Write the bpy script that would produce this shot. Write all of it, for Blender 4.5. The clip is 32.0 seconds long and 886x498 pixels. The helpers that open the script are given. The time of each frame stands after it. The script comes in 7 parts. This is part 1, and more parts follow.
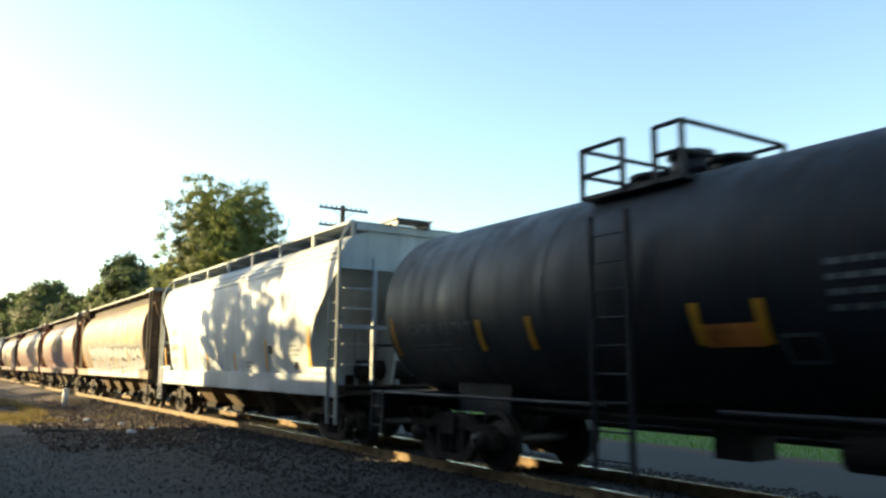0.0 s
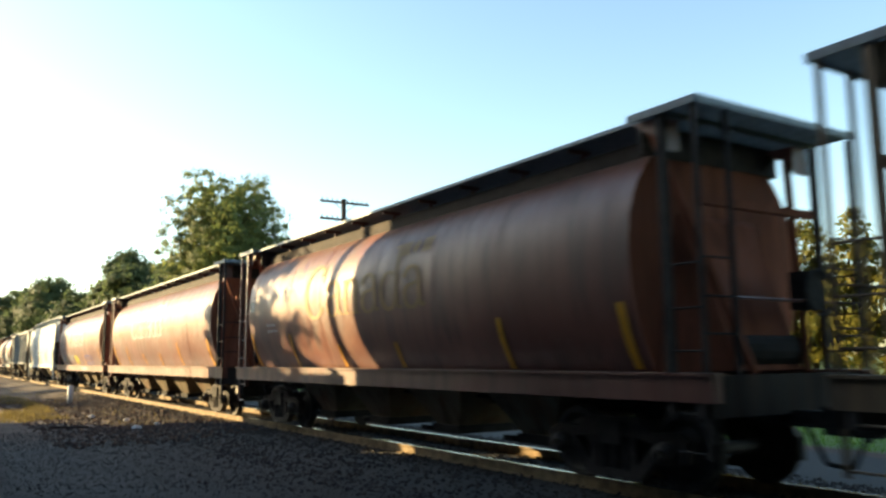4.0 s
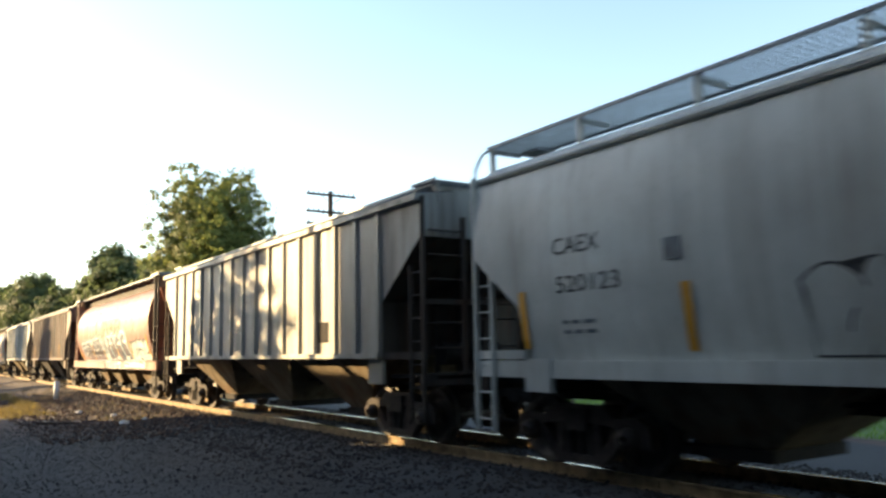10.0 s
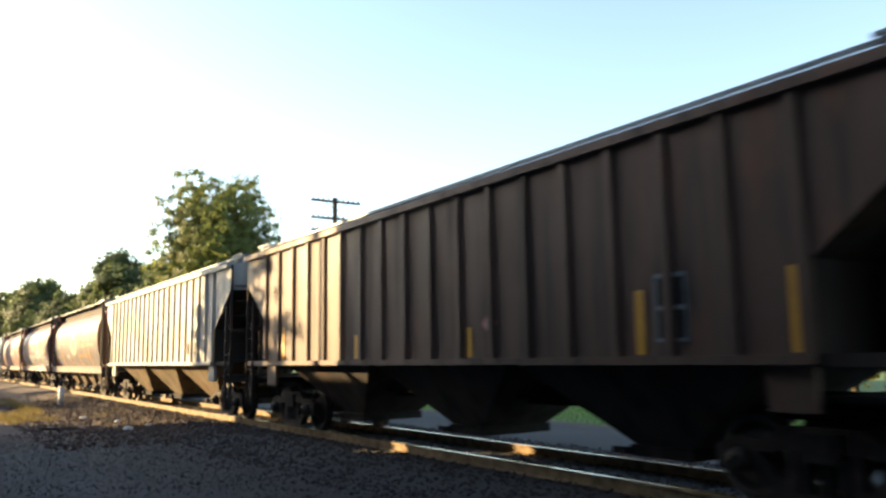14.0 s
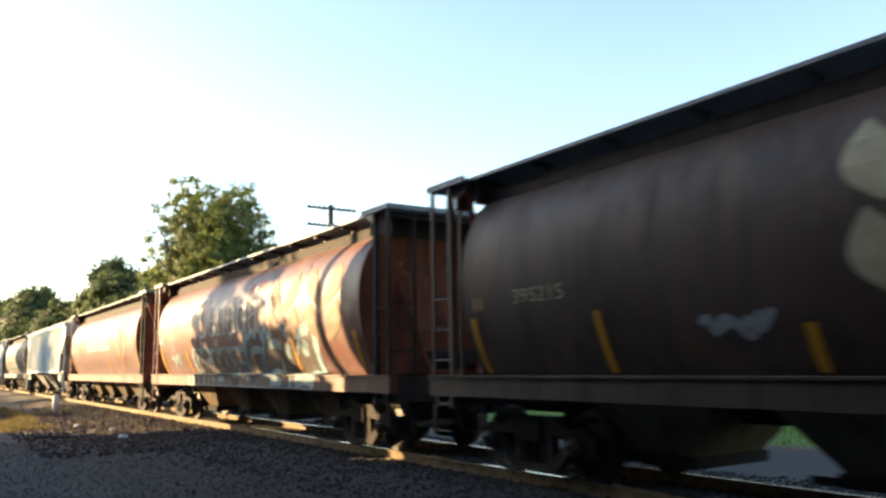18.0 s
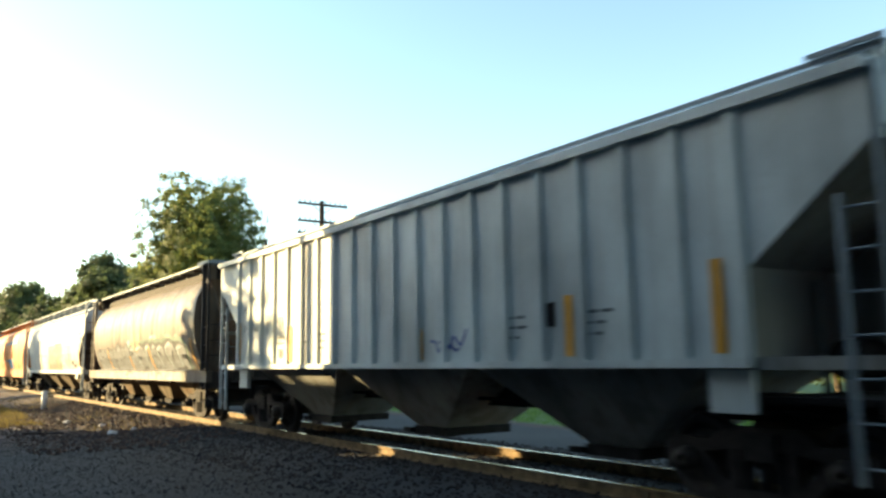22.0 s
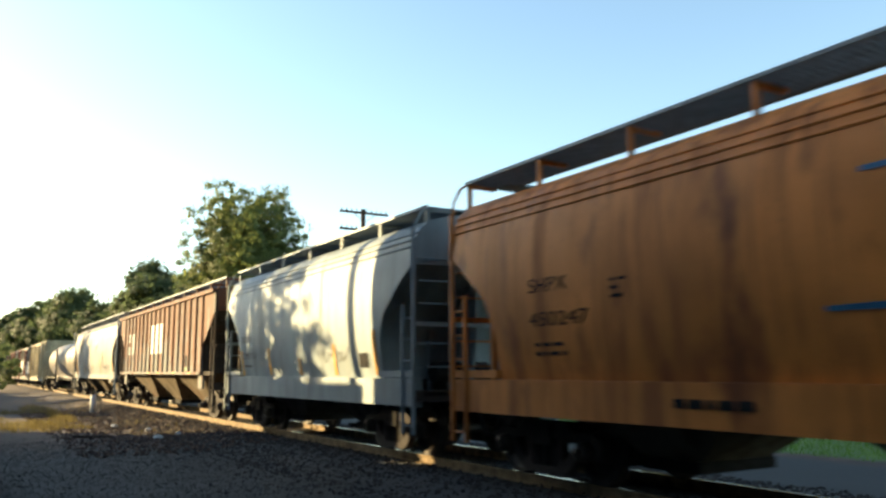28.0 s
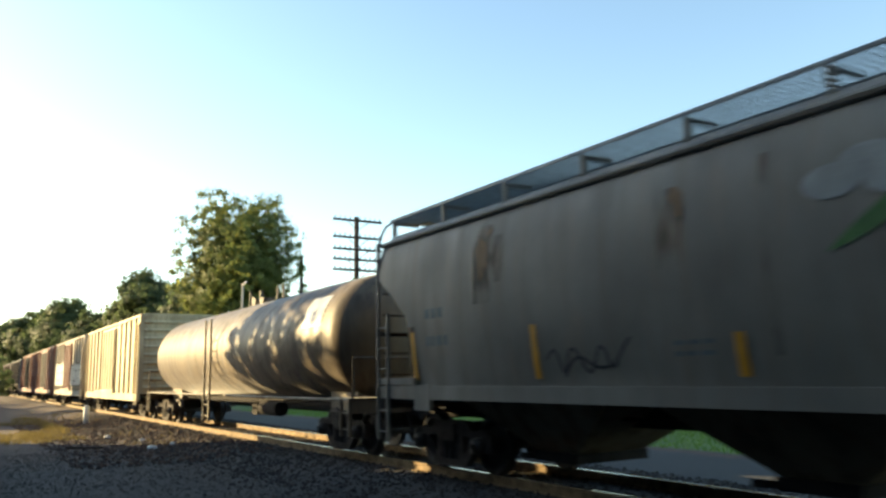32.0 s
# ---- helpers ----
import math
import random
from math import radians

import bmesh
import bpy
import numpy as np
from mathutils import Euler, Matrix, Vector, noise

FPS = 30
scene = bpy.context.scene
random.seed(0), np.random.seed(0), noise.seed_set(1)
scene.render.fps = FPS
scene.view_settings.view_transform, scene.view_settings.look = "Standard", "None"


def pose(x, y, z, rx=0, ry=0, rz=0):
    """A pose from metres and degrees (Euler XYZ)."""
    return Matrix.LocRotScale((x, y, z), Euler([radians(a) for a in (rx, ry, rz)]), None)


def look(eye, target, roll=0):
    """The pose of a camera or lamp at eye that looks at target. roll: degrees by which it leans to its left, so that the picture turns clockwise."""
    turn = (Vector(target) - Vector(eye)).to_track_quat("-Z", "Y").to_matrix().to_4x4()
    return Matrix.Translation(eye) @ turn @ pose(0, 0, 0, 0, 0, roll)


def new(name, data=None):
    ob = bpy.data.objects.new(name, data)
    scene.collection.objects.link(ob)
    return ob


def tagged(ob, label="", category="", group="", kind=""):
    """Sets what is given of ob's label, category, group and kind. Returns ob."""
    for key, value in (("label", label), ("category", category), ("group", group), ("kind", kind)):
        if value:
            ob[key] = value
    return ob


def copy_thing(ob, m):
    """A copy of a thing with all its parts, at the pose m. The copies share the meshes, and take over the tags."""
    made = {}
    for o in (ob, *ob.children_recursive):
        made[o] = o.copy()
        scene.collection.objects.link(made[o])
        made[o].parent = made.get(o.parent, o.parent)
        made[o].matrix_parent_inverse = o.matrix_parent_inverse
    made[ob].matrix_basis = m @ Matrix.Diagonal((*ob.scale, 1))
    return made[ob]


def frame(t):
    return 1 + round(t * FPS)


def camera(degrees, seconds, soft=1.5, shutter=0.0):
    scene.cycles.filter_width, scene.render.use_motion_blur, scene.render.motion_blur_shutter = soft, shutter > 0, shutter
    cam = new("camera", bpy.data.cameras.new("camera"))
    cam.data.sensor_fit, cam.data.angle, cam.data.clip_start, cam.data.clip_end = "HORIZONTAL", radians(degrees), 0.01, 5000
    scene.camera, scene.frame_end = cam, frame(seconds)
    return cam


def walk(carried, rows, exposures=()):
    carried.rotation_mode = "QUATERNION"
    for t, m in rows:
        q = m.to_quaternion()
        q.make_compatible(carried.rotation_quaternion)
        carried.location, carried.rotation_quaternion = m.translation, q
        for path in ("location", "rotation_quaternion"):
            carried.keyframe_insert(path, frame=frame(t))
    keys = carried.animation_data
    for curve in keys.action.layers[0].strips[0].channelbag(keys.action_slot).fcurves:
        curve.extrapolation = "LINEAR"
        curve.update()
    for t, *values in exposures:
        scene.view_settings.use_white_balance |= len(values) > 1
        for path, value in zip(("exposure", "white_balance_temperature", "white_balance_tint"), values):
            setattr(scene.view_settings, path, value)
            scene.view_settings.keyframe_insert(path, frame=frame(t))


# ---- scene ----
cam = camera(58.50, 32.0, soft=2.6, shutter=0.32)
EYE = (0.0, -8.268, 1.557)
PATH = [
    (0.0, pose(*EYE, 98.50, -0.34, 57.08)),
    (0.5, pose(*EYE, 98.77, -0.19, 56.98)),
    (1.0, pose(*EYE, 98.80, -0.40, 57.14)),
    (1.5, pose(*EYE, 98.81, -0.08, 57.27)),
    (2.0, pose(*EYE, 98.87, 0.32, 57.40)),
    (2.5, pose(*EYE, 98.66, 0.39, 57.52)),
    (3.0, pose(*EYE, 98.41, 0.37, 57.28)),
    (3.5, pose(*EYE, 97.96, 0.44, 57.36)),
    (5.5, pose(*EYE, 97.86, 0.46, 57.15)),
    (6.0, pose(*EYE, 97.70, 0.48, 57.21)),
    (6.5, pose(*EYE, 97.71, 0.16, 56.86)),
    (7.0, pose(*EYE, 97.41, -0.00, 56.40)),
    (7.5, pose(*EYE, 97.54, 0.06, 56.04)),
    (8.0, pose(*EYE, 97.55, 0.14, 56.36)),
    (8.5, pose(*EYE, 97.74, 0.16, 56.37)),
    (9.0, pose(*EYE, 97.61, 0.55, 56.27)),
    (9.5, pose(*EYE, 97.63, 0.75, 56.26)),
    (10.0, pose(*EYE, 97.30, 1.09, 56.47)),
    (10.5, pose(*EYE, 97.18, 0.91, 56.71)),
    (11.0, pose(*EYE, 97.41, 1.16, 56.83)),
    (11.5, pose(*EYE, 97.36, 1.06, 56.80)),
    (12.0, pose(*EYE, 97.35, 0.98, 56.84)),
    (12.5, pose(*EYE, 97.52, 0.97, 56.78)),
    (13.0, pose(*EYE, 97.80, 1.04, 56.90)),
    (13.5, pose(*EYE, 97.74, 0.99, 56.91)),
    (14.0, pose(*EYE, 97.79, 0.90, 56.76)),
    (14.5, pose(*EYE, 97.84, 1.05, 56.63)),
    (15.0, pose(*EYE, 97.94, 0.92, 56.72)),
    (15.5, pose(*EYE, 98.15, 0.58, 56.56)),
    (17.5, pose(*EYE, 98.18, 0.81, 56.51)),
    (18.0, pose(*EYE, 98.29, 0.99, 56.48)),
    (18.5, pose(*EYE, 98.11, 1.23, 56.68)),
    (19.0, pose(*EYE, 97.91, 1.11, 56.79)),
    (19.5, pose(*EYE, 97.80, 1.35, 56.91)),
    (20.0, pose(*EYE, 97.92, 1.39, 56.60)),
    (20.5, pose(*EYE, 97.75, 1.38, 56.42)),
    (21.0, pose(*EYE, 97.80, 1.38, 56.63)),
    (21.5, pose(*EYE, 97.96, 1.03, 56.55)),
    (22.0, pose(*EYE, 98.02, 0.95, 55.82)),
    (22.5, pose(*EYE, 98.13, 1.04, 55.72)),
    (23.0, pose(*EYE, 98.51, 0.85, 55.84)),
    (23.5, pose(*EYE, 98.46, 0.51, 55.37)),
    (24.0, pose(*EYE, 99.00, 0.77, 55.28)),
    (24.5, pose(*EYE, 98.83, 0.54, 55.37)),
    (25.0, pose(*EYE, 98.17, 0.59, 56.16)),
    (25.5, pose(*EYE, 97.83, 0.64, 56.29)),
    (27.5, pose(*EYE, 98.58, 0.37, 57.38)),
    (28.0, pose(*EYE, 98.64, 0.41, 58.71)),
    (28.5, pose(*EYE, 98.67, 0.24, 59.38)),
    (29.0, pose(*EYE, 98.34, 0.20, 59.62)),
    (29.5, pose(*EYE, 98.68, 0.36, 60.41)),
    (30.0, pose(*EYE, 98.57, 0.57, 59.77)),
    (30.5, pose(*EYE, 98.55, 0.53, 58.95)),
    (31.0, pose(*EYE, 98.78, 0.87, 59.00)),
    (31.5, pose(*EYE, 98.95, 0.90, 58.63)),
    (32.0, pose(*EYE, 99.14, 0.97, 58.34)),
]
walk(cam, PATH, [(0.0, 2.58, 6500, 2), (3.5, 2.6, 6520, 2), (6.0, 2.76, 6680, 7), (14.0, 2.87, 6720, 11), (20.0, 2.84, 6700, 9), (23.0, 2.76, 6560, -2), (25.0, 2.72, 6560, 1), (28.0, 2.54, 6520, 2), (32.0, 2.54, 6520, 2)])

# ---- light ----
SUN_AZ = math.radians(229.0)      # clockwise from +Y
SUN_EL = math.radians(13.0)
TO_SUN = Vector((math.sin(SUN_AZ) * math.cos(SUN_EL), math.cos(SUN_AZ) * math.cos(SUN_EL), math.sin(SUN_EL)))
world = bpy.data.worlds.new("world")
scene.world = world
world.use_nodes = True
wn = world.node_tree
sky = wn.nodes.new("ShaderNodeTexSky")
sky.sky_type = "NISHITA"
sky.sun_disc = False
sky.sun_elevation = SUN_EL
sky.sun_rotation = SUN_AZ
sky.altitude = 200
sky.air_density = 1.0
sky.dust_density = 0.9
sky.ozone_density = 1.0
wn.links.new(sky.outputs[0], wn.nodes["Background"].inputs[0])
wn.nodes["Background"].inputs[1].default_value = 0.07
lamp = bpy.data.lights.new("sun", "SUN")
lamp.energy, lamp.angle, lamp.color = 2.95, radians(0.5), (1.0, 0.72, 0.375)
sun = new("sun", lamp)
sun.matrix_world = look((0, 0, 60), Vector((0, 0, 60)) - TO_SUN)


# ---- materials ----
def nodes_of(name, rough=0.6, metal=0.0):
    m = bpy.data.materials.new(name)
    m.use_nodes = True
    t = m.node_tree
    b = t.nodes["Principled BSDF"]
    b.inputs["Roughness"].default_value = rough
    b.inputs["Metallic"].default_value = metal
    return m, t, b


def noise_node(t, scale, stretch=(1, 1, 1), detail=4.0, coord="Object", offset=(0, 0, 0)):
    tc = t.nodes.new("ShaderNodeTexCoord")
    mp = t.nodes.new("ShaderNodeMapping")
    mp.inputs["Scale"].default_value = stretch
    mp.inputs["Location"].default_value = offset
    n = t.nodes.new("ShaderNodeTexNoise")
    n.inputs["Scale"].default_value = scale
    n.inputs["Detail"].default_value = detail
    t.links.new(tc.outputs[coord], mp.inputs[0])
    t.links.new(mp.outputs[0], n.inputs[0])
    return n.outputs[0]


def ramp(t, src, lo, hi):
    r = t.nodes.new("ShaderNodeMapRange")
    r.inputs["From Min"].default_value = lo
    r.inputs["From Max"].default_value = hi
    t.links.new(src, r.inputs[0])
    return r.outputs[0]


def blend(t, fac, a, b):
    """A colour mix; a and b are colours or sockets, fac a number or a socket."""
    m = t.nodes.new("ShaderNodeMix")
    m.data_type = "RGBA"
    for sock, v in ((m.inputs[0], fac), (m.inputs[6], a), (m.inputs[7], b)):
        if hasattr(v, "is_output"):
            t.links.new(v, sock)
        elif isinstance(v, tuple):
            sock.default_value = (*v[:3], 1)
        else:
            sock.default_value = v
    return m.outputs[2]


def bump(t, b, src, strength, distance):
    n = t.nodes.new("ShaderNodeBump")
    n.inputs["Strength"].default_value = strength
    n.inputs["Distance"].default_value = distance
    t.links.new(src, n.inputs["Height"])
    t.links.new(n.outputs[0], b.inputs["Normal"])


def times(t, a, k):
    m = t.nodes.new("ShaderNodeMath")
    m.operation = "MULTIPLY"
    t.links.new(a, m.inputs[0])
    if hasattr(k, "is_output"):
        t.links.new(k, m.inputs[1])
    else:
        m.inputs[1].default_value = k
    return m.outputs[0]


def car_paint(name, colour, dirt=(0.06, 0.045, 0.035), streak=0.45, patch=0.25, rust=(0.16, 0.06, 0.025), rough=0.5, seed=0.0, lo=0.5, gloss=0.5, dust=0.22):
    """Old freight car enamel: faded patches, rain streaks, rust specks and plate ripple."""
    m, t, b = nodes_of(name, rough)
    colour, dirt, rust = (tuple(k * 0.94 for k in q) for q in (colour, dirt, rust))
    b.inputs["Specular IOR Level"].default_value = gloss
    # Dusty-paint sheen that also stands in for the glare veil at grazing angles.
    b.inputs["Sheen Weight"].default_value = dust
    b.inputs["Sheen Roughness"].default_value = 0.35
    fade = noise_node(t, 0.55, (1, 1, 1), 5, offset=(seed, 0, seed))
    streaks = noise_node(t, 3.2, (1.0, 1.0, 0.09), 6, offset=(seed, seed, 0))
    fine = noise_node(t, 22.0, (1, 1, 0.5), 4, offset=(0, seed, 0))
    pale = tuple(min(1.0, c * 1.3 + 0.012) for c in colour)
    deep = tuple(c * 0.68 for c in colour)
    c = blend(t, ramp(t, fade, 0.3, 0.7), deep, pale)
    c = blend(t, times(t, ramp(t, streaks, lo, lo + 0.16), streak), c, dirt)
    blot = noise_node(t, 1.6, (1, 1, 0.45), 6, offset=(seed, 3, seed))
    c = blend(t, times(t, ramp(t, blot, 0.58, 0.72), patch), c, rust)
    drip = noise_node(t, 9.0, (1.0, 1.0, 0.05), 5, offset=(seed, seed, 2))
    c = blend(t, times(t, ramp(t, drip, 0.54, 0.7), streak * 0.7), c, tuple(0.5 * (u + v) for u, v in zip(dirt, rust)))
    c = blend(t, times(t, ramp(t, fine, 0.6, 0.75), 0.35), c, dirt)
    t.links.new(c, b.inputs["Base Color"])
    rr = ramp(t, streaks, 0.3, 0.8)
    mr = t.nodes.new("ShaderNodeMapRange")
    mr.inputs["To Min"].default_value = rough - 0.08
    mr.inputs["To Max"].default_value = rough + 0.25
    t.links.new(rr, mr.inputs[0])
    t.links.new(mr.outputs[0], b.inputs["Roughness"])
    wave = noise_node(t, 1.1, (1, 1, 0.6), 2, offset=(seed, 1, 0))
    bump(t, b, wave, 0.25, 0.05)
    return m


def plain(name, colour, rough=0.7, vary=0.3, scale=6.0, metal=0.0, relief=0.02, stretch=(1, 1, 1)):
    m, t, b = nodes_of(name, rough, metal)
    colour = tuple(k * 0.8 for k in colour)
    b.inputs["Specular IOR Level"].default_value = 0.5 if rough < 0.7 else 0.2
    n = noise_node(t, scale, stretch, 6)
    n2 = noise_node(t, scale * 7, stretch, 4)
    c = blend(t, ramp(t, n, 0.3, 0.7), tuple(x * (1 - vary) for x in colour), tuple(min(1, x * (1 + vary)) for x in colour))
    c = blend(t, times(t, ramp(t, n2, 0.55, 0.75), 0.4), c, tuple(x * 0.55 for x in colour))
    t.links.new(c, b.inputs["Base Color"])
    bump(t, b, n2, 0.4, relief)
    return m


M_UNDER = plain("underframe_grime", (0.022, 0.019, 0.018), 0.85, 0.4, 5)
M_STEEL = plain("cast_steel", (0.03, 0.026, 0.024), 0.8, 0.4, 9, 0.0)
# Truck castings; the same dark colour stands for shade on car ends and fascia.
M_FRAME = plain("rust_brown_frame_and_shade", (0.04, 0.031, 0.027), 0.75, 0.45, 6)
M_BRUISE = plain("spray_dark_blue", (0.03, 0.06, 0.1), 0.55, 0.7, 2)
M_MINT = plain("spray_pale_grey_green", (0.4, 0.48, 0.48), 0.55, 0.25, 3)
M_STAIN, stain_tree, stain_bsdf = nodes_of("rust_stain", 0.7)
stain_bsdf.inputs["Base Color"].default_value = (0.24, 0.15, 0.075, 1)
stain_tree.links.new(times(stain_tree, ramp(stain_tree, noise_node(stain_tree, 3.5, (1, 1, 0.4), 6), 0.4, 0.66), 0.75), stain_bsdf.inputs["Alpha"])
M_STRAW = plain("faded_straw_paint", (0.32, 0.25, 0.15), 0.65, 0.3, 3)
M_FADED = plain("faded_leaf_paint", (0.23, 0.12, 0.06), 0.65, 0.3, 3)
M_MUTED = plain("faded_spray_grey", (0.14, 0.16, 0.16), 0.6, 0.35, 3)
M_WHEEL = plain("wheel_steel", (0.05, 0.04, 0.034), 0.55, 0.4, 7, 0.3)
M_BOARD = plain("running_board_steel", (0.16, 0.19, 0.21), 0.55, 0.25, 6, 0.4)
M_RAIL = plain("rail_steel", (0.26, 0.18, 0.095), 0.7, 0.4, 5, 0.0)
M_HEAD = plain("polished_rail_head", (0.55, 0.53, 0.5), 0.22, 0.1, 8, 1.0, 0.002)
M_TIE = plain("creosoted_timber", (0.07, 0.052, 0.04), 0.85, 0.4, 4, stretch=(4, 0.6, 4))
M_YELLOW = plain("reflective_yellow", (0.75, 0.36, 0.02), 0.45, 0.12, 6)
M_WHITE = plain("faded_white_paint", (0.62, 0.62, 0.6), 0.6, 0.15, 5)
M_BLACK = plain("black_stencil_paint", (0.03, 0.03, 0.032), 0.6, 0.2, 6)
M_GREEN = plain("green_paint", (0.07, 0.2, 0.05), 0.6, 0.2, 5)
M_BLUE = plain("blue_paint", (0.03, 0.16, 0.32), 0.55, 0.2, 4)
M_WHEAT = plain("faded_wheat_paint", (0.33, 0.19, 0.07), 0.65, 0.3, 3)
M_CREAM = plain("faded_cream_paint", (0.5, 0.43, 0.27), 0.65, 0.25, 3)
M_GHOST = plain("faded_orange_lettering", (0.2, 0.085, 0.048), 0.6, 0.4, 3)
M_FILL = plain("spray_silver", (0.42, 0.44, 0.46), 0.5, 0.2, 3)
M_LINE = plain("spray_black", (0.015, 0.016, 0.02), 0.5, 0.2, 5)
M_SKY = plain("spray_pale_blue", (0.22, 0.38, 0.46), 0.55, 0.3, 3)
M_TEAL = plain("spray_green", (0.10, 0.3, 0.2), 0.55, 0.3, 3)
M_LIME = plain("spray_yellow", (0.5, 0.45, 0.06), 0.55, 0.3, 3)
M_OCHRE = plain("faded_ochre_paint", (0.36, 0.27, 0.11), 0.65, 0.4, 2.5)
M_HAZE = plain("sprayed_blue_mist", (0.13, 0.17, 0.2), 0.6, 0.5, 1.5)
M_DUCK = plain("sprayed_duck_egg_blue", (0.3, 0.42, 0.45), 0.55, 0.25, 3)
M_SMOKE = plain("sprayed_smoke_grey", (0.19, 0.2, 0.21), 0.55, 0.3, 2)
M_FADE = plain("sprayed_green_and_blue_fade", (0.1, 0.16, 0.12), 0.55, 0.6, 0.8)
M_DUSK = plain("sprayed_dusky_rose", (0.12, 0.075, 0.09), 0.55, 0.4, 2)
M_ROSE = plain("faded_flag_red", (0.42, 0.12, 0.09), 0.6, 0.25, 4)
M_DIM = plain("nearly_vanished_leaf_paint", (0.17, 0.085, 0.05), 0.65, 0.3, 3)
M_PALE = plain("faded_pale_emblem_paint", (0.36, 0.38, 0.37), 0.6, 0.2, 3)
M_SAGE = plain("sprayed_sage_green", (0.24, 0.36, 0.3), 0.6, 0.35, 2)
M_UMBRA = plain("sprayed_brown_fade", (0.2, 0.14, 0.1), 0.55, 0.4, 2)
M_PLUM = plain("sprayed_plum_mist", (0.38, 0.34, 0.4), 0.6, 0.3, 2)
M_ULTRA = plain("spray_blue", (0.08, 0.12, 0.4), 0.55, 0.3, 3)

def rusted_paint():
    """Grey enamel eaten by rust in vertical runs that thin out towards the sill."""
    m, t, b = nodes_of("rust_runs_over_grey", 0.72)
    b.inputs["Specular IOR Level"].default_value = 0.3
    tc = t.nodes.new("ShaderNodeTexCoord")
    sep = t.nodes.new("ShaderNodeSeparateXYZ")
    t.links.new(tc.outputs["Object"], sep.inputs[0])
    wide = noise_node(t, 1.3, (1, 1, 0.05), 5)
    runs = noise_node(t, 4.5, (1, 1, 0.1), 8, offset=(2, 0, 1))
    spots = noise_node(t, 3.5, (1, 1, 0.5), 6)
    grey = blend(t, ramp(t, spots, 0.3, 0.7), (0.1, 0.105, 0.1), (0.2, 0.2, 0.185))
    rust = blend(t, ramp(t, runs, 0.35, 0.65), (0.06, 0.024, 0.015), (0.18, 0.062, 0.028))
    rust = blend(t, times(t, ramp(t, wide, 0.5, 0.68), 0.7), rust, (0.06, 0.024, 0.016))
    low = ramp(t, sep.outputs[2], 1.2, 3.4)
    mixed = t.nodes.new("ShaderNodeMath")
    mixed.operation = "MULTIPLY_ADD"
    t.links.new(runs, mixed.inputs[0])
    mixed.inputs[1].default_value = 4.5
    t.links.new(low, mixed.inputs[2])
    c = blend(t, ramp(t, mixed.outputs[0], 2.35, 2.95), grey, rust)
    c = blend(t, times(t, ramp(t, spots, 0.6, 0.72), 0.6), c, (0.24, 0.1, 0.045))
    t.links.new(c, b.inputs["Base Color"])
    bump(t, b, spots, 0.3, 0.01)
    return m


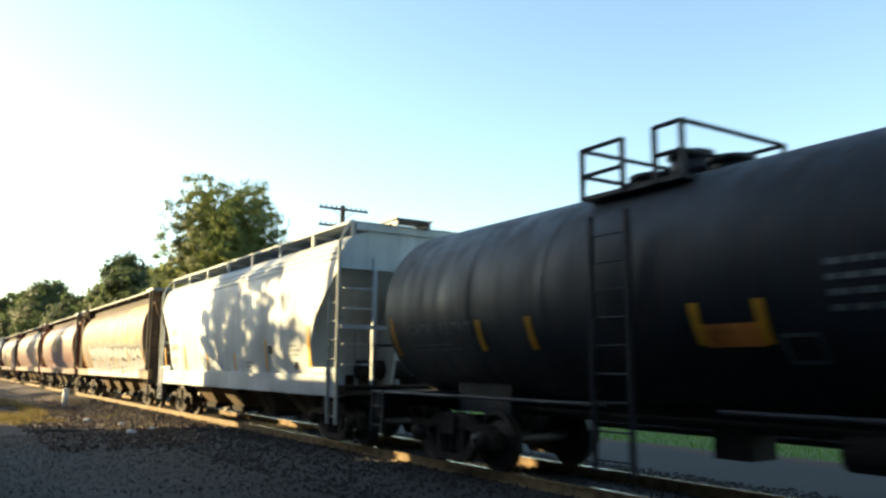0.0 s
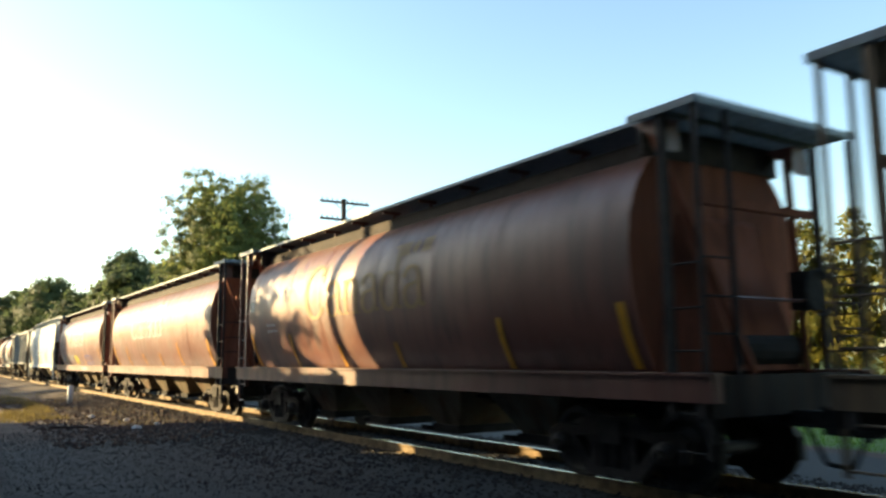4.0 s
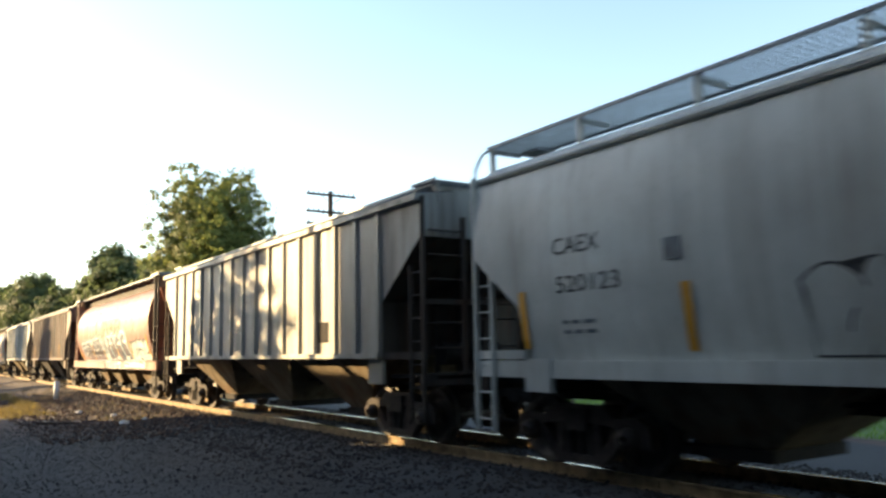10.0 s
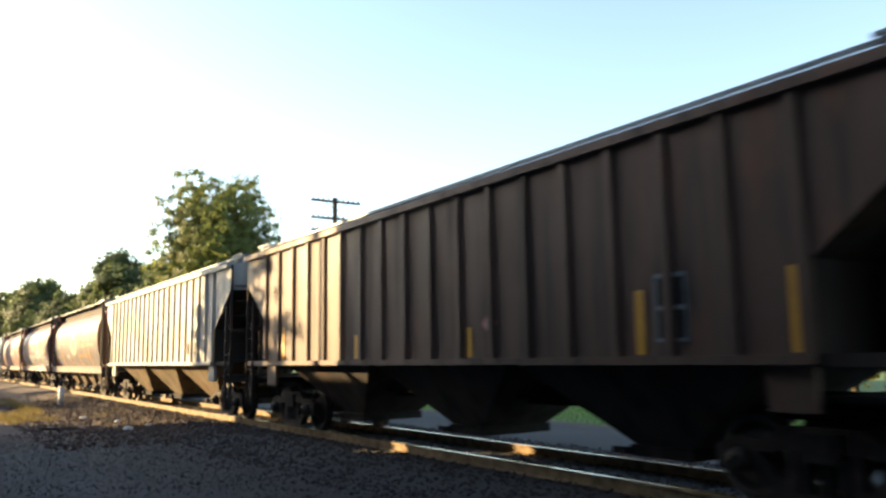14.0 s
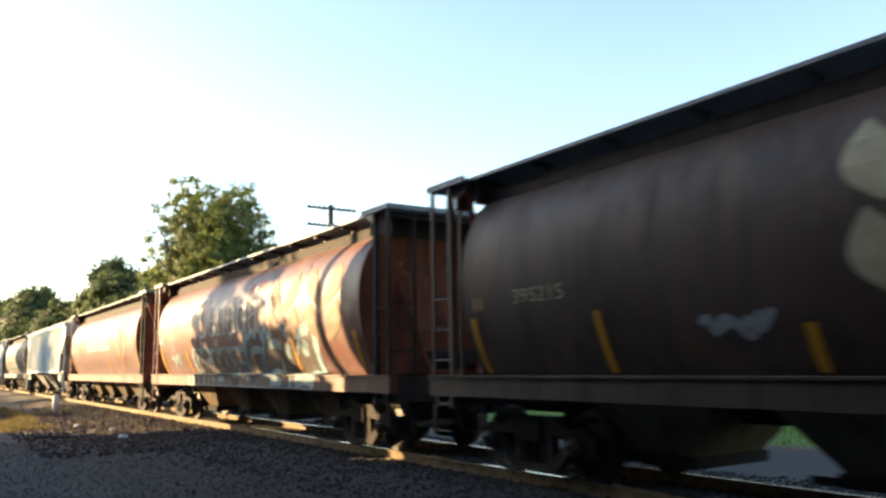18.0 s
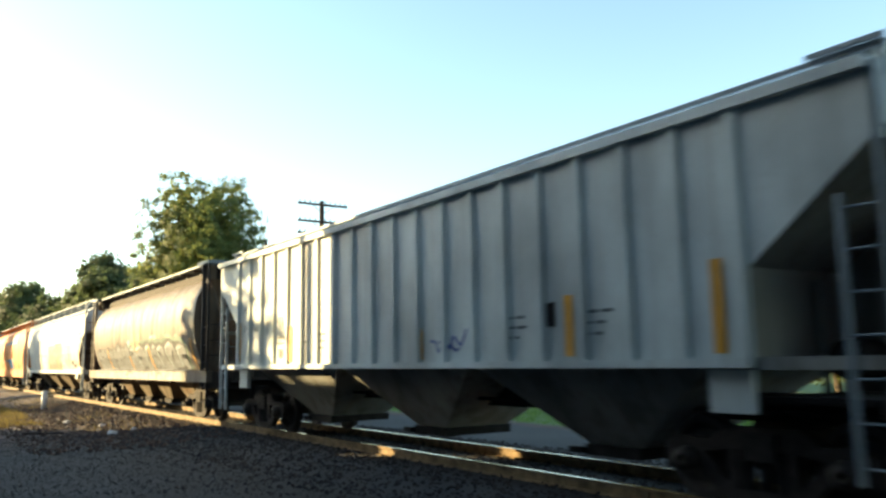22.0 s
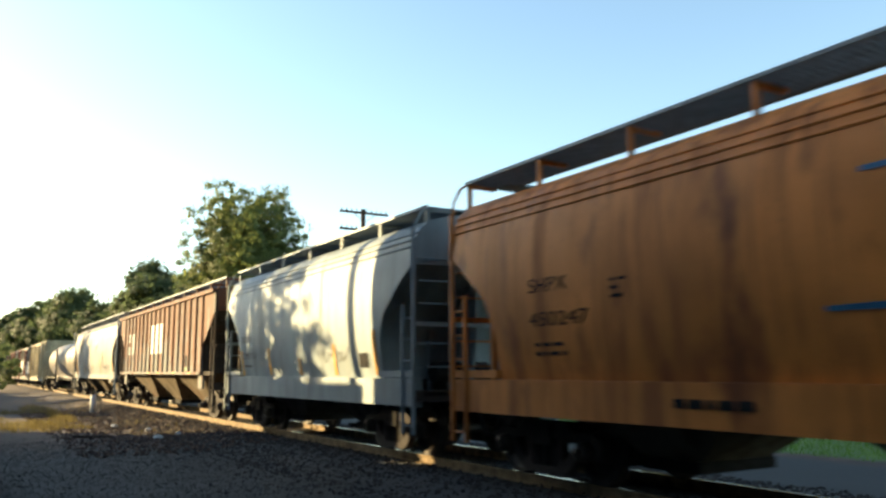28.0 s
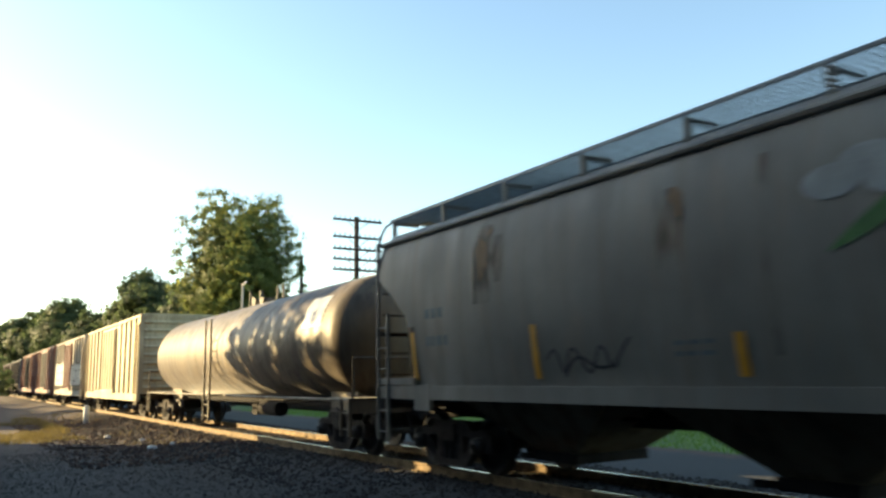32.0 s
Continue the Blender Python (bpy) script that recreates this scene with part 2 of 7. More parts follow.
PAINT = {
    "black": car_paint("tank_black", (0.016, 0.021, 0.03), (0.025, 0.025, 0.027), 0.4, 0.05, rough=0.48, seed=1, gloss=0.22, dust=0.05),
    "pale": car_paint("pale_grey_enamel", (0.45, 0.475, 0.435), (0.26, 0.24, 0.2), 0.3, 0.08, seed=2),
    "slate": car_paint("slate_grey_enamel", (0.38, 0.43, 0.455), (0.2, 0.2, 0.2), 0.22, 0.06, seed=23),
    "olive": car_paint("weathered_olive_brown", (0.165, 0.102, 0.052), (0.05, 0.035, 0.025), 0.75, 0.4, (0.24, 0.2, 0.13), seed=3, gloss=0.32),
    "red": car_paint("oxide_red", (0.135, 0.043, 0.025), (0.06, 0.035, 0.028), 0.6, 0.35, (0.24, 0.12, 0.075), seed=4, rough=0.4, gloss=0.5),
    "red2": car_paint("faded_oxide_red", (0.165, 0.066, 0.042), (0.08, 0.045, 0.034), 0.45, 0.35, (0.38, 0.2, 0.12), seed=5, rough=0.4, gloss=0.5),
    "brown": car_paint("dark_brown_enamel", (0.07, 0.042, 0.031), (0.04, 0.028, 0.02), 0.6, 0.35, (0.2, 0.12, 0.06), seed=6, gloss=0.32),
    "umber": car_paint("dusty_umber", (0.115, 0.088, 0.062), (0.06, 0.04, 0.03), 0.6, 0.3, (0.3, 0.23, 0.15), seed=7, gloss=0.32),
    "dust": car_paint("dusty_grey_brown", (0.22, 0.222, 0.2), (0.1, 0.085, 0.07), 0.6, 0.3, (0.2, 0.13, 0.08), seed=8),
    "dark": car_paint("sooty_brown", (0.095, 0.054, 0.037), (0.04, 0.027, 0.02), 0.7, 0.5, (0.2, 0.08, 0.04), seed=9, gloss=0.3),
    "grey": car_paint("mid_grey_enamel", (0.33, 0.335, 0.3), (0.15, 0.13, 0.11), 0.45, 0.12, seed=10),
    "white": car_paint("off_white_enamel", (0.57, 0.62, 0.59), (0.3, 0.3, 0.27), 0.22, 0.06, seed=11),
    "silver": car_paint("silver_grey_enamel", (0.43, 0.445, 0.41), (0.24, 0.22, 0.18), 0.34, 0.12, seed=12),
    "orange": car_paint("rusting_orange", (0.66, 0.225, 0.04), (0.27, 0.085, 0.022), 0.75, 1.0, (0.2, 0.058, 0.016), seed=13, lo=0.48, dust=0.04, gloss=0.3),
    "blue": car_paint("blue_grey_enamel", (0.215, 0.268, 0.28), (0.13, 0.135, 0.13), 0.38, 0.1, seed=14),
    "rust": rusted_paint(),
    "stained": car_paint("rust_stained_grey", (0.175, 0.168, 0.145), (0.15, 0.12, 0.09), 0.35, 0.2, (0.3, 0.2, 0.11), seed=16),
    "tar": car_paint("tar_stained_brown", (0.125, 0.09, 0.05), (0.05, 0.036, 0.025), 0.85, 0.6, (0.07, 0.045, 0.028), seed=17),
    "straw": car_paint("straw_yellow", (0.5, 0.42, 0.25), (0.2, 0.15, 0.09), 0.5, 0.3, seed=18),
    "tan": car_paint("dirty_tan", (0.32, 0.27, 0.2), (0.12, 0.09, 0.07), 0.6, 0.4, seed=19),
    "maroon": car_paint("boxcar_red", (0.2, 0.06, 0.035), (0.08, 0.04, 0.03), 0.6, 0.3, seed=20),
    # Grime together with the shade of the car ends, in one dark colour.
    "grimy_shade": car_paint("grimy_shaded_end_sheet", (0.052, 0.043, 0.037), (0.025, 0.021, 0.018), 0.6, 0.3, rough=0.7, seed=22, gloss=0.1, dust=0.0),
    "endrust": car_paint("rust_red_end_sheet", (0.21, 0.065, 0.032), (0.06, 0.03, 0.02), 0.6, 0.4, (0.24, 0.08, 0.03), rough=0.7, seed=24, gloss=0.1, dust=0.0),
    # Slate darkened to stand for shade on ladders of the leading end.
    "shade": car_paint("shaded_slate_paint", (0.25, 0.29, 0.31), (0.13, 0.13, 0.13), 0.4, 0.1, rough=0.7, seed=25, gloss=0.12),
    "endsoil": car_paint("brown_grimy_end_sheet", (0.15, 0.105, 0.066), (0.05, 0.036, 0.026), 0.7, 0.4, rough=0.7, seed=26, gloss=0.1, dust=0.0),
    "hopper": car_paint("dust_covered_hopper_sheet", (0.15, 0.12, 0.082), (0.06, 0.048, 0.036), 0.6, 0.4, rough=0.75, seed=27, gloss=0.1, dust=0.0),
    "soot": car_paint("sooty_black", (0.04, 0.036, 0.034), (0.02, 0.02, 0.02), 0.5, 0.2, rough=0.6, seed=21, gloss=0.2, dust=0.0),
}


# ---- mesh helpers ----
def link(name, me, mat, parent=None, label=""):
    ob = new(name, me)
    if not me.materials:
        me.materials.append(mat)
    ob.parent = parent
    if label:
        tagged(ob, label)
    return ob


def part(name, bm, mat, parent=None, label="", smooth=None, second=None):
    """One mesh object from a bmesh; smooth: the angle in degrees below which edges are rounded."""
    if smooth:
        for f in bm.faces:
            f.smooth = True
        for e in bm.edges:
            if len(e.link_faces) == 2 and e.calc_face_angle(0) > radians(smooth):
                e.smooth = False
    me = bpy.data.meshes.new(name)
    bm.to_mesh(me)
    bm.free()
    if second:
        me.materials.append(mat)
        me.materials.append(second)
    return link(name, me, mat, parent, label)


def box(bm, x0, x1, y0, y1, z0, z1):
    v = [bm.verts.new(p) for p in ((x0, y0, z0), (x1, y0, z0), (x1, y1, z0), (x0, y1, z0), (x0, y0, z1), (x1, y0, z1), (x1, y1, z1), (x0, y1, z1))]
    for q in ((3, 2, 1, 0), (4, 5, 6, 7), (0, 1, 5, 4), (1, 2, 6, 5), (2, 3, 7, 6), (3, 0, 4, 7)):
        bm.faces.new([v[i] for i in q])


def boxes(*specs):
    bm = bmesh.new()
    for s in specs:
        box(bm, *s)
    return bm


def rod(bm, a, b, r, n=8):
    a, b = Vector(a), Vector(b)
    d = (b - a).normalized()
    u = d.cross(Vector((0, 0, 1)) if abs(d.z) < 0.9 else Vector((1, 0, 0))).normalized()
    w = d.cross(u)
    ra, rb = [], []
    for i in range(n):
        o = u * (r * math.cos(i * math.tau / n)) + w * (r * math.sin(i * math.tau / n))
        ra.append(bm.verts.new(a + o))
        rb.append(bm.verts.new(b + o))
    for i in range(n):
        bm.faces.new((ra[i], ra[(i + 1) % n], rb[(i + 1) % n], rb[i]))
    bm.faces.new(ra[::-1])
    bm.faces.new(rb)


def rods(r, *pairs, n=8):
    bm = bmesh.new()
    for a, b in pairs:
        rod(bm, a, b, r, n)
    bmesh.ops.recalc_face_normals(bm, faces=bm.faces)
    return bm


def grating(x0, x1, y0, y1, z, pitch=0.09, bar=0.03, thick=0.016):
    """A steel walkway: two edge bars and close cross bars with daylight between them."""
    bm = boxes((x0, x1, y0 - 0.012, y0 + 0.012, z - 0.03, z + 0.02), (x0, x1, y1 - 0.012, y1 + 0.012, z - 0.03, z + 0.02))
    x = x0 + 0.02
    while x < x1 - bar:
        box(bm, x, x + bar, y0, y1, z - thick, z)
        x += pitch
    return bm


def extrude_xz(pts, y0, y1):
    """A plate: the outline pts in x and z, from y0 to y1."""
    bm = bmesh.new()
    a = [bm.verts.new((x, y0, z)) for x, z in pts]
    b = [bm.verts.new((x, y1, z)) for x, z in pts]
    n = len(pts)
    bm.faces.new(a)
    bm.faces.new(b[::-1])
    for i in range(n):
        bm.faces.new((a[i], b[i], b[(i + 1) % n], a[(i + 1) % n]))
    bmesh.ops.recalc_face_normals(bm, faces=bm.faces)
    return bm


def lathe(bm, prof, axis_y, centre=(0, 0, 0), n=24):
    """A turned shape about the y axis: prof is (radius, y)."""
    rings = []
    for r, y in prof:
        rings.append([bm.verts.new((centre[0] + r * math.cos(i * math.tau / n), centre[1] + y * axis_y, centre[2] + r * math.sin(i * math.tau / n))) for i in range(n)])
    for a, b in zip(rings, rings[1:]):
        for i in range(n):
            bm.faces.new((a[i], a[(i + 1) % n], b[(i + 1) % n], b[i]))
    bm.faces.new(rings[0])
    bm.faces.new(rings[-1][::-1])


# Half sections of car bodies from the sill up to the ridge: (half width, height).
SEC_CYL = [(1.58 * math.sqrt(1 - ((2.75 - z) / 2.1) ** 2), z) for z in (1.38, 1.6, 1.85, 2.1, 2.4, 2.75)]
SEC_CYL += [(1.58 * (1 - h ** 2.4) ** (1 / 2.4), 2.75 + 1.53 * h) for h in (0.15, 0.3, 0.45, 0.58, 0.7, 0.78, 0.85, 0.9, 0.94, 0.97, 0.99)] + [(0.0, 4.28)]
SEC_SMOOTH = [(1.44, 1.38), (1.5, 1.7), (1.55, 2.1), (1.58, 2.6), (1.58, 3.1), (1.55, 3.5), (1.49, 3.85), (1.4, 4.04), (1.2, 4.2), (0.8, 4.32), (0.0, 4.38)]
SEC_FLAT = [(1.58, 1.48), (1.58, 2.4), (1.58, 3.3), (1.58, 4.03), (1.52, 4.1), (0.7, 4.2), (0.0, 4.22)]


SEC_SPRAY = [(1.525, 1.08), (1.525, 1.36), (1.565, 1.37), (1.565, 1.392)] + [(1.58 * math.sqrt(1 - ((2.75 - z) / 2.1) ** 2), z) for z in (1.43, 1.6, 1.85, 2.1, 2.4, 2.75)] + SEC_CYL[6:]


def ring(bm, centre, big, small, n=18, m=6):
    """A closed ring lying across the car, with two spokes in one piece."""
    rows = []
    for i in range(n):
        a = i * math.tau / n
        row = []
        for j in range(m):
            q = j * math.tau / m
            d = big + small * math.cos(q)
            row.append(bm.verts.new((centre[0] + small * math.sin(q), centre[1] + d * math.cos(a), centre[2] + d * math.sin(a))))
        rows.append(row)
    for i in range(n):
        for j in range(m):
            bm.faces.new((rows[i][j], rows[i][(j + 1) % m], rows[(i + 1) % n][(j + 1) % m], rows[(i + 1) % n][j]))


def side_y(sec, z):
    if z <= sec[0][1]:
        return sec[0][0]
    for (y0, z0), (y1, z1) in zip(sec, sec[1:]):
        if z <= z1:
            return y0 + (y1 - y0) * (z - z0) / max(1e-6, z1 - z0)
    return 0.0


def loft(sec, ext, nx=2, split=99.0):
    """The closed shell of a body whose half length at the height z is ext(z); its ends take the second material below split."""
    fine = []
    for (y0, z0), (y1, z1) in zip(sec, sec[1:]):
        k = max(1, int((z1 - z0) / 0.3))
        fine += [(y0 + (y1 - y0) * i / k, z0 + (z1 - z0) * i / k) for i in range(k)]
    fine.append(sec[-1])
    for k, ((y0, z0), (y1, z1)) in enumerate(zip(fine, fine[1:])):
        if z0 + 0.02 < split < z1 - 0.02:
            fine.insert(k + 1, (y0 + (y1 - y0) * (split - z0) / (z1 - z0), split))
            break
    bm = bmesh.new()
    grid = {}
    for s in (-1, 1):
        for k, (y, z) in enumerate(fine):
            if y < 1e-4 and s == 1:
                grid[s, k] = grid[-1, k]
                continue
            grid[s, k] = [bm.verts.new((ext(z) * (2 * j / nx - 1), s * y, z)) for j in range(nx + 1)]
    for s in (-1, 1):
        for k in range(len(fine) - 1):
            a, b = grid[s, k], grid[s, k + 1]
            for j in range(nx):
                bm.faces.new((a[j], a[j + 1], b[j + 1], b[j]))
    for e in (0, nx):
        for k in range(len(fine) - 1):
            q = []
            for v in (grid[-1, k][e], grid[1, k][e], grid[1, k + 1][e], grid[-1, k + 1][e]):
                if v not in q:
                    q.append(v)
            f = bm.faces.new(q)
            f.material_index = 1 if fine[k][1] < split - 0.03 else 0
    bm.faces.new(grid[-1, 0] + grid[1, 0][::-1])
    bmesh.ops.recalc_face_normals(bm, faces=bm.faces)
    return bm


def on_side(bm, sec, lift):
    """Lay a flat figure drawn in x and z onto the near side of a body."""
    if sec is SEC_SPRAY:
        for v in bm.verts:
            v.co.z = max(v.co.z, 1.095)
    lo, hi = min(v.co.z for v in bm.verts), max(v.co.z for v in bm.verts)
    for _, q in sec:
        if lo + 0.005 < q < hi - 0.005:
            bmesh.ops.bisect_plane(bm, geom=bm.verts[:] + bm.edges[:] + bm.faces[:], plane_co=(0, 0, q), plane_no=(0, 0, 1))
    for v in bm.verts:
        v.co.y = -side_y(sec, v.co.z) - lift - v.co.y


def strip(sec, x, w, z0, z1, lift=0.012, lean=0.0):
    bm = bmesh.new()
    n = 6
    rows = []
    for i in range(n + 1):
        z = z0 + (z1 - z0) * i / n
        xx = x + lean * (z - z0)
        rows.append((bm.verts.new((xx, 0, z)), bm.verts.new((xx + w, 0, z))))
    for a, b in zip(rows, rows[1:]):
        bm.faces.new((a[0], a[1], b[1], b[0]))
    on_side(bm, sec, lift)
    return bm


LETTERS = {}
for words in ("ACFX", "28072", "CAEX", "520123", "AE", "X", "14", "07", "7", "SHPX", "450247", "NDYX", "298150", "109744", "111825", "111141", "109208",
              "Government", "of Canada", "Gouvernement", "du Canada", "The Canadian Wheat Board", "GATX", "12760", "NA", "100", "395215"):
    cu = bpy.data.curves.new("letters", "FONT")
    cu.body, cu.size, cu.resolution_u = words, 1.0, 4
    lo = bpy.data.objects.new("letters", cu)
    scene.collection.objects.link(lo)
    LETTERS[words] = bpy.data.meshes.new_from_object(lo.evaluated_get(bpy.context.evaluated_depsgraph_get()))
    bpy.data.objects.remove(lo)


def lettering(words, x, z, height, sec, mat, parent, wide=1.0, lift=0.012, bold=0.0, label="", span=None):
    """Painted words on the near side; height is that of a capital."""
    k = height / 0.73
    bm = bmesh.new()
    bm.from_mesh(LETTERS[words])
    bmesh.ops.triangulate(bm, faces=bm.faces)
    if span:
        wide = span / (k * (max(v.co.x for v in bm.verts) - min(v.co.x for v in bm.verts)))
    for v in bm.verts:
        v.co = Vector((v.co.x * k * wide + x, 0, v.co.y * k + z))
    if height > 0.35:
        h = z - height * 0.3
        while h < z + height * 1.3:
            bmesh.ops.bisect_plane(bm, geom=bm.verts[:] + bm.edges[:] + bm.faces[:], plane_co=(0, 0, h), plane_no=(0, 0, 1))
            h += 0.12
    if bold:
        copies = [bmesh.ops.duplicate(bm, geom=bm.faces[:])["geom"]]
        for g in copies:
            for v in g:
                if isinstance(v, bmesh.types.BMVert):
                    v.co.x += bold
                    v.co.y += 0.002
    on_side(bm, sec, lift)
    return part("lettering", bm, mat, parent, label)


def bars(x, z, w, rows, sec, mat, parent, h=0.06, gap=0.12, lift=0.011):
    """Small print too fine to read, as short bars."""
    bm = bmesh.new()
    r = random.Random(int(x * 100 + z * 10))
    for i in range(rows):
        zz = z - i * gap
        xx = x
        end = x + w * r.uniform(0.6, 1.0)
        while xx < end:
            ww = r.uniform(0.08, 0.22)
            q = [bm.verts.new(p) for p in ((xx, 0, zz), (xx + ww, 0, zz), (xx + ww, 0, zz + h), (xx, 0, zz + h))]
            bm.faces.new(q)
            xx += ww + 0.05
    on_side(bm, sec, lift)
    return part("small_print", bm, mat, parent)


def stroke(bm, pts, half, lift, rounds=2):
    """A thick sprayed line with round ends through the points (x, z); rounds: how far its bends are softened."""
    dense = []
    for (x0, z0), (x1, z1) in zip(pts, pts[1:]):
        k = max(2, int(math.hypot(x1 - x0, z1 - z0) / 0.09))
        dense += [(x0 + (x1 - x0) * i / k, z0 + (z1 - z0) * i / k) for i in range(k)]
    dense.append(pts[-1])
    for _ in range(rounds):
        dense = [dense[0]] + [((a[0] + 2 * b[0] + c[0]) / 4, (a[1] + 2 * b[1] + c[1]) / 4) for a, b, c in zip(dense, dense[1:], dense[2:])] + [dense[-1]]
    left, right = [], []
    n = len(dense)
    for i, (x, z) in enumerate(dense):
        a, b = dense[max(0, i - 1)], dense[min(n - 1, i + 1)]
        d = math.hypot(b[0] - a[0], b[1] - a[1]) or 1
        nx, nz = -(b[1] - a[1]) / d, (b[0] - a[0]) / d
        w = half * (0.72 if i in (0, n - 1) else 1.0)
        left.append(bm.verts.new((x + nx * w, lift, z + nz * w)))
        right.append(bm.verts.new((x - nx * w, lift, z - nz * w)))
    for i in range(n - 1):
        bm.faces.new((left[i], right[i], right[i + 1], left[i + 1]))


def graffiti(x, z, w, h, count, sec, parent, fill, line=None, halo=None, seed=0, edge=0.04, rise=0.0, sharp=False, glint=None, slant=0.0, marks=2, wander=0.3, hollow=None):
    """A sprayed row of packed blobs that spell nothing: a mist, a dark backing, blobs parted by its lines, notches and gleams in them.
    rise: how much taller the row ends than it begins; wander: how far the blobs' flanks swing; marks: notches in a blob."""
    r = random.Random(seed)
    line = line or M_LINE
    step = w / count
    n = 7

    def flank(i):
        """The wavy line between two blobs, from the bottom up."""
        a, k = r.uniform(0, 6.28), r.uniform(2.5, 4.5)
        amp = step * wander * (0.5 if i in (0, count) else 1.0)
        return [(x + step * i + slant * h * j / n + amp * math.sin(a + k * j / n) * (0.35 + 0.65 * j / n), z + h * (1 + rise * i / count) * 0.86 * j / n) for j in range(n + 1)]
    lines = [flank(i) for i in range(count + 1)]
    tops = []
    for i in range(count):
        a, b = lines[i][-1], lines[i + 1][-1]
        m = r.choice((2, 3)) if sharp else r.choice((1, 1, 2))
        top = []
        for q in range(m):
            hh = h * 0.16 * r.uniform(0.6, 1.4)
            for f in ((0.35, 0.62) if sharp else (0.2, 0.4, 0.6, 0.8)):
                g = (q + f) / m
                up = r.uniform(0.5, 1.3) * (1 if f < 0.5 else 0.25) if sharp else math.sin(math.pi * f)
                top.append((a[0] + (b[0] - a[0]) * g, a[1] + (b[1] - a[1]) * g + hh * up))
        tops.append(top)
    outline = lines[0] + [q for t in tops for q in t] + lines[-1][::-1]

    def grown(d):
        out = []
        for k, (px_, pz_) in enumerate(outline):
            a, b = outline[k - 1], outline[(k + 1) % len(outline)]
            q = math.hypot(b[0] - a[0], b[1] - a[1]) or 1
            out.append((px_ - d * (b[1] - a[1]) / q, pz_ + d * (b[0] - a[0]) / q))
        return out
    if halo:
        figure(grown(edge * 2.4 + 0.03), sec, halo, parent, "graffiti_halo", 0.004)
    figure(grown(edge), sec, line, parent, "graffiti_backing", 0.0065)
    for i in range(count):
        ring_ = [(px_ + edge * 0.55, pz_) for px_, pz_ in lines[i]] + [(px_, pz_ - edge * 0.2) for px_, pz_ in tops[i]] + [(px_ - edge * 0.55, pz_) for px_, pz_ in lines[i + 1][::-1]]
        form = figure(ring_, sec, fill, parent, "graffiti_form", 0.009)
        hi = lines[i][-1][1] - z
        for k in range(marks):
            f = (k + 0.5) / marks + r.uniform(-0.12, 0.12)
            j = min(n, max(0, int(f * n)))
            lx, rx = lines[i][j][0], lines[i + 1][j][0]
            wide = rx - lx
            bm = bmesh.new()
            if r.random() < 0.6:
                s_ = r.choice((-1, 1))
                a = lx if s_ > 0 else rx
                pts = [(a, z + hi * f), (a + s_ * wide * 0.35, z + hi * (f + r.uniform(0.02, 0.12))), (a + s_ * wide * r.uniform(0.5, 0.72), z + hi * (f + r.uniform(-0.12, 0.06)))]
            else:
                a = lx + wide * r.uniform(0.4, 0.6)
                pts = [(a, z + hi * max(0.02, f - 0.17)), (a + wide * r.uniform(-0.1, 0.1), z + hi * f), (a + wide * r.uniform(-0.06, 0.16), z + hi * min(0.95, f + 0.14))]
            stroke(bm, pts, edge * r.uniform(0.55, 1.0), 0.0, 1 if sharp else 4)
            on_side(bm, sec, 0.0115 + 0.001 * k)
            part("graffiti_line", bm, line, form)
        if hollow:
            a = lines[i][4][0] * 0.5 + lines[i + 1][4][0] * 0.5
            bm = bmesh.new()
            stroke(bm, [(a - step * 0.1, z + hi * 0.3), (a, z + hi * 0.55), (a + step * 0.06, z + hi * 0.8)], step * 0.13, 0.0, 4)
            on_side(bm, sec, 0.0105)
            part("graffiti_fade", bm, hollow, form)
        if glint:
            bm = bmesh.new()
            stroke(bm, [(px_ + edge * 1.6, pz_) for px_, pz_ in lines[i][3:]] + [(px_, pz_ - edge * 1.3) for px_, pz_ in tops[i][:3]], edge * 0.4, 0.0, 3)
            on_side(bm, sec, 0.014)
            part("graffiti_gleam", bm, glint, form)


def scrawl(x, z, w, h, sec, parent, mat, seed=0, thick=0.03):
    r = random.Random(seed)
    bm = bmesh.new()
    pts = [(x + w * i / 9 + r.uniform(-0.5, 0.5) * w / 9, z + h * (0.5 + 0.5 * math.sin(i * 2.3 + r.uniform(-0.5, 0.5)))) for i in range(10)]
    stroke(bm, pts, thick, 0.004)
    pts = [(x + w * (0.2 + 0.6 * i / 5), z + h * r.random()) for i in range(6)]
    stroke(bm, pts, thick, 0.006)
    on_side(bm, sec, 0.008)
    part("scrawl", bm, mat, parent)


def figure(pts, sec, mat, parent, name="emblem", lift=0.014, cuts=0.15):
    """A painted shape given by its outline in x and z."""
    bm = bmesh.new()
    bm.faces.new([bm.verts.new((x, 0, z)) for x, z in pts])
    bmesh.ops.triangulate(bm, faces=bm.faces)
    z, top = min(p[1] for p in pts), max(p[1] for p in pts)
    while z < top:
        z += cuts
        bmesh.ops.bisect_plane(bm, geom=bm.verts[:] + bm.edges[:] + bm.faces[:], plane_co=(0, 0, z), plane_no=(0, 0, 1))
    on_side(bm, sec, lift)
    return part(name, bm, mat, parent)


def leaf(x, z, w, h, lean):
    """A wheat-ear leaf: a pointed lens."""
    n = 10
    a = [(x + lean * i / n + w * math.sin(math.pi * (i / n) ** 0.8), z + h * i / n) for i in range(n + 1)]
    b = [(x + lean * i / n - w * 0.25 * math.sin(math.pi * i / n), z + h * i / n) for i in range(n - 1, 0, -1)]
    return a + b


# ---- running gear ----
WHEEL_R, WHEEL_BASE = 0.457, 1.78


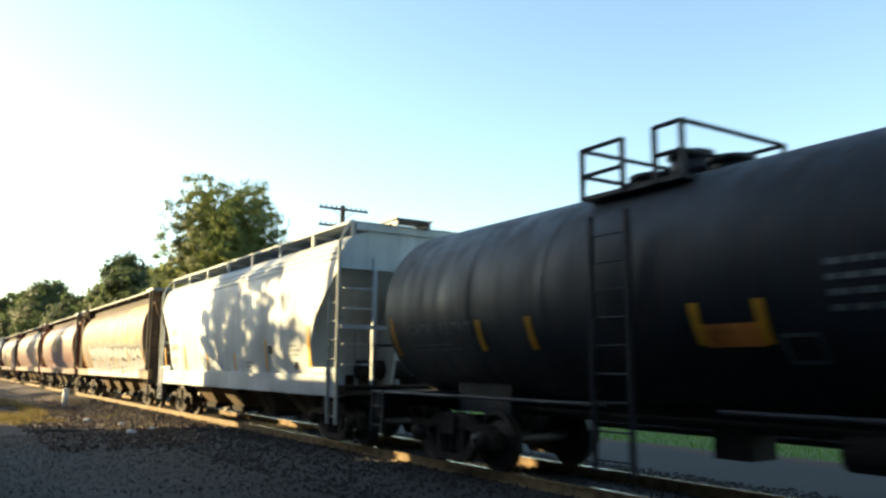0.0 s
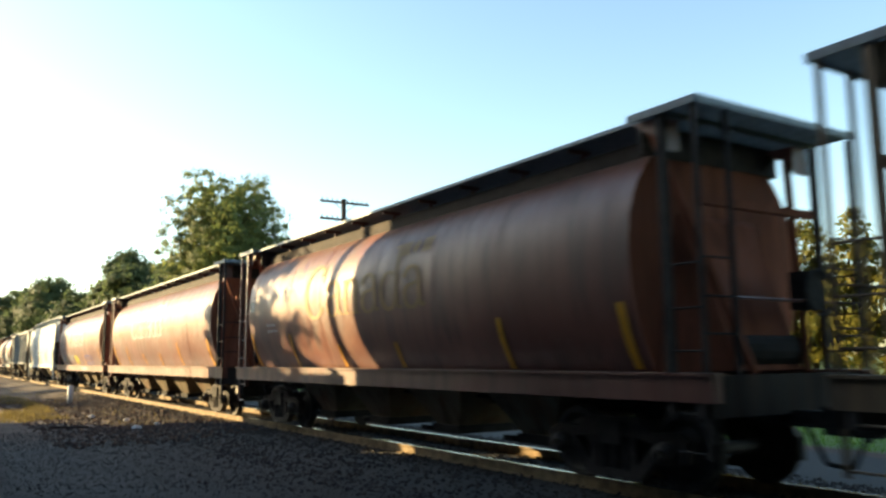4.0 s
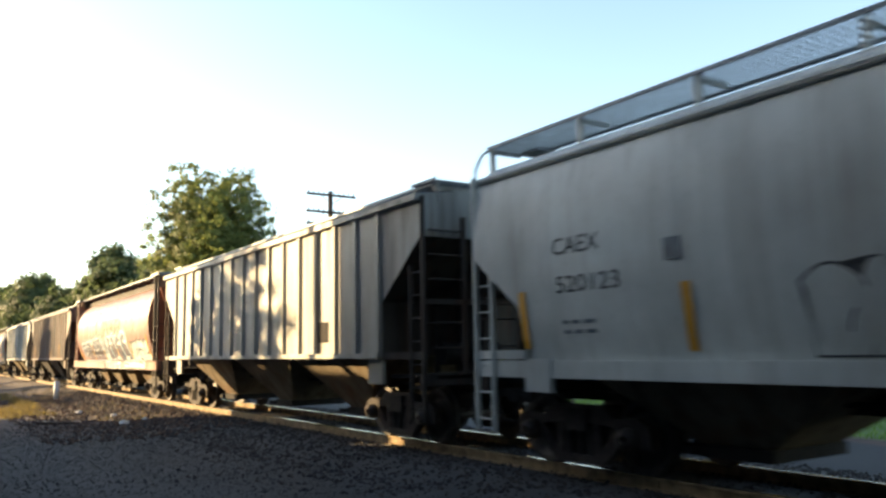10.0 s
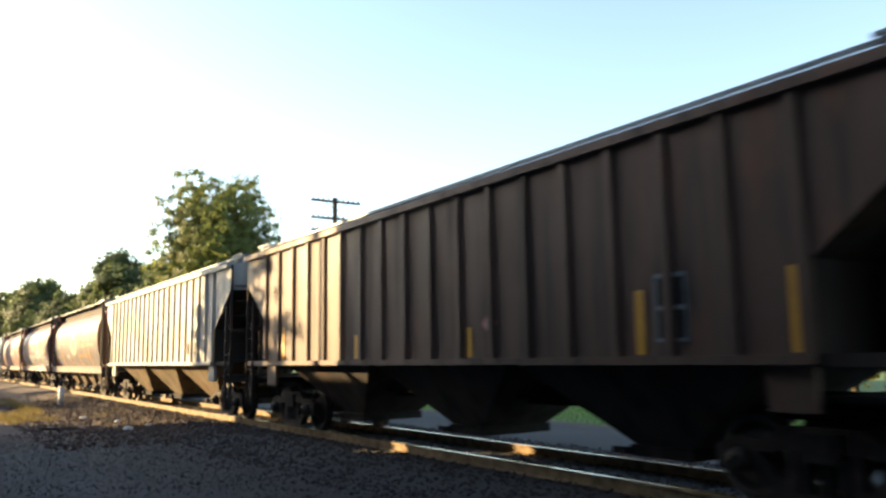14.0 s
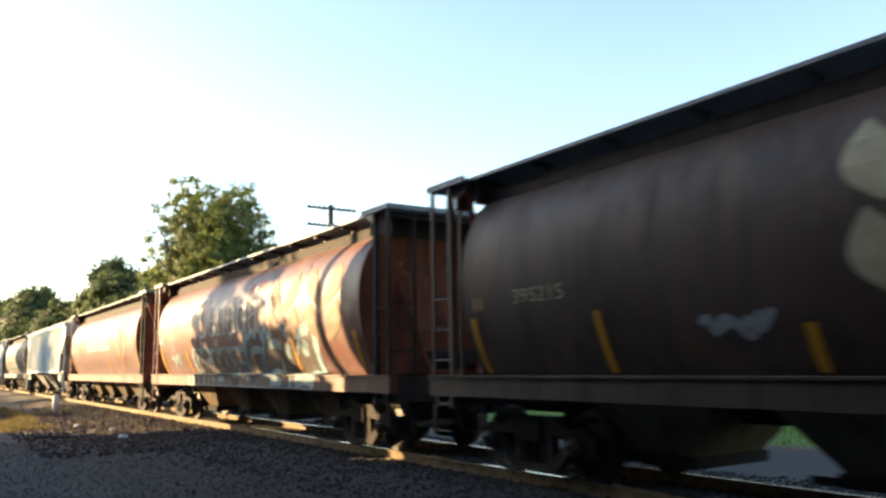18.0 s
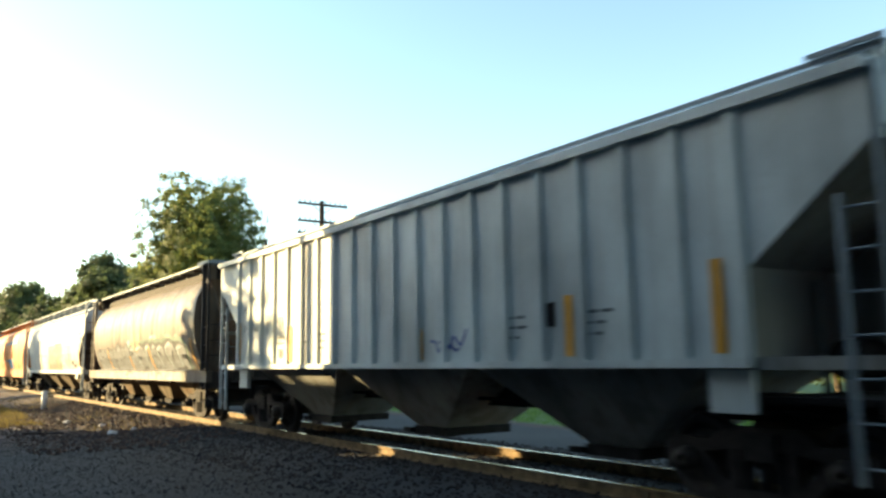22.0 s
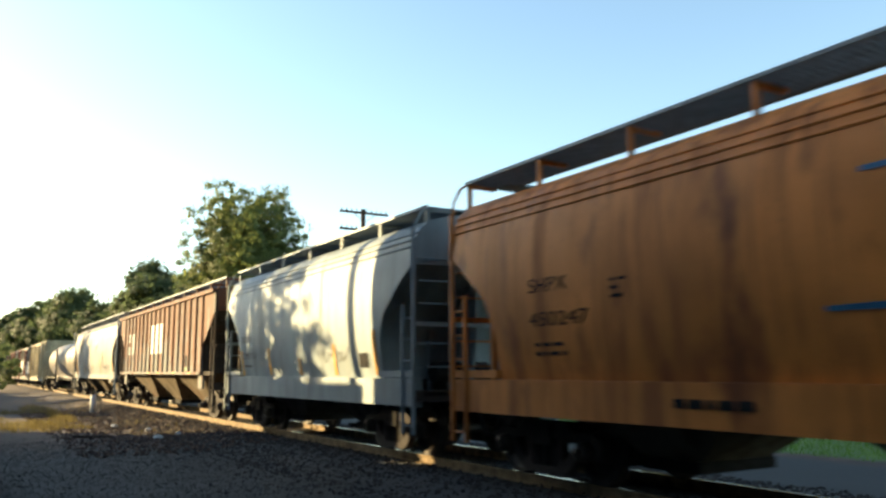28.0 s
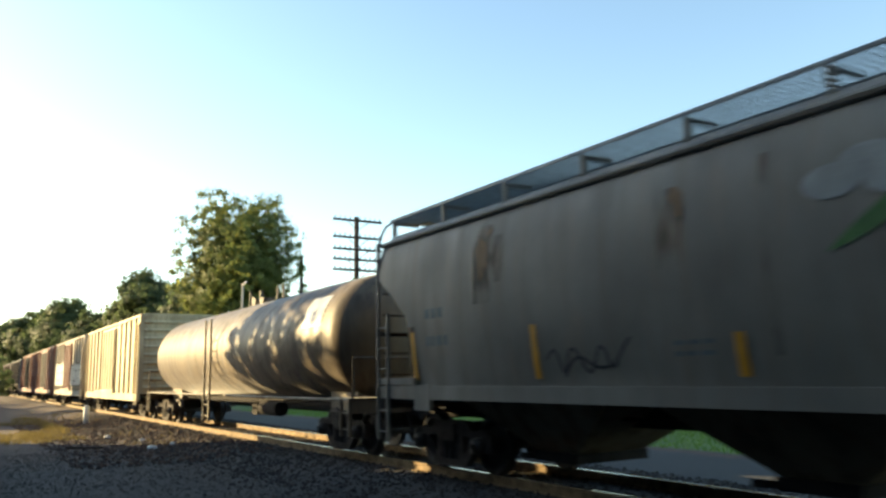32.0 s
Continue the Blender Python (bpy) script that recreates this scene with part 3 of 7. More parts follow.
def make_truck():
    root = new("truck")
    for s in (-1, 1):
        frame_bm = bmesh.new()
        edges = []
        for loop in (((-1.2, 0.36), (-1.2, 0.6), (-1.0, 0.7), (-0.64, 0.68), (-0.44, 0.83), (0.44, 0.83), (0.64, 0.68), (1.0, 0.7), (1.2, 0.6), (1.2, 0.36), (1.05, 0.34), (0.95, 0.46), (0.82, 0.44), (0.44, 0.1), (-0.44, 0.1), (-0.82, 0.44), (-0.95, 0.46), (-1.05, 0.34)),
                     ((-0.28, 0.2), (0.28, 0.2), (0.28, 0.6), (-0.28, 0.6)), ((-0.7, 0.55), (-0.4, 0.27), (-0.38, 0.6)), ((0.7, 0.55), (0.4, 0.27), (0.38, 0.6))):
            vs = [frame_bm.verts.new((a, s * 1.0 - 0.07, b)) for a, b in loop]
            edges += [frame_bm.edges.new((vs[k], vs[(k + 1) % len(vs)])) for k in range(len(vs))]
        bmesh.ops.triangle_fill(frame_bm, edges=edges, use_beauty=True)
        out = bmesh.ops.extrude_face_region(frame_bm, geom=frame_bm.faces[:])
        for v in out["geom"]:
            if isinstance(v, bmesh.types.BMVert):
                v.co.y += 0.14
        bmesh.ops.recalc_face_normals(frame_bm, faces=frame_bm.faces)
        part("sideframe", frame_bm, M_FRAME, root)
        for x in (-0.2, 0.0, 0.2):
            part("spring", rods(0.075, ((x, s * 1.0, 0.2), (x, s * 1.0, 0.56)), n=10), M_UNDER, root)
        for x in (-WHEEL_BASE / 2, WHEEL_BASE / 2):
            cap = bmesh.new()
            lathe(cap, ((0.13, 0.0), (0.14, 0.06), (0.12, 0.16), (0.06, 0.18)), s, (x, s * 1.03, WHEEL_R), 14)
            part("bearing_cap", cap, M_WHEEL, root, smooth=40)
    part("bolster", boxes((-0.2, 0.2, -1.12, 1.12, 0.5, 0.78), (-0.12, 0.12, -0.3, 0.3, 0.78, 0.9)), M_STEEL, root)
    for x in (-WHEEL_BASE / 2, WHEEL_BASE / 2):
        w = bmesh.new()
        for s in (-1, 1):
            lathe(w, ((0.1, -0.1), (0.16, -0.09), (0.3, -0.03), (0.38, -0.07), (0.485, -0.07), (0.485, -0.04), (WHEEL_R, -0.03), (0.45, 0.07), (0.38, 0.07), (0.3, 0.0), (0.16, 0.03), (0.1, 0.05)), s, (0, s * 0.75, 0), 28)
        rod(w, (0, -1.05, 0), (0, 1.05, 0), 0.08, 10)
        bmesh.ops.recalc_face_normals(w, faces=w.faces)
        ws = part("wheelset", w, M_WHEEL, root, "steel wheels with worn bright treads", smooth=35)
        ws.location = (x, 0, WHEEL_R)
        for q in (-1, 1):
            for sy in (-1, 1):
                part("brake_shoe", boxes((x + q * 0.47 - 0.03, x + q * 0.47 + 0.03, *sorted((sy * 0.68, sy * 0.8)), 0.3, 0.58)), M_STEEL, root)
    return root


TRUCK = make_truck()
TRUCKS_USED = []


def add_truck(car, x):
    if not TRUCKS_USED:
        t = TRUCK
        t.matrix_basis = pose(x, 0, 0)
    else:
        t = copy_thing(TRUCK, pose(x, 0, 0))
    t.parent = car
    TRUCKS_USED.append(t)


def coupler(car, x, s):
    bm = boxes((min(x, x - s * 0.9), max(x, x - s * 0.9), -0.09, 0.09, 0.78, 0.96))
    box(bm, min(x - s * 0.3, x + s * 0.02), max(x - s * 0.3, x + s * 0.02), -0.17, 0.17, 0.72, 1.02)
    part("coupler", bm, M_STEEL, car)
    part("air_hose", rods(0.025, ((x - s * 0.35, -0.4, 0.85), (x - s * 0.15, -0.38, 0.45)), ((x - s * 0.15, -0.38, 0.45), (x, -0.2, 0.4))), M_UNDER, car)


def ladder(car, x, dx, y, z0, z1, step, mat, name="ladder", first=None):
    """Two stiles and their rungs on the side of a car; dx is the ladder's width along the car."""
    pairs = [((x, y, z0), (x, y, z1)), ((x + dx, y, z0), (x + dx, y, first or z1))]
    z = z0 + 0.15
    top = min(z1, first or z1)
    while z < top:
        pairs.append(((x, y, z), (x + dx, y, z)))
        z += step
    bm = bmesh.new()
    for i, (a, b) in enumerate(pairs):
        if i < 2:
            box(bm, a[0] - 0.025, a[0] + 0.025, y - 0.03, y + 0.03, a[2], b[2])
        else:
            rod(bm, a, b, 0.013, 6)
    part(name, bm, mat, car)


def bay(x, half, z_top, wide, mat, car, z_bot=0.42, slot=0.36):
    """One discharge hopper under the body: sloping sheets down to an outlet gate."""
    bm = bmesh.new()
    a = [bm.verts.new(p) for p in ((x - half, -wide, z_top), (x + half, -wide, z_top), (x + half, wide, z_top), (x - half, wide, z_top))]
    b = [bm.verts.new(p) for p in ((x - slot, -0.62, z_bot), (x + slot, -0.62, z_bot), (x + slot, 0.62, z_bot), (x - slot, 0.62, z_bot))]
    for i in range(4):
        bm.faces.new((a[i], b[i], b[(i + 1) % 4], a[(i + 1) % 4]))
    bm.faces.new(a)
    bm.faces.new(b[::-1])
    bmesh.ops.recalc_face_normals(bm, faces=bm.faces)
    h = part("discharge_hopper", bm, mat, car)
    part("outlet_gate", boxes((x - slot - 0.06, x + slot + 0.06, -0.7, 0.7, z_bot - 0.12, z_bot + 0.02), (x - slot - 0.3, x - slot - 0.06, -0.78, -0.7, z_bot - 0.1, z_bot - 0.02)), M_UNDER, h)


def new_car(label, group="freight cars of the passing train"):
    return tagged(new("freight_car"), label, "freight car", group)


def common_under(car, L, centre_sill=True, truck_in=2.55):
    for s in (-1, 1):
        add_truck(car, s * (L / 2 - truck_in))
        coupler(car, s * L / 2, s)
    part("centre_sill", boxes((-L / 2 + 0.8, L / 2 - 0.8, -0.22, 0.22, 0.82, 1.12)), M_UNDER, car)
    part("brake_pipe", rods(0.03, ((-L / 2 + 0.9, -0.55, 0.95), (L / 2 - 0.9, -0.55, 0.95))), M_UNDER, car)


def stripes(car, sec, xs, z0=1.5, z1=2.0, w=0.11, lean=0.0):
    for i, x in enumerate(xs):
        part("reflector_stripe", strip(sec, x, w, z0, z1 + (0.28 if i in (0, len(xs) - 1) else 0.0), 0.02, lean), M_YELLOW, car)


def cylinder_hopper(L, paint, label, under=None):
    """A cylindrical covered grain hopper with end frames, roof walkways and four outlets."""
    car = new_car(label)
    p = PAINT[paint]
    hb = L / 2 - 1.65
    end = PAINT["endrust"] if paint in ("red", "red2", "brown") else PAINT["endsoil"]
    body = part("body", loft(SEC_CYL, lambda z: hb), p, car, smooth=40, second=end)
    for x in (-hb + 0.35, -hb + 2.6, -hb * 0.34, hb * 0.34, hb - 2.6, hb - 0.35):
        part("body_seam", strip(SEC_CYL, x, 0.05, 1.42, 4.1, 0.006), p, body)
    sill = L / 2 - 0.62
    for s in (-1, 1):
        y0, y1 = sorted((s * 1.36, s * 1.52))
        bm = boxes((-sill, sill, y0, y1, 1.08, 1.36))
        part("side_sill", bm, p, car)
        part("sill_flange", boxes((-sill, sill, *sorted((s * 1.3, s * 1.56)), 1.36, 1.39)), p, car)
        x = s * (L / 2 - 0.7)
        part("end_sill", boxes((*sorted((x, x - s * 0.16)), -1.5, 1.5, 0.92, 1.36)), PAINT["grimy_shade"], car)
        ends = s * hb
        # end frame: corner posts, inner posts braced to the body, a V of struts and cross beams
        # Posts and rungs of the leading end are coloured dark as its shade.
        for sy in (-1, 1):
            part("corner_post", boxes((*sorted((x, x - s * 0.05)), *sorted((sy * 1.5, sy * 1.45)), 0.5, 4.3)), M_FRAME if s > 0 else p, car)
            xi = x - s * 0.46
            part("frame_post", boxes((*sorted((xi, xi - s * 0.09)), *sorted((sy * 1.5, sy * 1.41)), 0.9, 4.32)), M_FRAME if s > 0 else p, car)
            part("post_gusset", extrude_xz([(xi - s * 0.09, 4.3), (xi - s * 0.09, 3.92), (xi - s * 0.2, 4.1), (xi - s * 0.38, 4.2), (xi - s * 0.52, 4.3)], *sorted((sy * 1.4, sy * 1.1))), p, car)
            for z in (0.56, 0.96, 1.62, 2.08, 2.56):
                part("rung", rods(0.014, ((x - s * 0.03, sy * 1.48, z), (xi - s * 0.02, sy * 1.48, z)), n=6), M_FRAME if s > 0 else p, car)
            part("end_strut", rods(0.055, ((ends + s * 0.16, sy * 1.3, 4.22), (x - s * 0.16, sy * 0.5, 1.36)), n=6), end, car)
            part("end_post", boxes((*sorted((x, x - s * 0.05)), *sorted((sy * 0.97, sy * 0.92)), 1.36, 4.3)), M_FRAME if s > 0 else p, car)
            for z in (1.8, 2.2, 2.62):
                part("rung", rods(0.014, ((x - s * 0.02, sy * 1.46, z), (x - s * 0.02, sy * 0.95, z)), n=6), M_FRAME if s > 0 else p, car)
        part("platform_bearer", boxes((*sorted((ends - s * 0.06, ends + s * 0.02)), -1.3, 1.3, 3.96, 4.34)), M_FRAME, car)
        part("end_beam", boxes((*sorted((x - s * 0.3, x - s * 0.38)), -1.05, 1.05, 3.28, 3.38)), end, car)
        part("hand_rail", rods(0.018, ((x - s * 0.03, -0.95, 2.2), (x - s * 0.03, 0.95, 2.2)), n=6), p, car)
        bm = bmesh.new()
        a = [bm.verts.new(q) for q in ((ends, -1.2, 1.4), (ends, 1.2, 1.4), (x - s * 0.3, 0.62, 1.4), (x - s * 0.3, -0.62, 1.4))]
        b = [bm.verts.new(q) for q in ((ends, -0.75, 3.3), (ends, 0.75, 3.3), (ends + s * 0.12, 0.6, 3.2), (ends + s * 0.12, -0.6, 3.2))]
        for i in range(4):
            bm.faces.new((a[i], a[(i + 1) % 4], b[(i + 1) % 4], b[i]))
        bm.faces.new(b)
        bm.faces.new(a[::-1])
        bmesh.ops.recalc_face_normals(bm, faces=bm.faces)
        part("end_brace", bm, end, car)
        # roof platform over the end
        part("roof_platform", grating(*sorted((x + s * 0.06, x - s * 0.95)), -1.5, 1.5, 4.36, 0.06, 0.04, 0.02), M_BOARD, car)
        part("platform_edge", boxes((*sorted((x + s * 0.06, x - s * 0.95)), -1.53, -1.5, 4.29, 4.38), (*sorted((x + s * 0.06, x + s * 0.03)), -1.5, 1.5, 4.29, 4.38), (*sorted((x - s * 0.45, x - s * 0.5)), -1.5, 1.5, 4.29, 4.34)), M_BOARD, car)
        # handbrake wheel and gear on the end
        if s > 0:
            hbk = bmesh.new()
            ring(hbk, (x + 0.06, 0.5, 2.3), 0.27, 0.02)
            part("handbrake_wheel", hbk, M_STEEL, car)
            part("handbrake_gear", boxes((x - 0.2, x + 0.03, 0.3, 0.7, 2.1, 2.55)), M_STEEL, car)
            part("brake_reservoir", rods(0.19, ((x - 0.42, -0.5, 1.62), (x - 0.42, 0.6, 1.62)), n=14), M_UNDER, car)
    for s in (-1, 1):
        y0, y1 = sorted((s * 0.62, s * 1.32))
        part("running_board", grating(-hb - 0.1, hb + 0.1, y0, y1, 4.36, 0.085, 0.07, 0.03), M_BOARD, car)
        # Dark fascia: the shade under the running boards put into its colour.
        part("roof_fascia", boxes((-hb + 0.05, hb - 0.05, *sorted((s * 1.03, s * 1.07)), 3.98, 4.19)), M_FRAME, car)
        k = int(2 * hb / 1.25)
        for i in range(k + 1):
            xx = -hb + 2 * hb * i / k
            part("board_bracket", boxes((xx - 0.012, xx + 0.012, *sorted((s * 0.9, s * 1.28)), 4.27, 4.33)), p, car)
            part("board_post", boxes((xx - 0.02, xx + 0.02, *sorted((s * 1.0, s * 1.05)), 4.05, 4.33)), p, car)
    for i in range(10):
        xx = -hb + 0.8 + (2 * hb - 1.6) * i / 9
        part("roof_hatch", boxes((xx - 0.5, xx + 0.5, -0.4, 0.4, 4.24, 4.36)), p, car)
    un = PAINT[under or "hopper"]
    span = L - 6.6
    for i in range(4):
        bay(-span / 2 + span * (i + 0.5) / 4, span / 8 - 0.05, 1.42, 1.15, un, car)
    common_under(car, L)
    return car, SEC_CYL, hb


def box_hopper(L, paint, label, ribs=0, cut=1.3, round_cut=False, bays=3, under="dust", eave=True, boards="side", sec=None, sill_deep=0.24, bz=4.52, inset=0.65, cut_top=3.4, cut_low=None, end="grimy_shade"):
    """A covered hopper with flat ribbed or smooth curved sides, open slanting ends and corner ladders."""
    sec = sec or (SEC_FLAT if ribs else SEC_SMOOTH)
    car = new_car(label)
    p = PAINT[paint]
    top = L / 2 - inset
    z0 = sec[0][1]

    def ext(z):
        if z > cut_top:
            return top
        f = min(1.0, (cut_top - z) / (cut_top - (cut_low or (2.1 if round_cut else 2.38))))
        return top - cut * (math.sin(f * math.pi / 2) if round_cut else f)
    # By default the end faces take a colour that carries their shade.
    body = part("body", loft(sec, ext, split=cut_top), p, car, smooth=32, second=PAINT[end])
    low = ext(z0)
    if ribs:
        zt = 4.0
        for i in range(ribs):
            x = -low + 0.06 + (2 * low - 0.12) * i / (ribs - 1)
            for s in (-1, 1):
                bm = bmesh.new()
                y = s * 1.58
                q = [(x - 0.085, y), (x - 0.05, y + s * 0.062), (x + 0.05, y + s * 0.062), (x + 0.085, y)]
                a = [bm.verts.new((u, w, z0)) for u, w in q]
                b = [bm.verts.new((u, w, zt)) for u, w in q]
                for j in range(3):
                    bm.faces.new((a[j], a[j + 1], b[j + 1], b[j]))
                bm.faces.new(a[::-1])
                bm.faces.new(b)
                bmesh.ops.recalc_face_normals(bm, faces=bm.faces)
                part("side_rib", bm, p, body)
        for s in (-1, 1):
            part("top_chord", boxes((-top, top, *sorted((s * 1.55, s * 1.68)), 3.98, 4.09)), p, body)
            part("bottom_chord", boxes((-low, low, *sorted((s * 1.5, s * 1.67)), z0 - 0.04, z0 + 0.05)), p, body)
    else:
        k = max(2, int(2 * low / 2.3))
        for i in range(1, k):
            x = -low + 2 * low * i / k
            part("body_seam", strip(sec, x, 0.06, z0 + 0.05, 3.95, 0.008), p, body)
        if eave:
            part("eave_bead", rods(0.05, ((-top, -1.46, 4.0), (top, -1.46, 4.0)), ((-top, 1.46, 4.0), (top, 1.46, 4.0))), p, body)
        else:
            for z in (3.72, 3.84, 3.96):
                part("roof_crimp", rods(0.022, ((-top, -side_y(sec, z), z), (top, -side_y(sec, z), z))), p, body)
        sl = top
        for s in (-1, 1):
            part("side_sill", boxes((-sl, sl, *sorted((s * 1.36, s * 1.54)), z0 - sill_deep, z0 + 0.02)), p, car)
    zs = 1.2
    for s in (-1, 1):
        x = s * (top + 0.04)
        part("end_sill", boxes((*sorted((x, x - s * 0.2)), -1.52, 1.52, 1.0, zs)), PAINT["grimy_shade"], car)
        part("end_floor", boxes((*sorted((x, s * (low - 0.1))), -1.35, 1.35, 1.1, 1.16)), M_UNDER, car)
        zs_ = [1.17 + (cut_top - 0.1 - 1.17) * k / 8 for k in range(9)]
        web = [(s * (ext(zs_[0]) - 0.02), 1.17)] + [(s * (ext(q) - 0.02), q) for q in zs_[1:]]
        web += [(s * (top - 0.3), zs_[-1] - 0.25), (s * (top - 0.3), 2.3), (s * (top - 0.55), 1.17)]
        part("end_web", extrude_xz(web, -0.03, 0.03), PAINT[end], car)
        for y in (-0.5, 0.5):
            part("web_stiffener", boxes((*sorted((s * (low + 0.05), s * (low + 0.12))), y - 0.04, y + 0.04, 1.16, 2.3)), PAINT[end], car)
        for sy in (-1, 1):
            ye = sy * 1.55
            # Leading-end ladders and rails get darker paint in place of shade there.
            ladder(car, x - s * 0.03, -s * 0.38, ye, 0.45, 4.05, 0.37, PAINT["grimy_shade"] if paint in ("dust", "dark", "grey", "rust") else (PAINT["shade"] if s > 0 else p), first=2.95 if not round_cut else 2.7)
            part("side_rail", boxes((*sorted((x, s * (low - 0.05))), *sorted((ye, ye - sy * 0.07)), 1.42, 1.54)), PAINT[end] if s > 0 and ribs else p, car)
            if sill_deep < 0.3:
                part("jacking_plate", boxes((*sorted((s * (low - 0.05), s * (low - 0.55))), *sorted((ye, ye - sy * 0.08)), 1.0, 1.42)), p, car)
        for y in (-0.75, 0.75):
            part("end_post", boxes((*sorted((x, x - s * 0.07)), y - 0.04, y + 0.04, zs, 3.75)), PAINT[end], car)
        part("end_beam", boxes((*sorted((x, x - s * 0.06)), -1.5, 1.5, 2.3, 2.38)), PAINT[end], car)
        for zz in (1.6, 2.0, 2.7, 3.1, 3.5):
            part("grab_iron", rods(0.016, ((x, -1.45, zz), (x, -0.75, zz)), n=6), PAINT[end], car)
        if s > 0:
            hbk = bmesh.new()
            ring(hbk, (x + 0.08, 0.3, 2.7), 0.27, 0.02)
            part("handbrake_wheel", hbk, M_STEEL, car)
            part("brake_reservoir", rods(0.2, ((low + 0.35, -0.6, 1.5), (low + 0.35, 0.6, 1.5)), n=14), M_UNDER, car)
        if boards == "centre":
            part("roof_platform", grating(*sorted((x, x - s * 0.75)), -1.3, 1.3, 4.36, 0.06, 0.03), M_BOARD, car)
            part("platform_leg", boxes((*sorted((x - s * 0.7, x - s * 0.74)), -1.25, -1.2, 4.05, 4.33), (*sorted((x - s * 0.02, x - s * 0.06)), -1.25, -1.2, 4.0, 4.33)), p, car)
    if boards == "side":
        for s in (-1, 1):
            part("running_board", grating(-top - 0.02, top + 0.02, *sorted((s * 0.42, s * 1.26)), bz, 0.1, 0.046 if eave else 0.065, 0.016 if eave else 0.03), M_BOARD, car)
            n = max(4, int(2 * top / 1.75))
            for i in range(n + 1):
                xx = -top + 0.05 + (2 * top - 0.1) * i / n
                part("board_post", boxes((xx - 0.035, xx + 0.035, *sorted((s * 1.19, s * 1.25)), 4.08, bz - 0.03)), p, car)
                part("board_bracket", boxes((xx - 0.02, xx + 0.02, *sorted((s * 0.7, s * 1.2)), bz - 0.09, bz - 0.03)), p, car)
        for s in (-1, 1):
            for sy in (-1, 1):
                x = s * (top + 0.01)
                part("corner_rail", rods(0.022, ((x, sy * 1.55, 3.7), (x, sy * 1.5, bz - 0.35)), ((x, sy * 1.5, bz - 0.35), (x, sy * 1.38, bz - 0.12)), ((x, sy * 1.38, bz - 0.12), (x, sy * 1.22, bz - 0.01)), n=6), p, car)
            part("cross_walk", boxes((*sorted((s * top, s * (top - 0.45))), -0.68, 0.68, bz - 0.04, bz)), M_BOARD, car)
    else:
        for s in (-1, 1):
            part("running_board", grating(-top, top, *sorted((s * 0.62, s * 1.25)), 4.31, 0.1, 0.034), M_BOARD, car)
        n = int(2 * top / 1.6)
        for i in range(n + 1):
            xx = -top + 0.1 + (2 * top - 0.2) * i / n
            part("board_bracket", boxes((xx - 0.03, xx + 0.03, -1.22, 1.22, 4.2, 4.28)), p, car)
    hz = 4.34 if ribs else 4.46
    for i in range(6):
        xx = -top + 1.4 + (2 * top - 2.8) * i / 5
        part("roof_hatch", boxes((xx - 0.7, xx + 0.7, -0.4, 0.4, 4.18, hz)), p, car)
    span = 2 * low - 1.2 if bays > 2 else 2 * low - 0.6
    for i in range(bays):
        bay(-span / 2 + span * (i + 0.5) / bays, span / bays / 2 - 0.04, z0 + 0.02, 1.38, PAINT[under], car, slot=0.42)
    common_under(car, L, truck_in=2.3)
    return car, sec, low


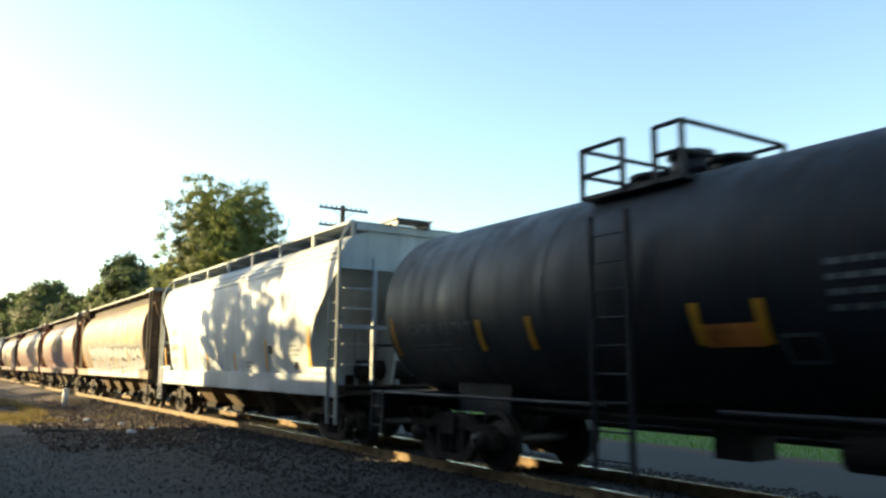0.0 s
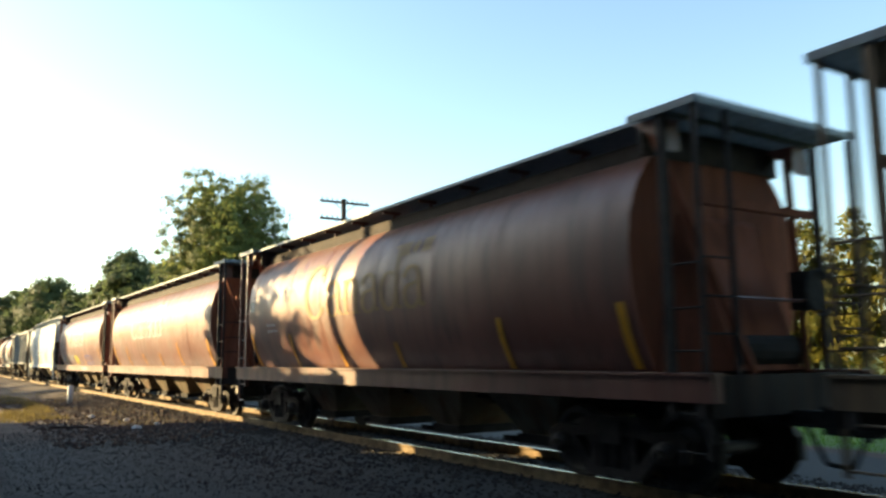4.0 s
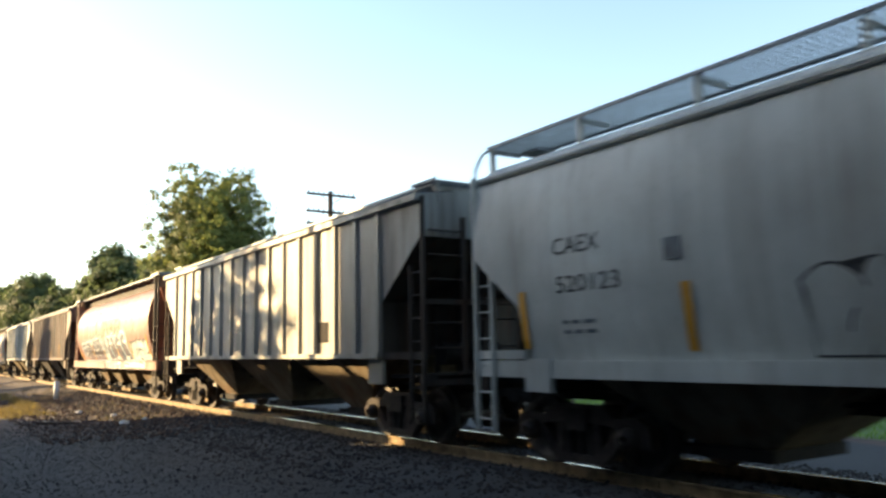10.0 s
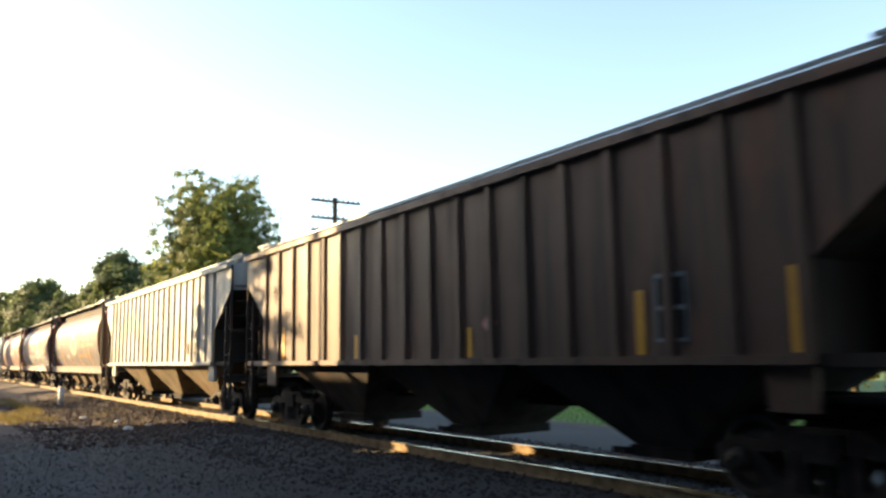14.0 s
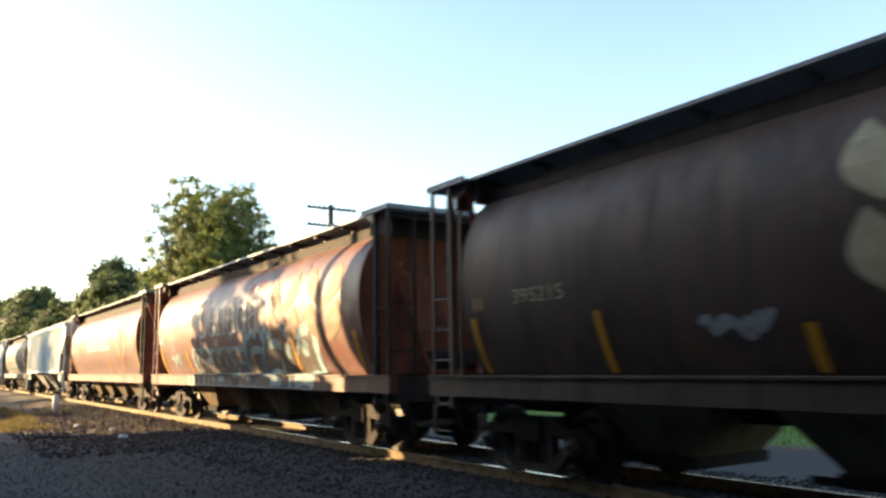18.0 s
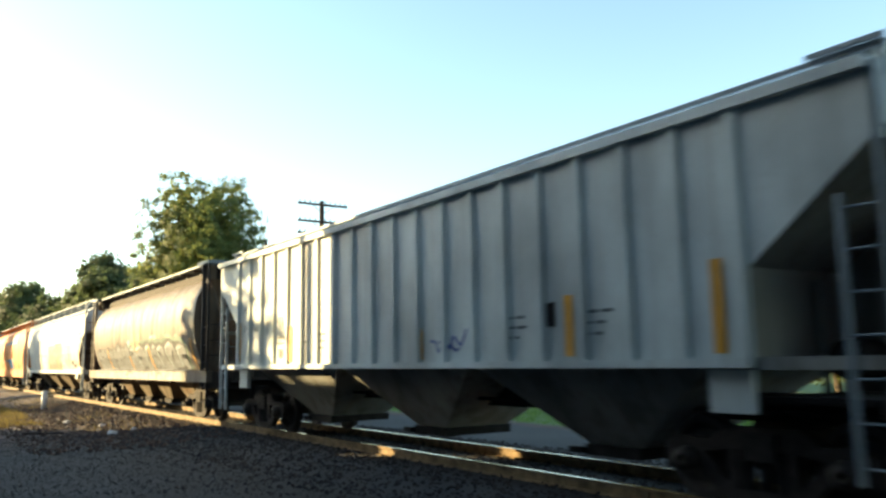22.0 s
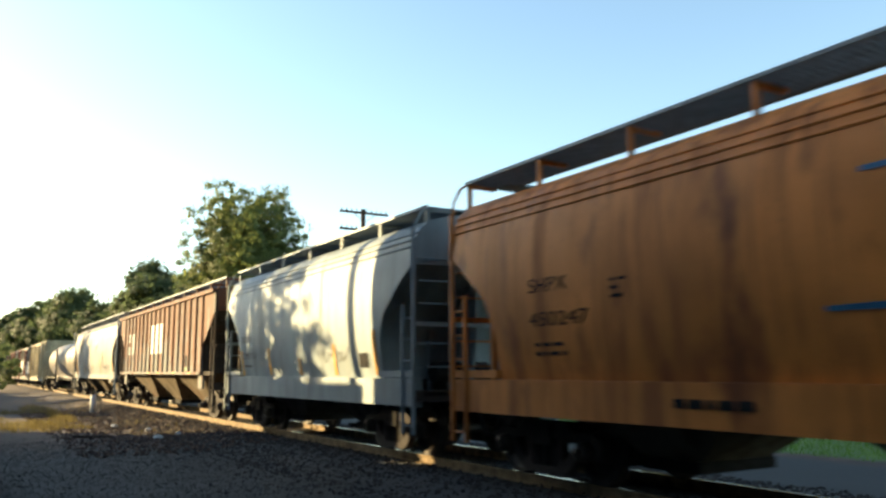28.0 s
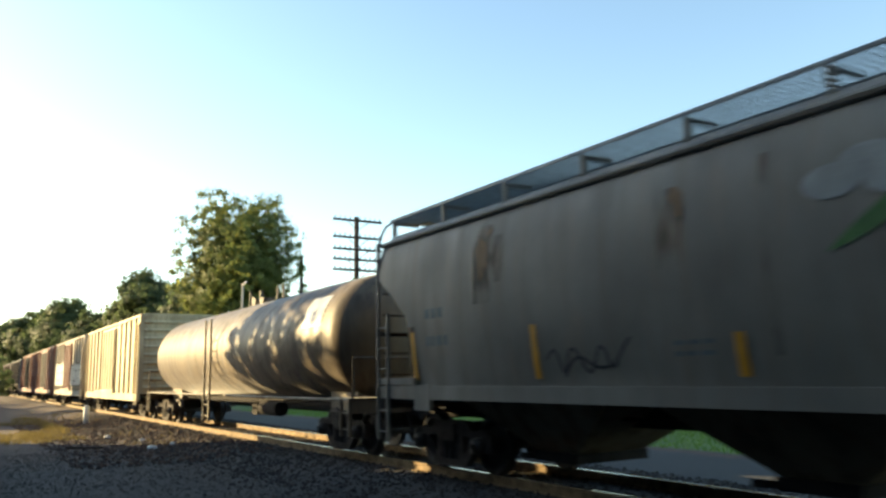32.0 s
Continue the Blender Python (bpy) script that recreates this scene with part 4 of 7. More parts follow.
def tank_car(L, paint, label, radius=1.46, zc=2.56, railed=True, inset=1.35, blunt=1.0):
    car = new_car(label)
    p = PAINT[paint]
    hb = L / 2 - inset
    sec = [(radius * math.sin(a), zc - radius * math.cos(a)) for a in [math.radians(d) for d in range(10, 181, 8)]]
    bm = bmesh.new()
    n, rings = 40, []
    head = [(0.0, 0.02), (0.04, 0.35), (0.12, 0.62), (0.28, 0.84), (0.48, 0.96), (0.66, 1.0)]
    for x, k in [(-hb + d * blunt, k) for d, k in head] + [(hb - d * blunt, k) for d, k in head[::-1]]:
        rings.append([bm.verts.new((x, radius * k * math.cos(i * math.tau / n), zc + radius * k * math.sin(i * math.tau / n))) for i in range(n)])
    for a, b in zip(rings, rings[1:]):
        for i in range(n):
            bm.faces.new((a[i], a[(i + 1) % n], b[(i + 1) % n], b[i]))
    bm.faces.new(rings[0])
    bm.faces.new(rings[-1][::-1])
    bmesh.ops.recalc_face_normals(bm, faces=bm.faces)
    tank = part("tank", bm, p, car, smooth=50)
    for x in (-hb + 2.9, -hb * 0.3, hb * 0.3, hb - 2.9):
        part("weld_band", strip(sec, x, 0.06, zc - radius * 0.9, zc + radius * 0.93, 0.006), p, tank)
    for s in (-1, 1):
        x = s * (L / 2 - min(0.72, inset - 0.07))
        part("end_sill", boxes((*sorted((x, x - s * 0.25)), -1.45, 1.45, 0.85, 1.15)), p, car)
        part("saddle", boxes((*sorted((s * (L / 2 - 1.9), s * (L / 2 - 3.3))), -0.75, 0.75, 0.85, 1.35)), p, car)
        part("end_platform", boxes((*sorted((x, x - s * 1.5)), -1.45, 1.45, 1.1, 1.15)), p, car)
        part("end_rail", rods(0.025, ((x, -1.42, 1.15), (x, -1.42, 1.95)), ((x, 1.42, 1.15), (x, 1.42, 1.95)), ((x, -1.42, 1.95), (x, 1.42, 1.95))), p, car)
        part("side_rail", rods(0.03, ((s * 0.8, -1.45, 1.12), (x, -1.45, 1.12)), ((s * 0.8, 1.45, 1.12), (x, 1.45, 1.12))), p, car)
        ladder(car, x - s * 0.05, -s * 0.4, -1.47, 0.4, 1.15, 0.32, p, "step")
    ladder(car, -0.9, 0.6, -1.56, 0.35, 3.4, 0.33, p)
    part("far_pipe", rods(0.05, ((-hb + 0.8, 1.45, 0.62), (hb - 0.8, 1.45, 0.62)), n=8), M_UNDER, car)
    for x in (-hb * 0.62, -hb * 0.3, 0.0, hb * 0.3, hb * 0.62):
        part("pipe_hanger", boxes((x - 0.04, x + 0.04, 1.41, 1.47, 0.6, 1.12)), M_UNDER, car)
    part("outlet_valve", boxes((-0.25, 0.25, -0.25, 0.25, 0.5, 1.1)), M_UNDER, car)
    part("brake_reservoir", rods(0.2, ((1.6, -0.5, 0.75), (3.0, -0.5, 0.75)), n=14), M_UNDER, car)
    top = zc + radius
    if railed:
        for q, r, h in ((-1.2, 0.34, 0.1), (-0.62, 0.26, 0.3), (0.0, 0.26, 0.1)):
            bm = bmesh.new()
            rod(bm, (q, 0, top - 0.08), (q, 0, top + h), r, 20)
            rod(bm, (q, 0, top + h - 0.02), (q, 0, top + h + 0.05), r + 0.05, 20)
            part("manway_dome", bm, p, car, smooth=40)
        x0, x1, w = -1.62, 0.08, 1.0
        for y in (-1, 1):
            part("top_walkway", boxes((x0, x1, *sorted((y * w, y * 0.35)), top - 0.24, top - 0.18)), p, car)
        for x, y in ((x0, -w), (x0, w), (-0.88, -w), (-0.34, -w), (x1, -w), (x1, w), (-0.7, w)):
            part("rail_post", boxes((x - 0.028, x + 0.028, y - 0.028, y + 0.028, top - 0.24, top + 0.47)), p, car)
        for z in (top + 0.46, top + 0.1):
            for a, c in (((x0, -w, z), (-0.88, -w, z)), ((-0.34, -w, z), (x1, -w, z)), ((x0, w, z), (x1, w, z)), ((x0, -w, z), (x0, w, z)), ((x1, -w, z), (x1, w, z))):
                part("guard_rail", rods(0.03, (a, c), n=6), p, car)
    else:
        for q, r, h in ((-0.9, 0.05, 0.5), (-0.55, 0.07, 0.3), (-0.2, 0.14, 0.2), (0.15, 0.06, 0.42), (0.7, 0.22, 0.14), (1.6, 0.04, 0.4), (2.1, 0.04, 0.4)):
            part("top_valve", rods(r, ((q, -0.15, top - 0.1), (q, -0.15, top + h)), n=10), p, car)
        part("vent_pipe", rods(0.03, ((-1.3, -0.3, top - 0.1), (-1.3, -0.3, top + 0.75)), ((-1.3, -0.3, top + 0.75), (-0.9, -0.3, top + 0.8)), n=6), M_WHITE, car)
    common_under(car, L, truck_in=2.1)
    return car, sec, hb


def boxcar(L, paint, label, door="tan"):
    car = new_car(label)
    p = PAINT[paint]
    hb, z0, zt = L / 2 - 0.75, 1.05, 4.25
    sec = [(1.55, z0), (1.55, zt)]
    bm = boxes((-hb, hb, -1.5, 1.5, z0, zt))
    body = part("body", bm, p, car)
    roof = bmesh.new()
    box(roof, -hb - 0.05, hb + 0.05, -1.58, 1.58, zt, zt + 0.1)
    n = int(2 * hb / 1.1)
    for i in range(n + 1):
        x = -hb + 2 * hb * i / n
        box(roof, x - 0.05, x + 0.05, -1.5, 1.5, zt + 0.1, zt + 0.15)
    part("roof", roof, p, car)
    for s in (-1, 1):
        k = 14
        for i in range(k):
            x = -hb + 0.05 + (2 * hb - 0.1) * i / (k - 1)
            if abs(x) < 1.75:
                continue
            part("side_post", boxes((x - 0.06, x + 0.06, *sorted((s * 1.5, s * 1.58)), z0, zt)), p, body)
        d = part("sliding_door", boxes((-1.6, 1.6, *sorted((s * 1.52, s * 1.6)), z0 + 0.1, zt - 0.15)), PAINT[door], car)
        for i in range(5):
            part("door_rib", boxes((-1.5 + 0.72 * i, -1.4 + 0.72 * i, *sorted((s * 1.6, s * 1.65)), z0 + 0.15, zt - 0.2)), PAINT[door], d)
        part("door_track", boxes((-3.4, 1.8, *sorted((s * 1.55, s * 1.66)), z0 - 0.02, z0 + 0.1)), p, car)
        part("side_sill", boxes((-hb, hb, *sorted((s * 1.48, s * 1.6)), z0 - 0.3, z0)), p, car)
        x = s * hb
        for i in range(9):
            z = z0 + 0.25 + i * 0.34
            part("end_corrugation", rods(0.07, ((x, -1.4, z), (x, 1.4, z)), n=8), p, body)
        ladder(car, x - s * 0.1, -s * 0.42, -1.6, 0.6, 4.0, 0.4, p)
    common_under(car, L, truck_in=2.2)
    return car, sec, hb


# ---- ground and track ----
def ground_z(x, y):
    a = abs(y)
    if a < 1.75:
        z = -0.16
    elif a < 3.0:
        z = -0.16 - 0.14 * (a - 1.75) / 1.25
    else:
        z = -0.30
    return z + 0.035 * noise.noise(Vector((x * 0.35, y * 0.35, 0))) * (1.0 if a > 1.8 else 0.2)


def axis(steps):
    out = []
    for a, b, n in steps:
        out += [a + (b - a) * i / n for i in range(n)]
    return out + [steps[-1][1]]


def make_ground():
    xs = axis(((-900, -200, 14), (-200, -60, 28), (-60, 10, 140), (10, 80, 14), (80, 600, 8)))
    ys = axis(((-500, -60, 8), (-60, -12, 16), (-12, 8, 80), (8, 40, 24), (40, 200, 12), (200, 900, 8)))
    verts = [(x, y, ground_z(x, y)) for y in ys for x in xs]
    n = len(xs)
    faces = [(j * n + i, j * n + i + 1, (j + 1) * n + i + 1, (j + 1) * n + i) for j in range(len(ys) - 1) for i in range(n - 1)]
    me = bpy.data.meshes.new("ground")
    me.from_pydata(verts, [], faces)
    for p in me.polygons:
        p.use_smooth = True
    m, t, b = nodes_of("ground_gravel_and_grass", 0.9)
    tc = t.nodes.new("ShaderNodeTexCoord")
    sep = t.nodes.new("ShaderNodeSeparateXYZ")
    t.links.new(tc.outputs["Object"], sep.inputs[0])
    big = noise_node(t, 0.35, detail=5)
    mid = noise_node(t, 2.5, detail=6)
    fine = noise_node(t, 60, detail=5)
    patch = noise_node(t, 0.9, (1, 1.6, 1), 4, offset=(3, 1, 0))

    def shifted(sock, k):
        ad = t.nodes.new("ShaderNodeMath")
        ad.operation = "MULTIPLY_ADD"
        t.links.new(big, ad.inputs[0])
        ad.inputs[1].default_value = k
        t.links.new(sock, ad.inputs[2])
        return ad.outputs[0]
    y = shifted(sep.outputs[1], 1.6)
    grit = blend(t, ramp(t, fine, 0.3, 0.7), (0.019, 0.0195, 0.021), (0.029, 0.029, 0.0305))
    grit = blend(t, times(t, ramp(t, patch, 0.45, 0.65), 0.45), grit, (0.04, 0.037, 0.036))
    grit = blend(t, times(t, ramp(t, mid, 0.45, 0.7), 0.5), grit, (0.03, 0.025, 0.021))
    soil = blend(t, ramp(t, mid, 0.35, 0.65), (0.036, 0.02, 0.014), (0.078, 0.043, 0.028))
    lawn = blend(t, ramp(t, mid, 0.3, 0.7), (0.05, 0.1, 0.015), (0.09, 0.155, 0.027))
    # Darker strip along the track: border shade painted into the gravel colour.
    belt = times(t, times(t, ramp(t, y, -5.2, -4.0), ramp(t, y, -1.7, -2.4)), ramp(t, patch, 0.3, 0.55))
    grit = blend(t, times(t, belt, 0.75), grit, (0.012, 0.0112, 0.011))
    road = blend(t, ramp(t, fine, 0.35, 0.65), (0.017, 0.018, 0.019), (0.034, 0.034, 0.035))
    c = blend(t, ramp(t, y, 2.6, 3.4), grit, road)
    c = blend(t, ramp(t, y, 7.0, 7.4), c, soil)
    c = blend(t, ramp(t, y, 7.7, 8.3), c, lawn)
    west = shifted(sep.outputs[0], 5.0)
    dry = times(t, ramp(t, west, -17.0, -20.0), ramp(t, y, 1.5, 0.5))
    c = blend(t, times(t, dry, ramp(t, mid, 0.2, 0.42)), c, soil)
    t.links.new(c, b.inputs["Base Color"])
    lumps = noise_node(t, 9, detail=6)
    bump(t, b, lumps, 0.4, 0.02)
    me.materials.append(m)
    tagged(new("ground", me), "dark gravel lot with shade painted along the track, dry weeds and a mown lawn beyond the line", "ground", kind="structure")


make_ground()


def stones(name, label, count, area, size, colours, seed, level=None, stray=0.0):
    """Loose crushed stone, one joined sheet of small uneven pieces."""
    rng = np.random.default_rng(seed)
    base = np.array([(1, 0, 0), (0, 1, 0), (-1, 0, 0), (0, -1, 0), (0, 0, 0.8), (0, 0, -0.6)], float)
    tri = np.array([(0, 1, 4), (1, 2, 4), (2, 3, 4), (3, 0, 4), (1, 0, 5), (2, 1, 5), (3, 2, 5), (0, 3, 5)])
    x = rng.uniform(area[0], area[1], count) - 6 * stray * np.abs(rng.normal(0, 1, count)) * (rng.random(count) < 0.3)
    y = rng.uniform(area[2], area[3], count) - stray * np.abs(rng.normal(0, 1, count)) * (rng.random(count) < 0.3)
    s = rng.uniform(size[0], size[1], count) * rng.uniform(0.7, 1.3, count)
    ang = rng.uniform(0, 6.28, count)
    z = np.array([ground_z(a, b) for a, b in zip(x, y)]) if level is None else np.full(count, level)
    v = base[None] * (1 + rng.uniform(-0.35, 0.35, (count, 6, 3)))
    v = v * s[:, None, None] * np.array([1, 0.8, 0.65])
    ca, sa = np.cos(ang)[:, None], np.sin(ang)[:, None]
    out = np.stack([v[..., 0] * ca - v[..., 1] * sa + x[:, None], v[..., 0] * sa + v[..., 1] * ca + y[:, None], v[..., 2] + z[:, None] + 0.2 * s[:, None]], -1)
    f = (tri[None] + (np.arange(count) * 6)[:, None, None]).reshape(-1, 3)
    me = bpy.data.meshes.new(name)
    me.from_pydata(out.reshape(-1, 3).tolist(), [], f.tolist())
    m, t, b = nodes_of(name + "_stone", 0.88)
    g = t.nodes.new("ShaderNodeNewGeometry")
    c = blend(t, g.outputs["Random Per Island"], colours[0], colours[1])
    t.links.new(blend(t, ramp(t, noise_node(t, 40), 0.4, 0.7), c, tuple(k * 0.6 for k in colours[0])), b.inputs["Base Color"])
    me.materials.append(m)
    tagged(new(name, me), label, "gravel", kind="stuff")


GREY = ((0.016, 0.016, 0.0168), (0.034, 0.033, 0.0335))
stones("ballast", "crushed grey and brown track ballast", 24000, (-45, -2, -3.2, 3.2), (0.022, 0.05), ((0.014, 0.0135, 0.0135), (0.056, 0.042, 0.035)), 1, stray=0.7)
stones("loose_gravel", "dark loose gravel beside the track", 20000, (-24, -1.5, -7.6, -2.6), (0.007, 0.022), GREY, 2, stray=0.8)
stones("rubble", "scattered brown and pale rubble on the sunlit verge", 3600, (-42, -19, -5.8, -1.3), (0.025, 0.08), ((0.03, 0.016, 0.011), (0.12, 0.07, 0.045)), 3)


def make_track():
    track = tagged(new("railway_track"), "single railway line of rusty rails on dark timber ties", "railway track", kind="structure")
    for s in (-1, 1):
        sec = [(-0.07, -0.165), (0.07, -0.165), (0.07, -0.15), (0.014, -0.135), (0.012, -0.045), (0.037, -0.036), (0.037, -0.006), (0.03, -0.001), (-0.03, -0.001), (-0.037, -0.006), (-0.037, -0.036), (-0.012, -0.045), (-0.014, -0.135), (-0.07, -0.15)]
        bm = bmesh.new()
        a = [bm.verts.new((-700, s * 0.755 + y, z)) for y, z in sec]
        b = [bm.verts.new((120, s * 0.755 + y, z)) for y, z in sec]
        n = len(sec)
        for i in range(n):
            bm.faces.new((a[i], a[(i + 1) % n], b[(i + 1) % n], b[i]))
        bmesh.ops.recalc_face_normals(bm, faces=bm.faces)
        rail = part("rail", bm, M_RAIL, track, "rust-brown steel rail")
        part("rail_head", boxes((-700, 120, s * 0.755 - 0.03, s * 0.755 + 0.03, -0.001, 0.003)), M_HEAD, rail, "bright worn running surface")
        for k in range(-3, 1):
            x = k * 11.9 - 7.0
            part("joint_bar", boxes((x - 0.3, x + 0.3, s * 0.755 - 0.03, s * 0.755 + 0.03, -0.13, -0.045)), M_RAIL, rail)
    me = None
    r = random.Random(4)
    for i in range(120):
        x = -62 + 0.52 * i
        if me is None:
            bm = boxes((-0.115, 0.115, -1.3, 1.3, -0.34, -0.165))
            bmesh.ops.bevel(bm, geom=bm.edges[:], offset=0.012, segments=1)
            ob = part("tie", bm, M_TIE, track)
            me = ob.data
        else:
            ob = link("tie", me, M_TIE, track)
        ob.location = (x + r.uniform(-0.03, 0.03), r.uniform(-0.05, 0.05), 0)
        ob.rotation_euler = (0, 0, r.uniform(-0.02, 0.02))
    far = bmesh.new()
    for i in range(500):
        box(far, -62.6 - 0.52 * i - 0.115, -62.6 - 0.52 * i + 0.115, -1.3, 1.3, -0.34, -0.165)
    tagged(part("tie", far, M_TIE, track), kind="stuff")


make_track()

# ---- plants ----


def leaf_material(name, dark, light):
    m, t, b = nodes_of(name, 0.6)
    g = t.nodes.new("ShaderNodeNewGeometry")
    c = blend(t, g.outputs["Random Per Island"], dark, light)
    n = noise_node(t, 0.5, detail=3)
    c = blend(t, times(t, ramp(t, n, 0.42, 0.7), 0.4), c, tuple(k * 0.75 for k in dark))
    t.links.new(c, b.inputs["Base Color"])
    b.inputs["Specular IOR Level"].default_value = 0.25
    tr = t.nodes.new("ShaderNodeBsdfTranslucent")
    t.links.new(c, tr.inputs["Color"])
    mx = t.nodes.new("ShaderNodeMixShader")
    mx.inputs[0].default_value = 0.54
    t.links.new(b.outputs[0], mx.inputs[1])
    t.links.new(tr.outputs[0], mx.inputs[2])
    t.links.new(mx.outputs[0], t.nodes["Material Output"].inputs[0])
    return m


M_LEAF = leaf_material("broad_leaf", (0.105, 0.145, 0.046), (0.23, 0.245, 0.075))
M_LEAF_FAR = leaf_material("distant_leaf", (0.07, 0.1, 0.042), (0.115, 0.145, 0.062))
M_LEAF_GOLD = leaf_material("sunny_leaf", (0.13, 0.14, 0.03), (0.27, 0.235, 0.05))
M_GRASS = leaf_material("lawn_blade", (0.1, 0.2, 0.03), (0.2, 0.32, 0.06))
M_DRY = leaf_material("dry_grass_blade", (0.1, 0.085, 0.027), (0.2, 0.155, 0.058))
M_BARK = plain("bark", (0.11, 0.085, 0.06), 0.9, 0.35, 5, stretch=(3, 3, 0.6))


def leaf_cloud(lobes, count, size, seed, clump=0.0):
    """Leaf blades in twig clumps over uneven lobes (x, y, z, rx, rz)."""
    rng = np.random.default_rng(seed)
    w = np.array([l[3] ** 2 for l in lobes])
    twigs = max(len(lobes) * 3, count // 45)
    pick = rng.choice(len(lobes), twigs, p=w / w.sum())
    L = np.array(lobes)[pick]
    d = rng.normal(size=(twigs, 3))
    d /= np.linalg.norm(d, axis=1)[:, None]
    rad = rng.uniform(0.25, 1.0, twigs) ** 0.4 * rng.uniform(0.84, 1.1, twigs)
    mid = np.average(np.array(lobes)[:, :3], axis=0, weights=w)
    tw = L[:, :3] + d * rad[:, None] * L[:, [3, 3, 4]]
    own = rng.integers(0, twigs, count)
    spread = (clump or size * 3.0) * rng.uniform(0.5, 1.35, twigs)
    off = rng.normal(size=(count, 3)) * np.array([1, 1, 0.7]) * 0.55
    c = tw[own] + off * spread[own][:, None]
    out = tw - mid
    out /= np.linalg.norm(out, axis=1)[:, None] + 1e-6
    nrm = d[own] * 0.5 + out[own] * 0.9 + off * 0.4 + rng.normal(size=(count, 3)) * 0.35
    nrm /= np.linalg.norm(nrm, axis=1)[:, None]
    a = np.cross(nrm, rng.normal(size=(count, 3)))
    a /= np.linalg.norm(a, axis=1)[:, None]
    b = np.cross(nrm, a)
    s = (size * rng.uniform(0.55, 1.3, count))[:, None]
    q = np.stack([c - a * s, c + b * s * 0.6, c + a * s, c - b * s * 0.6], 1).reshape(-1, 3)
    f = (np.arange(count)[:, None] * 4 + np.arange(4)).tolist()
    return q.tolist(), f


def tree(x, y, height, radius, label, seed, leaves=6000, size=0.2, mat=None, trunk_top=0.45, lobe_count=16, base=None, narrow=False, group="", clump=0.0, low=0.75, full=False):
    rng = random.Random(seed)
    z0 = ground_z(x, y) - 0.05 if base is None else base
    root = tagged(new("tree"), label, "tree", group)
    root.location = (x, y, z0)
    bm = bmesh.new()
    tr = max(0.08, height * 0.02)

    def limb(a, b, ra, rb, n=8):
        a, b = Vector(a), Vector(b)
        d = (b - a).normalized()
        u = d.orthogonal().normalized()
        w = d.cross(u)
        A = [bm.verts.new(a + (u * math.cos(i * math.tau / n) + w * math.sin(i * math.tau / n)) * ra) for i in range(n)]
        B = [bm.verts.new(b + (u * math.cos(i * math.tau / n) + w * math.sin(i * math.tau / n)) * rb) for i in range(n)]
        for i in range(n):
            bm.faces.new((A[i], A[(i + 1) % n], B[(i + 1) % n], B[i]))
    top = (rng.uniform(-0.2, 0.2), rng.uniform(-0.2, 0.2), height * trunk_top)
    limb((0, 0, 0), top, tr, tr * 0.7)
    limb(top, (top[0] * 2, top[1] * 2, height * 0.85), tr * 0.7, tr * 0.15)
    lobes = []
    zc0, zc1 = height * (0.03 if narrow else trunk_top * low), height
    for i in range(lobe_count):
        f = (i + 0.5) / lobe_count
        prof = math.sin(math.pi * min(1, 0.2 + 0.76 * f)) ** 0.6
        if full:
            prof = min(1.0, 0.72 + 0.9 * f, 1.0 - 0.35 * max(0.0, f - 0.72) / 0.28)
        a = i * 2.4 + rng.uniform(-0.5, 0.5)
        lr = radius * rng.uniform(0.2, 0.4) * (0.7 + 0.4 * prof)
        rr = max(0.0, (radius - lr * 0.8) * prof * rng.uniform(0.55, 1.0))
        lz = lr * (1.5 if narrow else rng.uniform(0.7, 0.95))
        zz = zc0 + lz + (zc1 - zc0 - 2 * lz) * f * rng.uniform(0.93, 1.04)
        lobes.append((rr * math.cos(a), rr * math.sin(a), zz, lr, lz))
        limb((top[0], top[1], min(zz * 0.78, height * 0.7)), (rr * math.cos(a), rr * math.sin(a), zz), tr * 0.3, tr * 0.07, 5)
    core = radius * 0.52
    lobes.append((0, 0, zc0 + (zc1 - zc0) * 0.45, core, (zc1 - zc0) * 0.3))
    part("trunk", bm, M_BARK, root, smooth=60)
    v, f = leaf_cloud(lobes, leaves, size, seed, clump)
    me = bpy.data.meshes.new("crown")
    me.from_pydata(v, [], f)
    link("crown", me, mat or M_LEAF, root)
    return root


def bearing(degrees, dist):
    """A place at that many degrees from +Y towards -X, seen from the camera."""
    a = math.radians(degrees)
    return -math.sin(a) * dist, EYE[1] + math.cos(a) * dist


